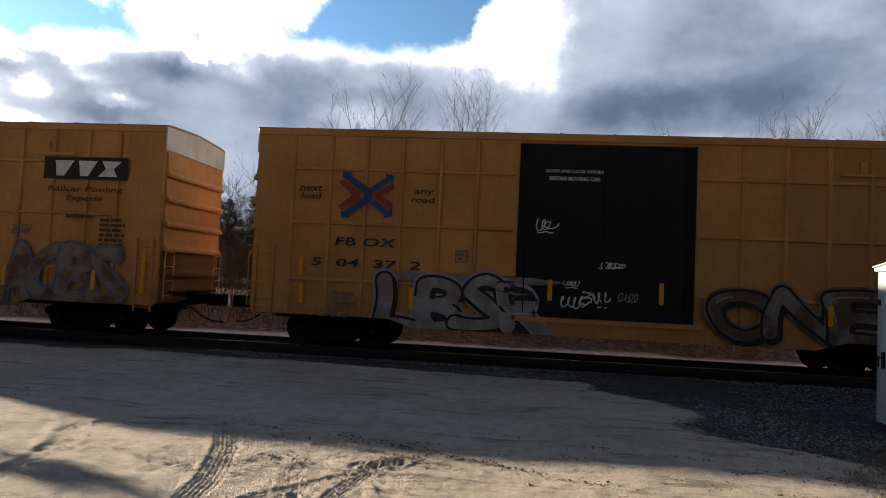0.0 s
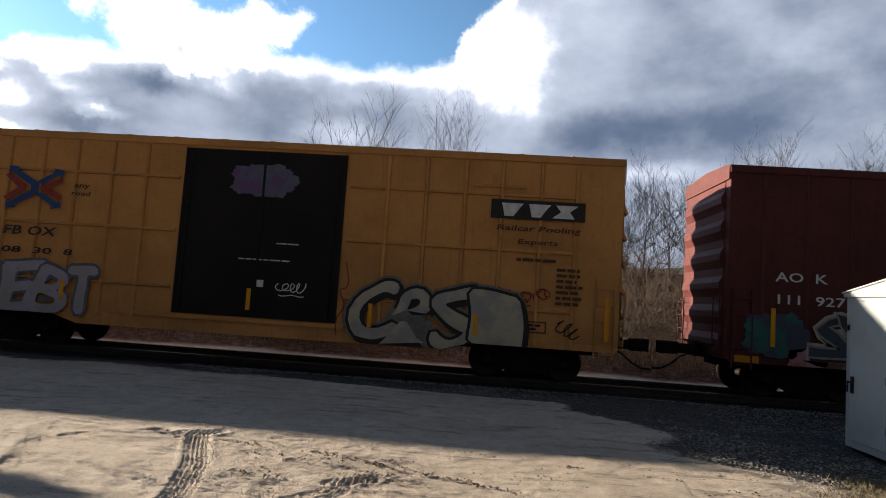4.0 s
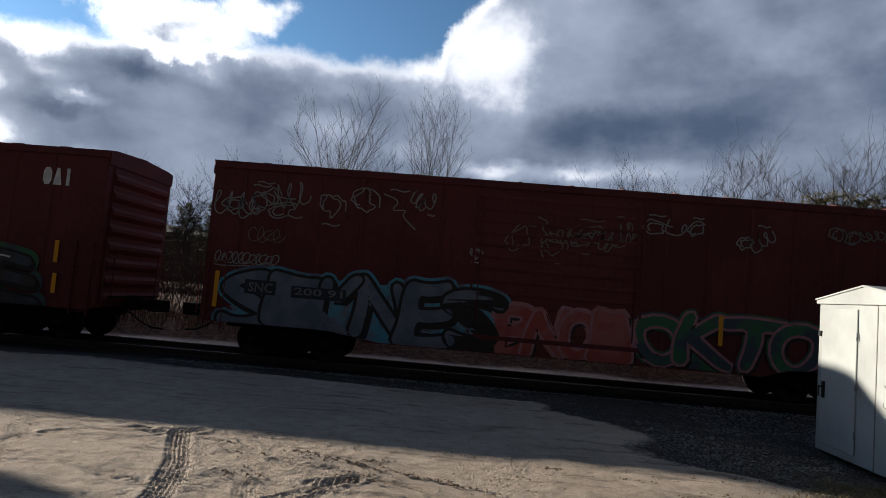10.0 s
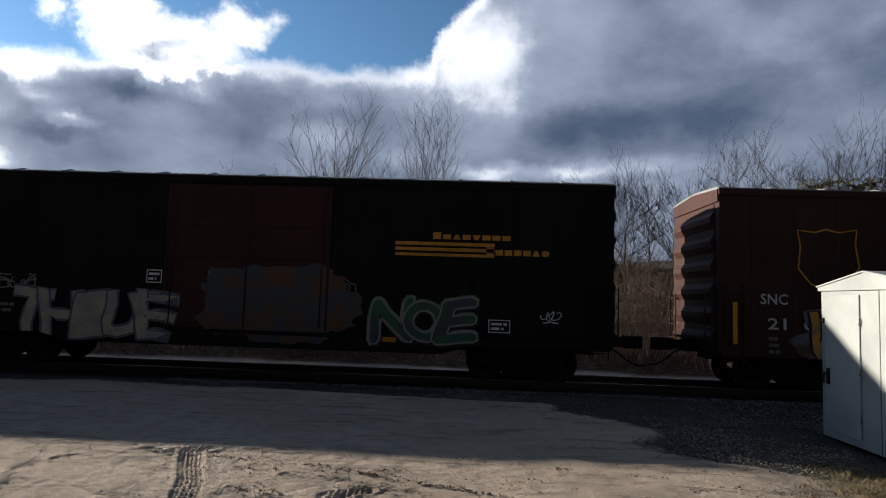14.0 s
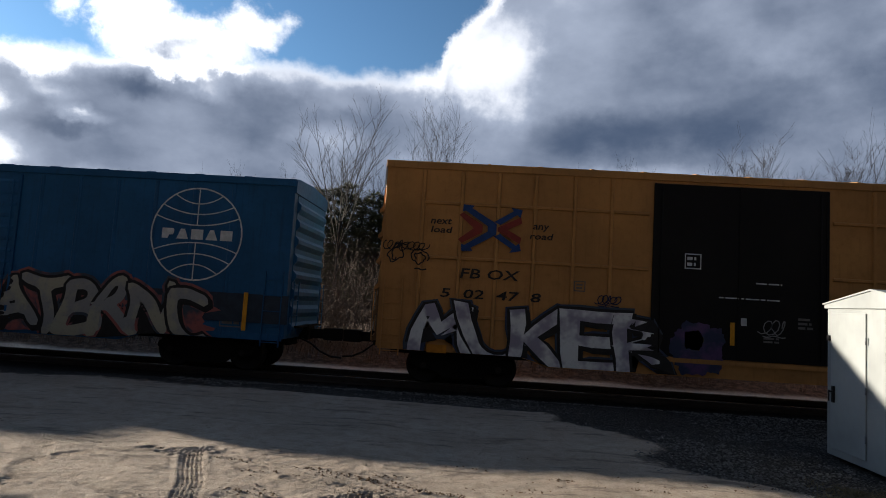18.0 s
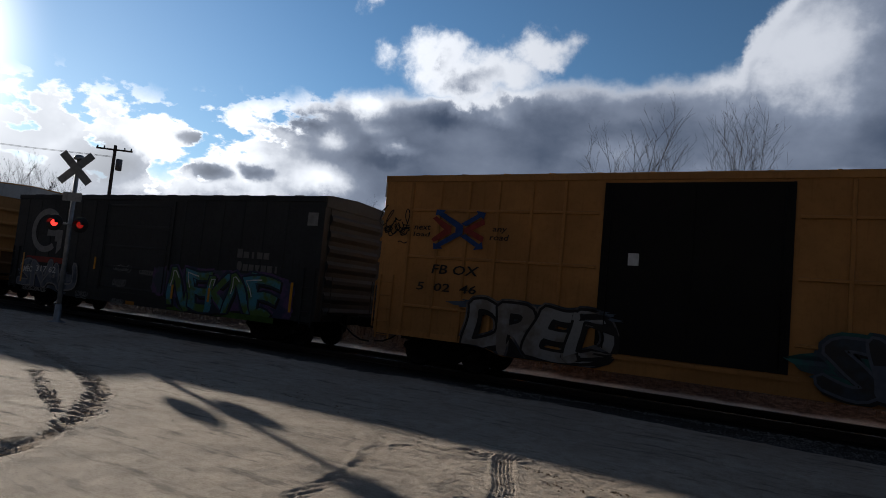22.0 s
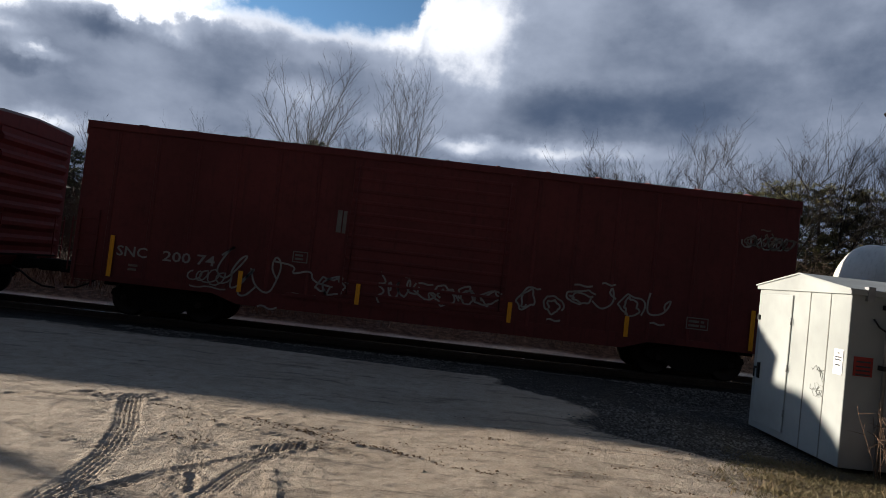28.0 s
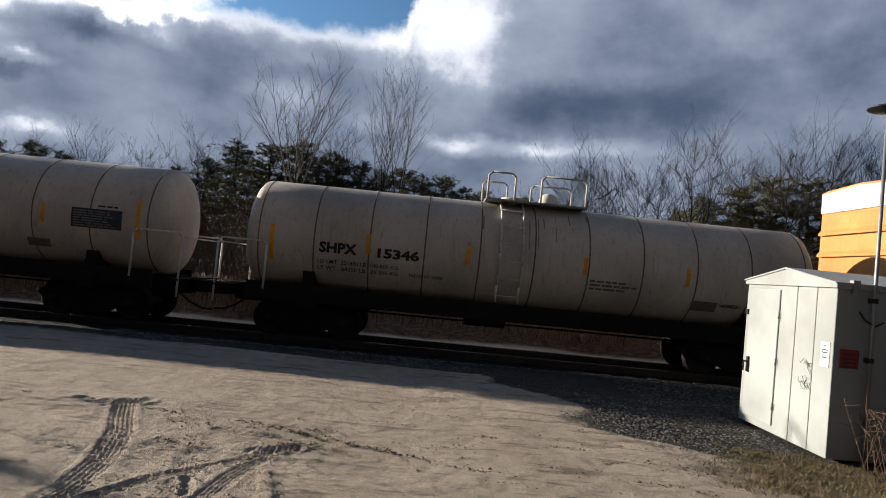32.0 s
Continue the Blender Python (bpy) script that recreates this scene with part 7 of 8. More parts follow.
# ---- marks, lettering and graffiti on each car ----
def dress_b(s):
    word(s, "next", -7.20, 3.58, 0.52, 0.14, "black", 0.2)
    word(s, "load", -7.16, 3.40, 0.46, 0.14, "black", 0.2)
    word(s, "any", -4.50, 3.54, 0.44, 0.15, "black", 0.2)
    word(s, "road", -4.55, 3.39, 0.53, 0.14, "black", 0.2)
    arrow_logo(s, -6.26, 3.00, 1.30, 1.04)
    word(s, "FB OX", -6.29, 2.33, 1.41, 0.20, "black", 0.2)
    word(s, "5  04  37  2", -6.84, 1.84, 2.57, 0.19, "black", 0.2)
    bar(s, -7.07, 1.60, 2.05)
    bar(s, -7.03, 0.95, 1.42)
    bar(s, -4.43, 0.94, 1.41)
    bar(s, -1.31, 1.29, 1.76)
    bar(s, 1.12, 1.31, 1.79)
    bar(s, 4.63, 1.03, 1.47)
    bar(s, 7.23, 1.64, 2.09)
    bar(s, 7.24, 1.01, 1.44)
    graffiti(s, "LBSR", -5.13, 0.55, 3.69, 1.06, ("silver", "dim"), "black", "lilac", 1, rounds=2, glow=0.11)
    graffiti(s, "ONEA", 2.21, 0.70, 5.00, 1.04, ("dim", "brown"), "black", ("dim", "brown"), 2, rounds=2, glow=0.10, shine="silver")
    word(s, "CLOSE AND LOCK DOORS", -1.50, 4.19, 1.29, 0.07, "white")
    word(s, "BEFORE MOVING CAR", -1.41, 4.01, 1.13, 0.09, "white")
    tag(s, -1.03, 1.06, 1.02, 0.53, "white", 3)
    tag(s, -0.98, 1.61, 0.30, 0.17, "white", 7)
    tag(s, -0.21, 2.04, 0.53, 0.17, "white", 5)
    tag(s, 0.19, 1.31, 0.45, 0.24, "silver", 6)
    tag(s, -1.64, 2.84, 0.37, 0.30, "white", 8)
    slab(s, 6.14, 3.68, 2.02, 0.40, "black", d=0.004)
    emblem(s, 6.32, 3.72, 1.68, 0.27, "white", "vvx", .25)
    bars(s, 6.77, 2.99, 1.30, 0.52, "brown", 3, 26)
    frame_mark(s, 5.00, 1.05, 0.55, 0.35)
    tag(s, -6.54, 0.63, 0.82, 0.31, "dim", 11)
    frame_mark(s, -3.47, 2.05, 0.29, 0.28, "dim")
    bars(s, -6.28, 0.95, 0.59, 0.33, "dim", 3, 30)
    splash(s, -5.28, 1.58, 4.05, 0.22, ("dim", "grey"), 4)


def dress_a(s):
    slab(s, 5.22, 3.68, 2.19, 0.55, "black", d=0.004)
    emblem(s, 5.41, 3.76, 1.85, 0.38, "white", "vvx", .25)
    word(s, "Railcar Pooling", 5.35, 3.34, 1.94, 0.17, "brown", 0.2)
    word(s, "Experts", 5.85, 3.11, 0.93, 0.18, "brown", 0.2)
    bars(s, 5.88, 2.70, 0.93, 0.17, "brown", 1, 4)
    bars(s, 6.78, 2.04, 0.67, 0.73, "brown", 6, 5)
    graffiti(s, "ACBS", 4.37, 0.74, 3.07, 1.25, ("dim", "brown"), "slate", None, 3, rounds=2)
    bar(s, 6.73, 1.01, 1.49)
    bar(s, 7.99, 1.00, 1.93)
    bar(s, 4.39, 1.01, 1.49)
    tag(s, 4.48, 2.33, 0.52, 0.22, "dim", 12)


def dress_c(s):
    ring_logo(s, -7.05, 2.02, 2.31, 1.70, "slate")
    slab(s, -7.30, 0.49, 2.78, 3.27, "dusk", d=0.004)
    word(s, "MEC", -7.19, 1.21, 0.55, 0.21, "white", d=0.047)
    word(s, "200", -6.05, 1.25, 0.53, 0.19, "white", d=0.047)
    bars(s, -7.08, 0.87, 0.32, 0.25, "white", 2, 4)
    bars(s, -6.03, 0.86, 0.25, 0.28, "white", 3, 5)
    emblem(s, 4.74, 2.64, 1.61, 0.31, "white", "Nninn")
    emblem(s, 4.80, 2.12, 1.97, 0.32, "white", "Cnnvnni")
    slab(s, -7.13, 1.66, 2.39, 0.07, "red")
    slab(s, 5.66, 1.70, 1.68, 0.26, "brown")
    slab(s, 7.62, 3.91, 0.35, 0.17, "white")
    graffiti(s, "TDCE", -5.23, 0.60, 3.58, 1.10, ("sky", "teal"), "night", ("teal", "navy"), 2, shine="white", wild=1.3)
    graffiti(s, "CYZWR", 1.82, 0.78, 4.91, 0.88, ("white", "silver"), "black", ("slate", "lilac"), 5, slant=0.15, glow=0.14, wild=1.3)
    splash(s, -1.21, 0.91, 3.00, 1.00, ("night", "slate"), 6)
    splash(s, -0.35, 0.93, 1.69, 0.22, ("rose", "slate"), 8)
    splash(s, 0.51, 1.51, 0.89, 0.82, ("rose", "night"), 9)
    tag(s, -1.41, 0.51, 3.17, 0.20, "silver", 9)
    tag(s, -1.20, 1.50, 1.07, 0.29, "silver", 4)
    bar(s, -7.23, 1.45, 1.92)
    bar(s, -7.20, 0.74, 1.22)
    bar(s, -4.30, 0.78, 1.24)
    bar(s, -1.64, 0.80, 1.27)
    bar(s, 2.02, 0.86, 1.33)
    bar(s, 4.47, 0.93, 1.39)
    bar(s, 7.34, 0.89, 1.84)
    bars(s, 6.94, 1.20, 0.34, 0.34, "white", 4, 26)
    bars(s, -0.23, 2.26, 0.57, 0.05, "white", 1, 27)


def dress_d(s):
    arrow_logo(s, -6.50, 3.16, 1.48, 0.99)
    word(s, "next", -7.15, 3.67, 0.44, 0.10, "black", 0.2)
    word(s, "load", -7.14, 3.49, 0.44, 0.12, "black", 0.2)
    word(s, "any", -4.75, 3.68, 0.39, 0.12, "black", 0.2)
    word(s, "road", -4.79, 3.53, 0.46, 0.11, "black", 0.2)
    word(s, "FB OX", -6.39, 2.51, 1.30, 0.22, "black", 0.2)
    word(s, "5  08  30  8", -6.91, 2.08, 2.30, 0.15, "black", 0.2)
    tag(s, -8.20, 3.07, 0.74, 0.89, "red", 4)
    bar(s, -7.78, 1.00, 1.93)
    bar(s, -4.74, 1.04, 1.51)
    graffiti(s, "DEBT", -6.89, 0.70, 3.00, 1.08, ("silver", "lilac"), "slate", None, 4)
    slab(s, 5.26, 3.57, 2.13, 0.44, "black", d=0.004)
    emblem(s, 5.42, 3.63, 1.85, 0.30, "white", "vvx", .25)
    word(s, "Railcar Pooling", 5.41, 3.26, 1.88, 0.17, "brown", 0.2)
    word(s, "Experts", 5.90, 2.97, 0.90, 0.15, "brown", 0.2)
    bars(s, 5.90, 2.59, 0.93, 0.13, "brown", 1, 15)
    bars(s, 6.82, 1.65, 0.64, 0.88, "brown", 7, 16)
    graffiti(s, "CRSI", 2.25, 0.62, 3.73, 1.18, ("cream", "silver"), "black", "grey", 6, glow=0.10, wild=1.3)
    tag(s, 5.98, 1.61, 0.71, 0.48, "red", 4)
    tag(s, 5.31, 1.62, 0.58, 0.43, "black", 3)
    tag(s, 6.89, 0.89, 0.42, 0.47, "black", 5)
    tag(s, 1.71, 0.67, 0.48, 1.58, "red", 6)
    bar(s, 2.65, 0.89, 1.43)
    bar(s, 5.06, 0.88, 1.36)
    bar(s, 7.97, 0.94, 1.88)
    bar(s, -0.23, 1.09, 1.59)
    bars(s, -0.56, 2.25, 1.33, 0.05, "white", 1, 26)
    bars(s, 0.32, 2.65, 0.59, 0.05, "white", 1, 27)
    slab(s, -0.11, 1.64, 0.20, 0.16, "white")
    tag(s, 0.47, 1.50, 0.60, 0.34, "white", 7)
    splash(s, -0.90, 3.76, 1.57, 0.76, ("haze", "purple"), 4)
    frame_mark(s, 6.16, 1.02, 0.48, 0.26, "black")


def dress_e(s):
    word(s, "AO  K", -7.25, 2.52, 1.12, 0.21, "white")
    word(s, "111  927", -7.19, 2.03, 1.44, 0.21, "white")
    frame_mark(s, -5.29, 2.27, 0.33, 0.27)
    word(s, "CLOSE AND LOCK", 0.48, 3.31, 1.04, 0.04, "white")
    word(s, "BOTH DOORS BEFORE", 0.36, 3.17, 1.29, 0.05, "white")
    word(s, "MOVING CAR", 0.63, 3.04, 0.75, 0.06, "white")
    bars(s, -1.75, 2.96, 0.34, 0.17, "white", 2, 6)
    splash(s, -6.35, 0.60, 4.46, 0.47, ("cream", "brown"), 5)
    splash(s, -7.92, 0.86, 1.38, 0.96, ("night", "teal"), 7)
    graffiti(s, "SHAES", -6.36, 0.90, 3.75, 0.84, ("night", "black"), "silver", ("cream", "brown"), 3, rounds=0, wild=1.5)
    tag(s, -2.91, 0.74, 1.01, 1.16, "silver", 4)
    splash(s, -6.96, 0.63, 0.85, 0.46, ("rose", "pink"), 8)
    bar(s, -7.29, 1.08, 1.93)
    bar(s, -4.84, 1.00, 1.49)
    bar(s, -2.98, 1.02, 1.50)
    bar(s, -1.62, 1.30, 1.79)
    bar(s, 1.64, 1.31, 1.78)
    bar(s, 4.07, 1.00, 1.48)
    bar(s, 7.38, 1.06, 2.01)
    tag(s, 2.26, 0.94, 0.51, 0.51, "white", 6)
    frame_mark(s, 6.73, 1.15, 0.50, 0.34)
    bars(s, 5.82, 1.83, 0.60, 0.59, "grey", 5, 21)
    bars(s, 6.73, 1.99, 0.63, 0.44, "grey", 4, 22)
    bars(s, 5.97, 1.05, 0.29, 0.07, "white", 1, 23)
    slab(s, -8.08, 0.70, 0.52, 0.15, "orange")
    slab(s, 7.82, 0.79, 0.49, 0.14, "orange")
    slab(s, -0.21, 1.66, 0.18, 0.16, "white")
    bars(s, -0.49, 2.03, 0.69, 0.12, "white", 2, 27)
    slab(s, -2.65, 2.83, 0.10, 0.12, "white")
    slab(s, -2.40, 2.84, 0.10, 0.10, "white")
    tag(s, -1.07, 1.29, 0.67, 0.40, "purple", 3)


def dress_f(s):
    splash(s, -7.95, 0.65, 1.76, 1.12, ("teal", "night"), 5)
    splash(s, -5.70, 1.71, 1.85, 0.51, ("night", "teal"), 8)
    splash(s, -2.10, 0.61, 1.96, 1.12, ("teal", "night"), 9)
    splash(s, 0.32, 0.50, 2.51, 0.79, ("teal", "night"), 6)
    splash(s, 2.36, 0.70, 4.56, 0.97, ("night", "teal"), 7)
    graffiti(s, "HAET", -6.82, 0.72, 5.16, 1.06, ("pink", "rose"), "black", ("teal", "night"), 3, rounds=0, glow=0.16, shine="lilac")
    graffiti(s, "CNOZE", 1.57, 0.82, 5.10, 1.06, ("brown", "night"), "lime", ("sky", "teal"), 5, glow=0.16, wild=1.6)
    word(s, "SNC", -7.16, 1.48, 0.61, 0.19, "grey", d=0.047)
    word(s, "33 55", -6.13, 1.51, 0.96, 0.18, "grey", d=0.047)
    emblem(s, 6.59, 3.61, 0.76, 0.40, "white", "cai")
    bar(s, -7.13, 1.72, 2.20)
    bar(s, -7.11, 0.96, 1.43)
    bar(s, -4.65, 0.99, 1.47)
    bar(s, -1.88, 1.01, 1.41)
    bar(s, 2.00, 1.04, 1.51)
    bar(s, 4.76, 1.01, 1.48)
    bar(s, 7.24, 1.73, 2.20)
    bar(s, 7.25, 0.97, 1.44)
    tag(s, -2.06, 2.34, 0.29, 0.25, "grey", 3)
    bars(s, -0.33, 2.21, 0.89, 0.05, "grey", 1, 19)


def dress_g(s):
    word(s, "SNC", -7.26, 1.42, 0.66, 0.22, "silver")
    word(s, "321 42", -6.16, 1.42, 1.22, 0.23, "silver")
    word(s, "LD LMT", -7.20, 1.19, 0.42, 0.09, "grey")
    word(s, "LT WT", -7.20, 1.02, 0.36, 0.09, "grey")
    bars(s, -6.21, 1.01, 0.36, 0.25, "dim", 2, 3)
    bar(s, -7.30, 1.68, 2.15)
    bar(s, -7.30, 0.94, 1.42)
    bar(s, -4.39, 0.94, 1.43)
    bar(s, -1.70, 0.92, 1.10)
    bar(s, 7.33, 1.74, 2.26)
    bar(s, 7.36, 1.02, 1.49)
    slab(s, -2.37, 2.78, 0.23, 0.24, "white")
    tag(s, -2.40, 2.06, 0.19, 0.60, "grey", 5)
    splash(s, -4.19, 1.17, 2.83, 0.62, ("blue", "navy"), 4)
    graffiti(s, "SNAKE", 1.51, 0.67, 5.28, 1.14, ("black", "night"), "black", ("green", "night"), 7, rounds=2, glow=0.16, shine="white", wild=1.4)
    tag(s, 2.26, 1.89, 1.83, 0.11, "silver", 6)
    emblem(s, 6.76, 3.57, 0.76, 0.41, "white", "cai")
    word(s, "HALT.", -7.22, 0.64, 0.76, 0.27, "dim")
    tag(s, 0.35, 0.51, 0.56, 0.20, "silver", 3)
    bars(s, -0.13, 2.34, 0.90, 0.04, "dim", 1, 19)


def dress_h(s):
    tag(s, -8.22, 2.94, 2.12, 1.26, "silver", 3)
    tag(s, -8.11, 3.05, 1.73, 0.82, "silver", 9)
    tag(s, -5.94, 3.10, 2.31, 1.13, "silver", 4)
    tag(s, -3.66, 3.56, 0.59, 0.56, "silver", 5)
    tag(s, -8.14, 2.03, 1.49, 0.33, "silver", 6)
    tag(s, -1.50, 2.66, 3.09, 1.12, "dim", 7)
    tag(s, -0.83, 2.97, 2.27, 0.72, "grey", 17)
    tag(s, 1.69, 3.30, 1.41, 0.85, "silver", 8)
    tag(s, 3.77, 3.10, 0.74, 0.72, "silver", 9)
    tag(s, 5.80, 3.47, 2.22, 0.64, "grey", 10)
    tag(s, -7.35, 2.57, 0.75, 0.41, "dim", 14)
    splash(s, -7.88, 0.51, 6.26, 1.36, ("slate", "sky"), 4)
    graffiti(s, "SIK", -7.78, 0.70, 3.23, 1.17, ("haze", "slate"), "black", ("sky", "haze"), 5, rounds=2, glow=0.11)
    graffiti(s, "NES", -4.66, 0.60, 3.13, 1.28, ("slate", "haze"), "black", ("sky", "haze"), 4, rounds=2, glow=0.11)
    graffiti(s, "BNOI", -1.41, 0.56, 2.83, 1.00, ("rose", "red"), "pink", ("pink", "rose"), 3, glow=0.10)
    graffiti(s, "OKTO", 1.66, 0.63, 4.04, 1.07, ("green", "night"), "pink", ("green", "night"), 2, glow=0.10)
    slab(s, -7.35, 1.39, 0.73, 0.33, "dusk", d=0.045)
    slab(s, -6.26, 1.38, 1.28, 0.27, "dusk", d=0.045)
    word(s, "SNC", -7.26, 1.44, 0.56, 0.22, "grey", d=0.047)
    word(s, "200 91", -6.19, 1.45, 1.13, 0.17, "grey", d=0.047)
    frame_mark(s, 5.88, 1.08, 0.51, 0.31, "white")
    bars(s, 5.86, 1.69, 0.58, 0.36, "dim", 4, 21)
    bar(s, -8.02, 1.03, 1.86)
    bar(s, 8.03, 0.95, 1.90)
    bar(s, 3.50, 1.11, 1.77)
    tag(s, -2.29, 2.52, 0.37, 0.50, "silver", 4)


def dress_i(s):
    tag(s, -7.53, 2.42, 0.93, 0.37, "white", 3)
    splash(s, -8.27, 1.30, 12.89, 0.62, ("red", "rose"), 5, rough=0.3)
    graffiti(s, "GBRDSE", -8.14, 0.78, 4.17, 1.16, ("night", "haze"), "silver", ("purple", "rose"), 3, glow=0.12)
    graffiti(s, "CRAFY", -3.84, 0.70, 4.01, 1.25, ("navy", "night"), "silver", ("purple", "rose"), 4, glow=0.12, wild=1.3)
    graffiti(s, "PHTKS", 0.32, 0.62, 4.25, 1.25, ("night", "black"), "silver", ("purple", "rose"), 6, glow=0.10)
    splash(s, 4.62, 0.68, 3.86, 1.51, ("black", "night"), 6)
    graffiti(s, "GHOT", 4.83, 0.83, 3.57, 1.22, ("night", "navy"), "dusk", "night", 5)
    word(s, "SNC 200 62", -7.27, 1.45, 2.20, 0.18, "dim", d=0.047)
    bar(s, -7.93, 1.01, 1.50)
    bar(s, -4.41, 0.93, 1.35)
    bar(s, -1.70, 0.91, 1.37)
    bar(s, 1.81, 0.95, 1.41)
    bar(s, 4.51, 1.20, 1.42)
    bar(s, 8.05, 0.96, 1.42)


def dress_j(s):
    tag(s, -7.44, 3.13, 0.81, 0.45, "white", 3)
    tag(s, -7.38, 2.46, 0.83, 0.71, "white", 6)
    word(s, "SLR", -7.10, 2.03, 0.66, 0.32, "white")
    word(s, "106", -6.99, 1.64, 0.55, 0.31, "white")
    bars(s, -6.93, 1.13, 0.45, 0.23, "grey", 2, 4)
    tag(s, -6.15, 1.54, 1.01, 0.64, "silver", 8)
    bars(s, -6.09, 1.11, 0.45, 0.27, "grey", 2, 6)
    graffiti(s, "THIUE", -5.64, 0.66, 3.76, 0.98, ("cream", "silver"), "slate", None, 4, rounds=0)
    frame_mark(s, -2.54, 1.92, 0.37, 0.31, "white")
    bars(s, -1.07, 0.74, 3.45, 1.60, "slate", 5, 9)
    splash(s, -1.24, 0.66, 3.68, 1.77, ("night", "brown"), 7)
    tag(s, 1.57, 1.53, 0.86, 0.94, "grey", 4)
    slab(s, 3.29, 2.99, 2.30, 0.08, "gold")
    slab(s, 3.30, 2.86, 2.29, 0.08, "gold")
    slab(s, 3.30, 2.74, 2.29, 0.07, "gold")
    emblem(s, 4.16, 3.14, 1.83, 0.16, "gold", "Nnanvnnn")
    emblem(s, 5.40, 2.80, 1.48, 0.18, "gold", "Nnnnnac")
    graffiti(s, "NOE", 2.91, 0.84, 2.25, 0.86, ("green", "night"), "silver", ("green", "silver"), 5, glow=0.09)
    frame_mark(s, 5.49, 1.03, 0.50, 0.30, "white")
    tag(s, 6.72, 1.32, 0.37, 0.26, "white", 9)
    bar(s, -8.31, 1.01, 1.98)
    slab(s, 2.88, 0.74, 0.51, 0.11, "orange")
    tag(s, -7.34, 0.87, 0.69, 0.15, "white", 4)
    slab(s, -7.23, 0.70, 0.28, 0.08, "red")


def dress_k(s):
    outline(s, [(-6.66, 3.59), (-6.27, 3.55), (-6.02, 3.63), (-5.70, 3.56), (-5.32, 3.63), (-5.35, 3.26), (-5.27, 2.75), (-5.60, 2.35), (-5.98, 2.21), (-6.37, 2.35), (-6.65, 2.70), (-6.60, 3.22)], "gold")
    word(s, "SNC", -7.47, 1.88, 0.60, 0.24, "white")
    word(s, "21  08  5", -7.31, 1.32, 1.80, 0.26, "white")
    bars(s, -7.30, 0.76, 0.33, 0.43, "grey", 3, 3)
    bars(s, -6.66, 0.79, 0.46, 0.42, "grey", 2, 4)
    splash(s, -6.61, 0.36, 4.90, 1.44, ("slate", "brown"), 5)
    graffiti(s, "WEEKS", -6.35, 0.60, 4.39, 1.05, ("gold", "grey"), "black", ("slate", "brown"), 4, rounds=0)
    slab(s, -5.84, 1.31, 0.36, 0.38, "slate")
    slab(s, -2.41, 2.89, 0.08, 0.24, "white")
    slab(s, -2.23, 2.90, 0.08, 0.24, "white")
    bar(s, -8.05, 0.97, 1.91)
    frame_mark(s, -4.08, 1.43, 0.31, 0.29)
    emblem(s, 1.77, 3.01, 5.49, 0.44, "gold", "Nnannnvnn", fill=0.6)
    emblem(s, 1.83, 2.39, 5.45, 0.45, "gold", "Nnnnnnn", fill=0.6)
    graffiti(s, "SYNE", 1.78, 0.62, 4.32, 1.25, ("silver", "grey"), "black", "dim", 3, glow=0.09)
    frame_mark(s, 5.40, 1.13, 0.39, 0.28)
    bars(s, 6.26, 1.05, 0.45, 0.64, "grey", 5, 16)
    bar(s, 8.11, 1.03, 1.99)
    bar(s, 4.54, 1.03, 1.53)
    tag(s, 7.58, 2.53, 0.72, 0.45, "grey", 5)
    tag(s, 7.09, 1.03, 0.36, 0.18, "white", 6)


def dress_l(s):
    slab(s, -8.31, 1.08, 16.75, 0.66, "night", d=0.023)
    emblem(s, -7.56, 2.82, 2.80, 0.62, "white", "pan")
    emblem(s, -4.58, 2.79, 2.36, 0.55, "white", "an")
    globe_logo(s, 5.02, 1.98, 2.18)
    emblem(s, 5.28, 2.94, 1.76, 0.24, "white", "panan")
    slab(s, -8.17, 3.54, 0.47, 0.24, "red")
    slab(s, -8.17, 3.65, 0.20, 0.13, "navy")
    word(s, "MEC", -7.46, 1.49, 0.77, 0.23, "white", d=0.047)
    word(s, "320 37", -6.34, 1.47, 1.28, 0.26, "white", d=0.047)
    word(s, "PETCO", -7.35, 1.76, 1.81, 0.30, "slate", d=0.047)
    splash(s, -5.55, 0.61, 3.93, 1.25, ("night", "slate"), 6)
    graffiti(s, "AIEC", -5.38, 0.66, 3.65, 1.14, ("slate", "green"), "black", ("rose", "slate"), 4, rounds=0, glow=0.11, wild=1.5)
    splash(s, 0.54, 0.59, 6.21, 1.09, ("night", "rose"), 6)
    graffiti(s, "ATBRNC", 1.45, 0.62, 4.99, 1.18, ("silver", "cream"), "black", ("rose", "night"), 5, glow=0.11, wild=1.4)
    slab(s, -1.16, 2.86, 0.20, 0.15, "white")
    frame_mark(s, 6.85, 0.95, 0.53, 0.34, "grey")
    bar(s, -7.44, 1.08, 2.21)
    bar(s, -1.84, 0.73, 1.45)
    bar(s, 7.44, 0.89, 1.77)
    bars(s, -0.62, 1.09, 1.07, 0.51, "slate", 3, 19)
    bars(s, 0.10, 0.94, 0.34, 0.12, "white", 1, 20)
    frame_mark(s, -2.38, 1.84, 0.31, 0.26, "slate")
    bars(s, -7.28, 1.06, 1.34, 0.15, "dim", 2, 22)


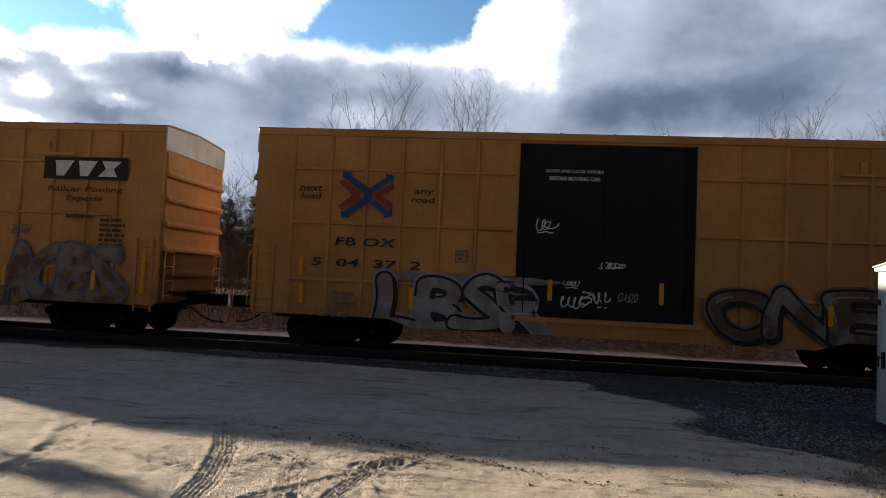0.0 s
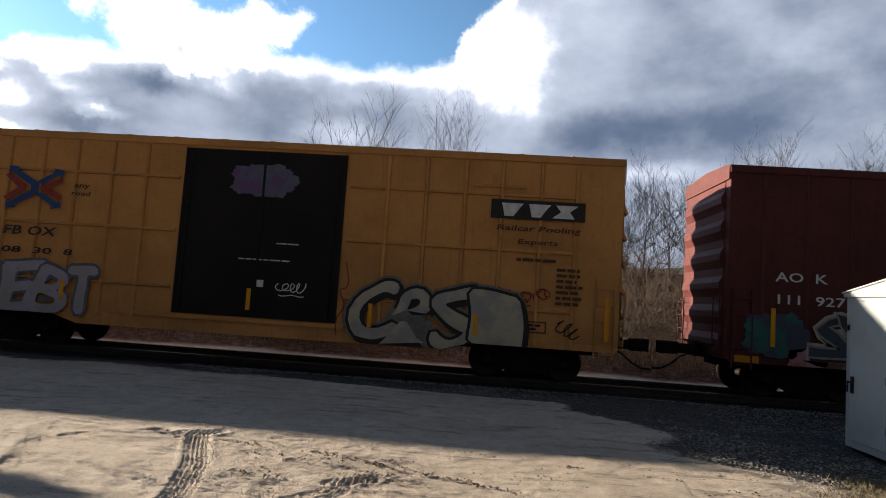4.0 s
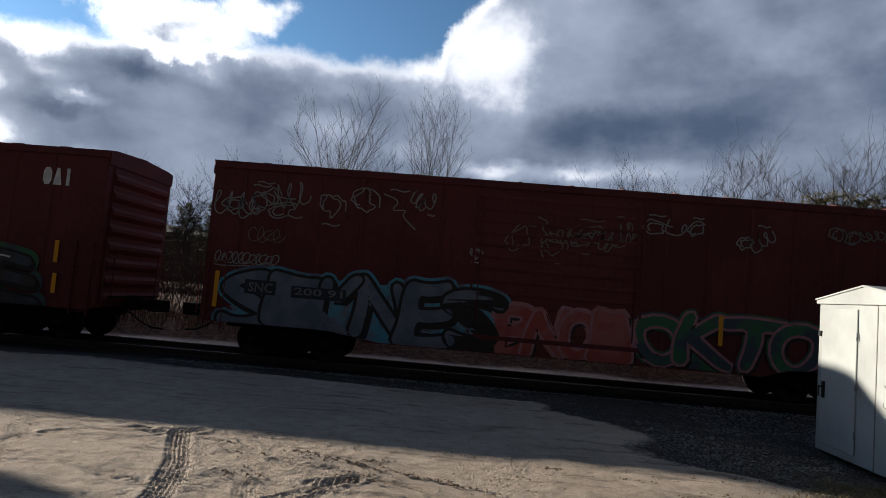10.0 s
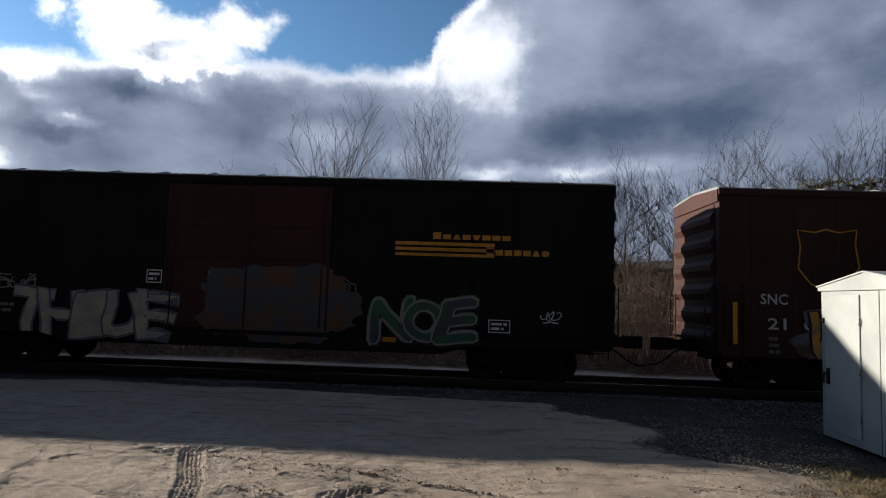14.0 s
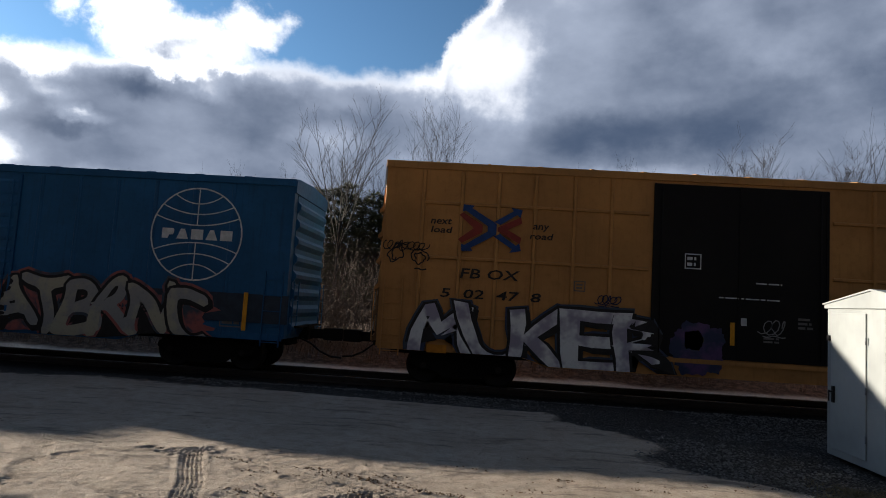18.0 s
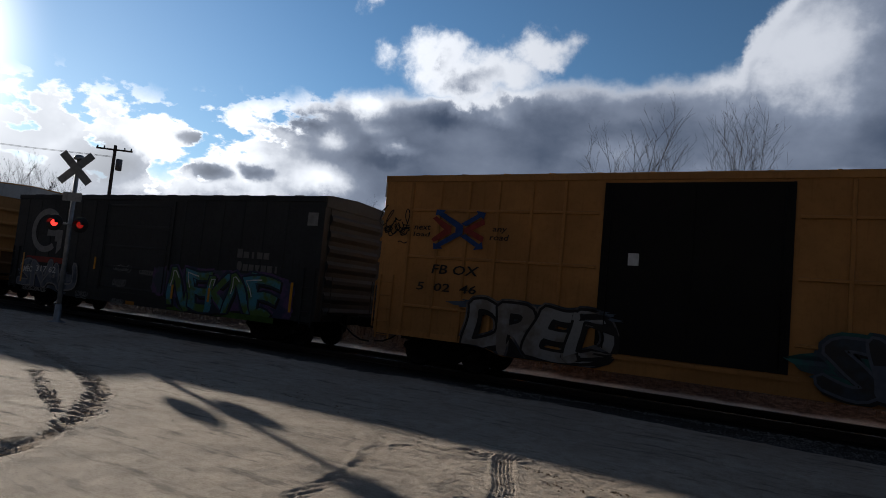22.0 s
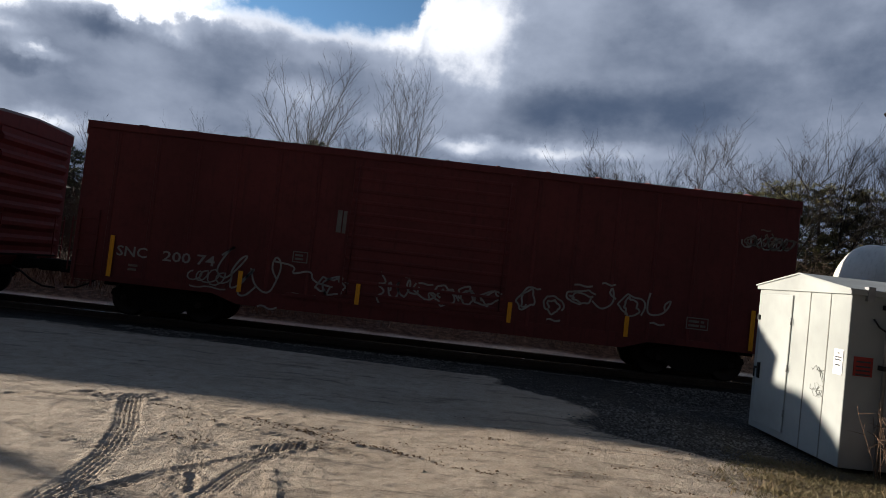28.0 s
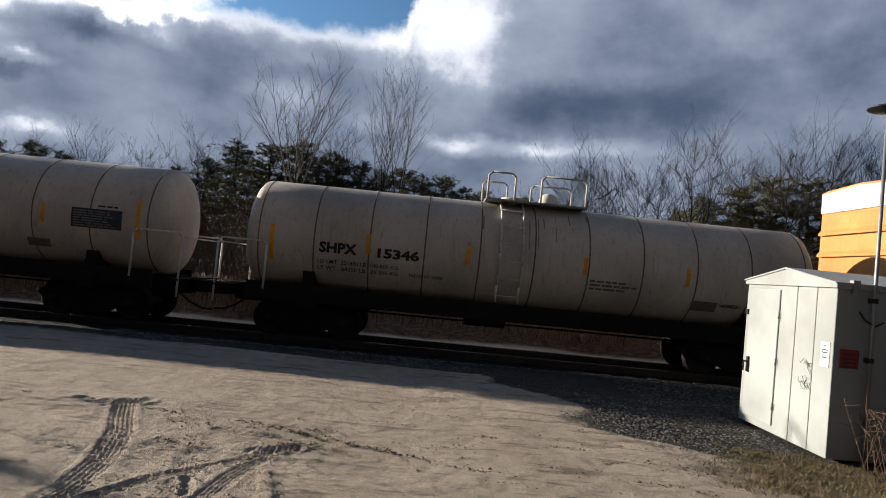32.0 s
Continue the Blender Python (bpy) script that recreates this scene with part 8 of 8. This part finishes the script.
def dress_m(s):
    arrow_logo(s, -6.60, 3.04, 1.45, 1.05)
    word(s, "next", -7.26, 3.62, 0.48, 0.14, "black", 0.2)
    word(s, "load", -7.24, 3.42, 0.47, 0.15, "black", 0.2)
    word(s, "any", -4.91, 3.56, 0.36, 0.16, "black", 0.2)
    word(s, "road", -4.96, 3.38, 0.51, 0.15, "black", 0.2)
    word(s, "FB OX", -6.51, 2.40, 1.33, 0.23, "black", 0.2)
    word(s, "5  02  47  8", -6.94, 1.94, 2.28, 0.21, "black", 0.2)
    graffiti(s, "MUKER", -7.40, 0.58, 5.66, 1.16, ("white", "lilac"), "black", ("night", "navy"), 3, rounds=0, fat=0.13, glow=0.10)
    splash(s, -1.68, 0.55, 1.16, 1.15, ("navy", "purple"), 6)
    splash(s, -1.41, 1.10, 0.41, 0.43, "yellow", 4)
    tag(s, -8.25, 2.54, 1.04, 0.78, "black", 7)
    tag(s, -8.28, 2.93, 0.96, 0.29, "black", 3)
    frame_mark(s, -1.44, 2.91, 0.37, 0.35)
    bars(s, 0.15, 2.64, 0.78, 0.05, "white", 1, 14)
    bars(s, -0.66, 2.28, 1.35, 0.05, "white", 1, 15)
    slab(s, -0.20, 1.70, 0.16, 0.17, "white")
    tag(s, 0.31, 1.52, 0.50, 0.36, "silver", 5)
    bars(s, 0.33, 1.34, 0.45, 0.15, "grey", 2, 18)
    bars(s, 1.08, 1.68, 0.34, 0.29, "grey", 3, 19)
    emblem(s, 5.23, 3.53, 1.91, 0.55, "brown", "vvx")
    word(s, "Railcar Pooling", 5.38, 3.26, 1.84, 0.24, "black", 0.2)
    word(s, "Experts", 5.88, 3.01, 0.94, 0.18, "black", 0.2)
    graffiti(s, "DTSE", 2.12, 0.80, 2.79, 0.66, ("night", "dim"), "black", None, 4)
    bar(s, 2.28, 0.98, 1.45)
    bar(s, 4.63, 0.91, 1.41)
    bar(s, -0.36, 1.25, 1.76)
    frame_mark(s, 6.17, 1.01, 0.45, 0.23, "dim")
    slab(s, -7.18, 0.67, 0.46, 0.18, "orange")
    tag(s, -3.36, 1.97, 0.48, 0.24, "navy", 5)
    frame_mark(s, -3.91, 2.25, 0.26, 0.24, "dim")


def dress_n(s):
    ring_logo(s, -7.11, 2.12, 2.23, 1.81, "silver")
    slab(s, -7.26, 1.71, 2.64, 0.23, "red")
    splash(s, -7.71, 0.48, 4.07, 1.07, ("night", "slate"), 3)
    graffiti(s, "SNAU", -7.50, 0.70, 3.90, 0.98, ("slate", "night"), "silver", ("night", "navy"), 4, glow=0.09)
    word(s, "MEC", -7.27, 1.27, 0.64, 0.24, "white", d=0.047)
    word(s, "317 62", -6.36, 1.33, 1.41, 0.24, "white", d=0.047)
    bars(s, -7.13, 0.91, 0.46, 0.22, "slate", 2, 6)
    tag(s, -7.27, 0.51, 1.77, 0.20, "silver", 6)
    tag(s, -1.30, 1.63, 0.94, 0.29, "silver", 4)
    tag(s, -1.27, 1.09, 0.77, 0.29, "silver", 6)
    tag(s, 0.27, 1.56, 1.03, 0.30, "silver", 7)
    tag(s, -1.22, 0.45, 0.70, 0.22, "silver", 9)
    tag(s, -3.46, 0.52, 0.68, 0.27, "silver", 3)
    bar(s, -7.39, 0.85, 2.05)
    bar(s, -2.47, 1.64, 2.11)
    bar(s, -4.40, 0.80, 1.31)
    bar(s, 2.09, 0.90, 1.38)
    bar(s, 3.91, 0.94, 1.40)
    bar(s, 7.46, 0.93, 1.83)
    slab(s, -0.37, 0.50, 0.49, 0.12, "orange")
    slab(s, 1.88, 0.52, 4.95, 0.18, "lime")
    splash(s, 1.80, 0.74, 5.01, 1.30, ("night", "purple"), 5)
    graffiti(s, "NEKNE", 2.01, 0.72, 4.75, 1.14, ("lime", "sky"), "night", ("purple", "navy"), 4, rounds=0, glow=0.12, shine="white", wild=1.4)
    splash(s, 6.59, 0.63, 1.00, 1.30, ("purple", "navy"), 6)
    splash(s, 0.94, 0.96, 0.92, 1.01, ("purple", "night"), 7)
    emblem(s, 4.97, 2.47, 1.45, 0.29, "grey", "Nninn")
    emblem(s, 5.01, 2.06, 1.85, 0.30, "grey", "Cnnvnni")
    slab(s, 7.77, 3.59, 0.40, 0.40, "silver")
    frame_mark(s, 6.92, 0.94, 0.47, 0.28, "silver")
    tag(s, 1.94, 1.64, 0.35, 0.31, "white", 3)


def dress_o(s):
    arrow_logo(s, -6.79, 3.09, 1.55, 1.03)
    word(s, "next", -7.35, 3.58, 0.50, 0.13, "black", 0.2)
    word(s, "load", -7.36, 3.40, 0.50, 0.12, "black", 0.2)
    word(s, "any", -5.03, 3.55, 0.39, 0.14, "black", 0.2)
    word(s, "road", -5.08, 3.37, 0.50, 0.15, "black", 0.2)
    word(s, "FB OX", -6.69, 2.42, 1.35, 0.25, "black", 0.2)
    word(s, "5  02  46", -7.11, 1.96, 1.77, 0.22, "black", 0.2)
    tag(s, -8.47, 3.27, 0.99, 1.01, "black", 5)
    tag(s, -8.34, 3.33, 0.83, 0.47, "black", 9)
    splash(s, -5.91, 1.57, 4.21, 0.29, ("night", "haze"), 5)
    graffiti(s, "DRED", -5.40, 0.60, 3.57, 1.14, ("silver", "dim"), "black", ("dusk", "dim"), 4, glow=0.10)
    slab(s, -1.60, 2.93, 0.24, 0.28, "white")
    slab(s, 5.42, 3.72, 2.12, 0.55, "black", d=0.004)
    emblem(s, 5.59, 3.78, 1.83, 0.40, "white", "vvx", .25)
    bars(s, 5.59, 3.16, 1.84, 0.47, "brown", 3, 14)
    splash(s, 1.91, 0.74, 5.23, 1.04, ("teal", "night"), 5)
    graffiti(s, "SNKIS", 2.32, 0.72, 4.52, 0.98, ("black", "night"), "slate", ("teal", "night"), 4)
    bar(s, 6.07, 1.17, 1.60)


def dress_p(s):
    word(s, "SHPX", -3.51, 2.58, 0.97, 0.22, "black", weight=0.045)
    word(s, "433012", -3.47, 2.08, 1.32, 0.25, "black", weight=0.045)
    frame_mark(s, -1.66, 2.31, 0.29, 0.27, "grey")
    slab(s, 0.88, 1.52, 0.74, 0.35, "orange")
    slab(s, 2.42, 1.50, 0.53, 0.28, "black")
    slab(s, -2.43, 0.86, 0.53, 0.13, "orange")
    slab(s, -0.05, 0.84, 0.44, 0.13, "orange")
    slab(s, 2.09, 0.83, 0.56, 0.13, "orange")
    slab(s, 4.35, 0.83, 0.90, 0.13, "orange")
    slab(s, -5.12, 0.84, 0.96, 0.15, "orange")
    splash(s, 4.26, 1.47, 0.35, 0.28, "gold", 3)
    bars(s, -3.34, 1.53, 1.87, 0.11, "grey", 2, 11)
    bars(s, 1.89, 2.05, 1.39, 0.12, "grey", 2, 12)
    bars(s, -3.10, 1.06, 1.69, 0.06, "black", 1, 13)
    bars(s, -0.23, 1.46, 0.77, 0.09, "grey", 1, 14)


def dress_q(s):
    emblem(s, 4.01, 3.44, 3.38, 0.64, "white", "cavx", fill=0.6)
    splash(s, 1.33, 0.99, 0.54, 0.41, "lilac", 4)
    splash(s, 1.42, 2.01, 0.29, 0.37, "lilac", 5)
    splash(s, 4.14, 1.81, 0.60, 0.18, "lilac", 6)
    splash(s, 5.43, 1.76, 0.42, 0.39, "lilac", 7)
    splash(s, 5.90, 1.74, 0.35, 0.24, "lilac", 8)
    graffiti(s, "FEED", 1.79, 0.72, 4.12, 1.06, ("yellow", "gold"), "black", ("green", "night"), 4, rounds=0, glow=0.10, lower="green")
    slab(s, 5.42, 1.05, 1.21, 0.37, "green")
    flat(s, "painted_panel", [(6.48, 1.73), (6.53, 1.09), (7.11, 1.35)], [(0, 1, 2)], 0.044, ink("lilac"))
    bar(s, 7.40, 0.91, 1.86)
    bar(s, -2.36, 1.15, 1.56)
    bar(s, 1.97, 1.32, 1.51)
    tag(s, 0.35, 2.24, 1.04, 0.37, "silver", 4)
    tag(s, 0.63, 1.87, 0.55, 0.26, "silver", 6)
    tag(s, 6.73, 2.05, 0.69, 0.39, "grey", 7)
    splash(s, 1.19, 0.61, 0.69, 0.23, "lilac", 9)
    word(s, "LR  S", -7.11, 1.83, 0.87, 0.21, "grey")
    word(s, "43 10", -7.03, 1.47, 0.90, 0.23, "grey")
    bar(s, -7.33, 0.81, 1.79)
    graffiti(s, "KROSE", -6.04, 0.71, 4.20, 1.15, ("night", "black"), "silver", None, 4, rounds=2)


def dress_r(s):
    word(s, "LR  S", -6.84, 1.86, 0.90, 0.24, "grey")
    word(s, "49 48", -6.73, 1.48, 0.91, 0.30, "grey")
    bar(s, -7.34, 0.90, 1.86)
    bar(s, -4.84, 0.83, 1.33)
    splash(s, -7.83, 0.36, 5.74, 1.15, ("navy", "haze"), 5)
    graffiti(s, "NOMAD", -7.03, 0.60, 4.79, 0.90, ("haze", "navy"), "teal", ("navy", "night"), 4)
    slab(s, -1.37, 2.76, 0.07, 0.22, "grey")
    emblem(s, 2.08, 3.09, 5.30, 0.59, "white", "cavx", fill=0.6)
    graffiti(s, "TOR", 2.01, 0.60, 3.44, 0.92, ("silver", "grey"), "night", None, 3)
    frame_mark(s, 5.66, 1.36, 0.50, 0.31)
    bar(s, 5.08, 0.93, 1.43)
    bar(s, 7.50, 0.93, 1.90)
    tag(s, 7.57, 2.81, 0.71, 0.78, "grey", 5)


def dress_s(s):
    word(s, "SNC", -7.35, 1.31, 0.70, 0.24, "silver")
    word(s, "200 74", -6.29, 1.30, 1.21, 0.24, "silver")
    bar(s, -7.46, 0.81, 1.76)
    bar(s, -4.45, 0.79, 1.27)
    bar(s, -1.73, 0.80, 1.28)
    bar(s, 1.80, 0.78, 1.25)
    bar(s, 4.53, 0.76, 1.24)
    bar(s, 7.45, 0.75, 1.69)
    tag(s, -5.60, 0.84, 0.84, 0.43, "silver", 4, width=0.034)
    tag(s, -4.95, 0.57, 2.98, 1.28, "silver", 5, width=0.034)
    tag(s, -1.50, 0.89, 3.04, 0.68, "silver", 6, width=0.034)
    tag(s, 1.89, 0.94, 3.61, 0.95, "silver", 7, width=0.034)
    slab(s, -2.40, 2.41, 0.11, 0.52, "grey")
    slab(s, -2.26, 2.40, 0.11, 0.52, "grey")
    frame_mark(s, -3.32, 1.61, 0.35, 0.26, "grey")
    frame_mark(s, 5.92, 1.10, 0.52, 0.28, "grey")
    tag(s, 7.09, 3.05, 1.21, 0.50, "dim", 9)
    tag(s, 7.15, 3.10, 1.08, 0.38, "silver", 12, width=0.034)
    bars(s, -7.05, 0.98, 0.29, 0.19, "dim", 2, 21)
    bars(s, -0.38, 2.08, 0.89, 0.07, "dim", 1, 22)


def dress_t(s):
    word(s, "NATX 160094", -5.13, 2.02, 2.25, 0.24, "black", weight=0.045)
    word(s, "LD LMT   224100LB  101600KG", -5.04, 1.80, 2.15, 0.09, "black")
    word(s, "LT WT    61900LB   28100KG", -5.04, 1.66, 2.15, 0.09, "black")
    bars(s, -2.39, 1.62, 1.13, 0.25, "grey", 3, 2)
    bars(s, 1.17, 1.64, 1.05, 0.39, "grey", 4, 3)
    bars(s, 2.43, 2.13, 1.61, 0.10, "black", 1, 4)
    bars(s, 3.21, 1.63, 1.01, 0.18, "brown", 3, 5)
    bar(s, -6.07, 1.64, 2.08)
    bar(s, -2.95, 1.59, 2.04)
    bar(s, -1.19, 1.59, 2.04)
    bar(s, 1.12, 1.57, 2.03)
    bar(s, 4.26, 1.58, 2.05)
    bar(s, 6.05, 1.62, 2.05)
    slab(s, 4.82, 1.80, 1.22, 0.43, "slate")
    slab(s, 4.34, 1.64, 0.50, 0.25, "dim")


def dress_u(s):
    word(s, "SHPX", -5.09, 1.94, 0.89, 0.23, "black", weight=0.045)
    word(s, "15400", -3.66, 1.92, 1.06, 0.21, "black", weight=0.045)
    word(s, "LD LMT  221700 LB  100 550 KG", -5.11, 1.70, 1.95, 0.09, "black")
    word(s, "LT WT   64300 LB   29 150 KG", -5.11, 1.56, 1.95, 0.09, "black")
    word(s, "NEW 08-2000", -2.87, 1.58, 0.80, 0.08, "black")
    slab(s, 4.95, 2.01, 1.18, 0.45, "night", d=0.004)
    bars(s, 5.00, 2.03, 1.10, 0.40, "grey", 7, 8)
    bars(s, 5.55, 2.50, 0.55, 0.07, "black", 1, 9)
    slab(s, 3.87, 1.47, 0.54, 0.19, "dim")
    bars(s, 1.13, 1.72, 1.16, 0.30, "dim", 4, 6)
    bar(s, -6.85, 1.92, 2.89)
    bar(s, -3.71, 2.10, 2.50)
    bar(s, -1.75, 2.07, 2.51)
    bar(s, 1.63, 2.03, 2.46)
    bar(s, 4.28, 2.04, 2.48)
    bar(s, 6.50, 1.85, 2.76)
    tag(s, -2.54, 1.20, 1.21, 0.11, "silver", 4)
    tag(s, 0.96, 1.25, 1.40, 0.05, "silver", 5)


def dress_v(s):
    word(s, "SHPX", -5.11, 1.97, 0.90, 0.26, "black", weight=0.045)
    word(s, "15346", -3.73, 1.96, 1.00, 0.24, "black", weight=0.045)
    word(s, "LD LMT  221800 LB  100 600 KG", -5.13, 1.72, 1.92, 0.09, "black")
    word(s, "LT WT   64200 LB   29 200 KG", -5.13, 1.57, 1.92, 0.09, "black")
    word(s, "NEW 07-2000", -2.93, 1.58, 0.80, 0.08, "black")
    bars(s, 1.38, 1.69, 1.15, 0.27, "dim", 3, 4)
    slab(s, 3.91, 1.44, 0.63, 0.24, "dim")
    bar(s, -6.23, 1.68, 2.52)
    bar(s, -3.97, 2.03, 2.50)
    bar(s, -1.58, 2.03, 2.45)
    bar(s, 1.23, 2.04, 2.44)
    bar(s, 3.71, 2.00, 2.43)
    tag(s, 4.61, 1.57, 0.46, 0.10, "black", 4)


for key, dress in ((("B", dress_b), ("A", dress_a), ("C", dress_c), ("D", dress_d), ("E", dress_e), ("F", dress_f), ("G", dress_g), ("H", dress_h), ("I", dress_i), ("J", dress_j), ("K", dress_k), ("L", dress_l), ("M", dress_m), ("N", dress_n), ("O", dress_o), ("P", dress_p), ("Q", dress_q), ("R", dress_r), ("S", dress_s), ("T", dress_t), ("U", dress_u), ("V", dress_v))):
    dress(SIDES[key])


# ---- everything that moves ----
def motions():
    """The train rolls past from right to left; every wheelset turns with it while it is near."""
    def gone(t):
        return SPEED * t + GAIN * t * t / 2
    for car, x in CARS:
        walk(car, [(t, pose(x - gone(t), TRACK_Y, RAIL_TOP)) for t in range(33)])
    for wheel, wx, x in WHEELSETS:
        def spun(t):
            return pose(wx, 0, 0.43, 0, -math.degrees(gone(t) / 0.43) % 360, 0)
        near = [k for k in range(0, 32 * FPS + 1) if -30 < x - gone(k / FPS) < 18]
        rows = [(k / FPS, spun(k / FPS)) for k in near]
        if not rows or rows[0][0] > 0:
            rows.insert(0, (0.0, rows[0][1] if rows else spun(0)))
        if rows[-1][0] < 32.0:
            rows.append((32.0, rows[-1][1]))
        walk(wheel, rows)


motions()
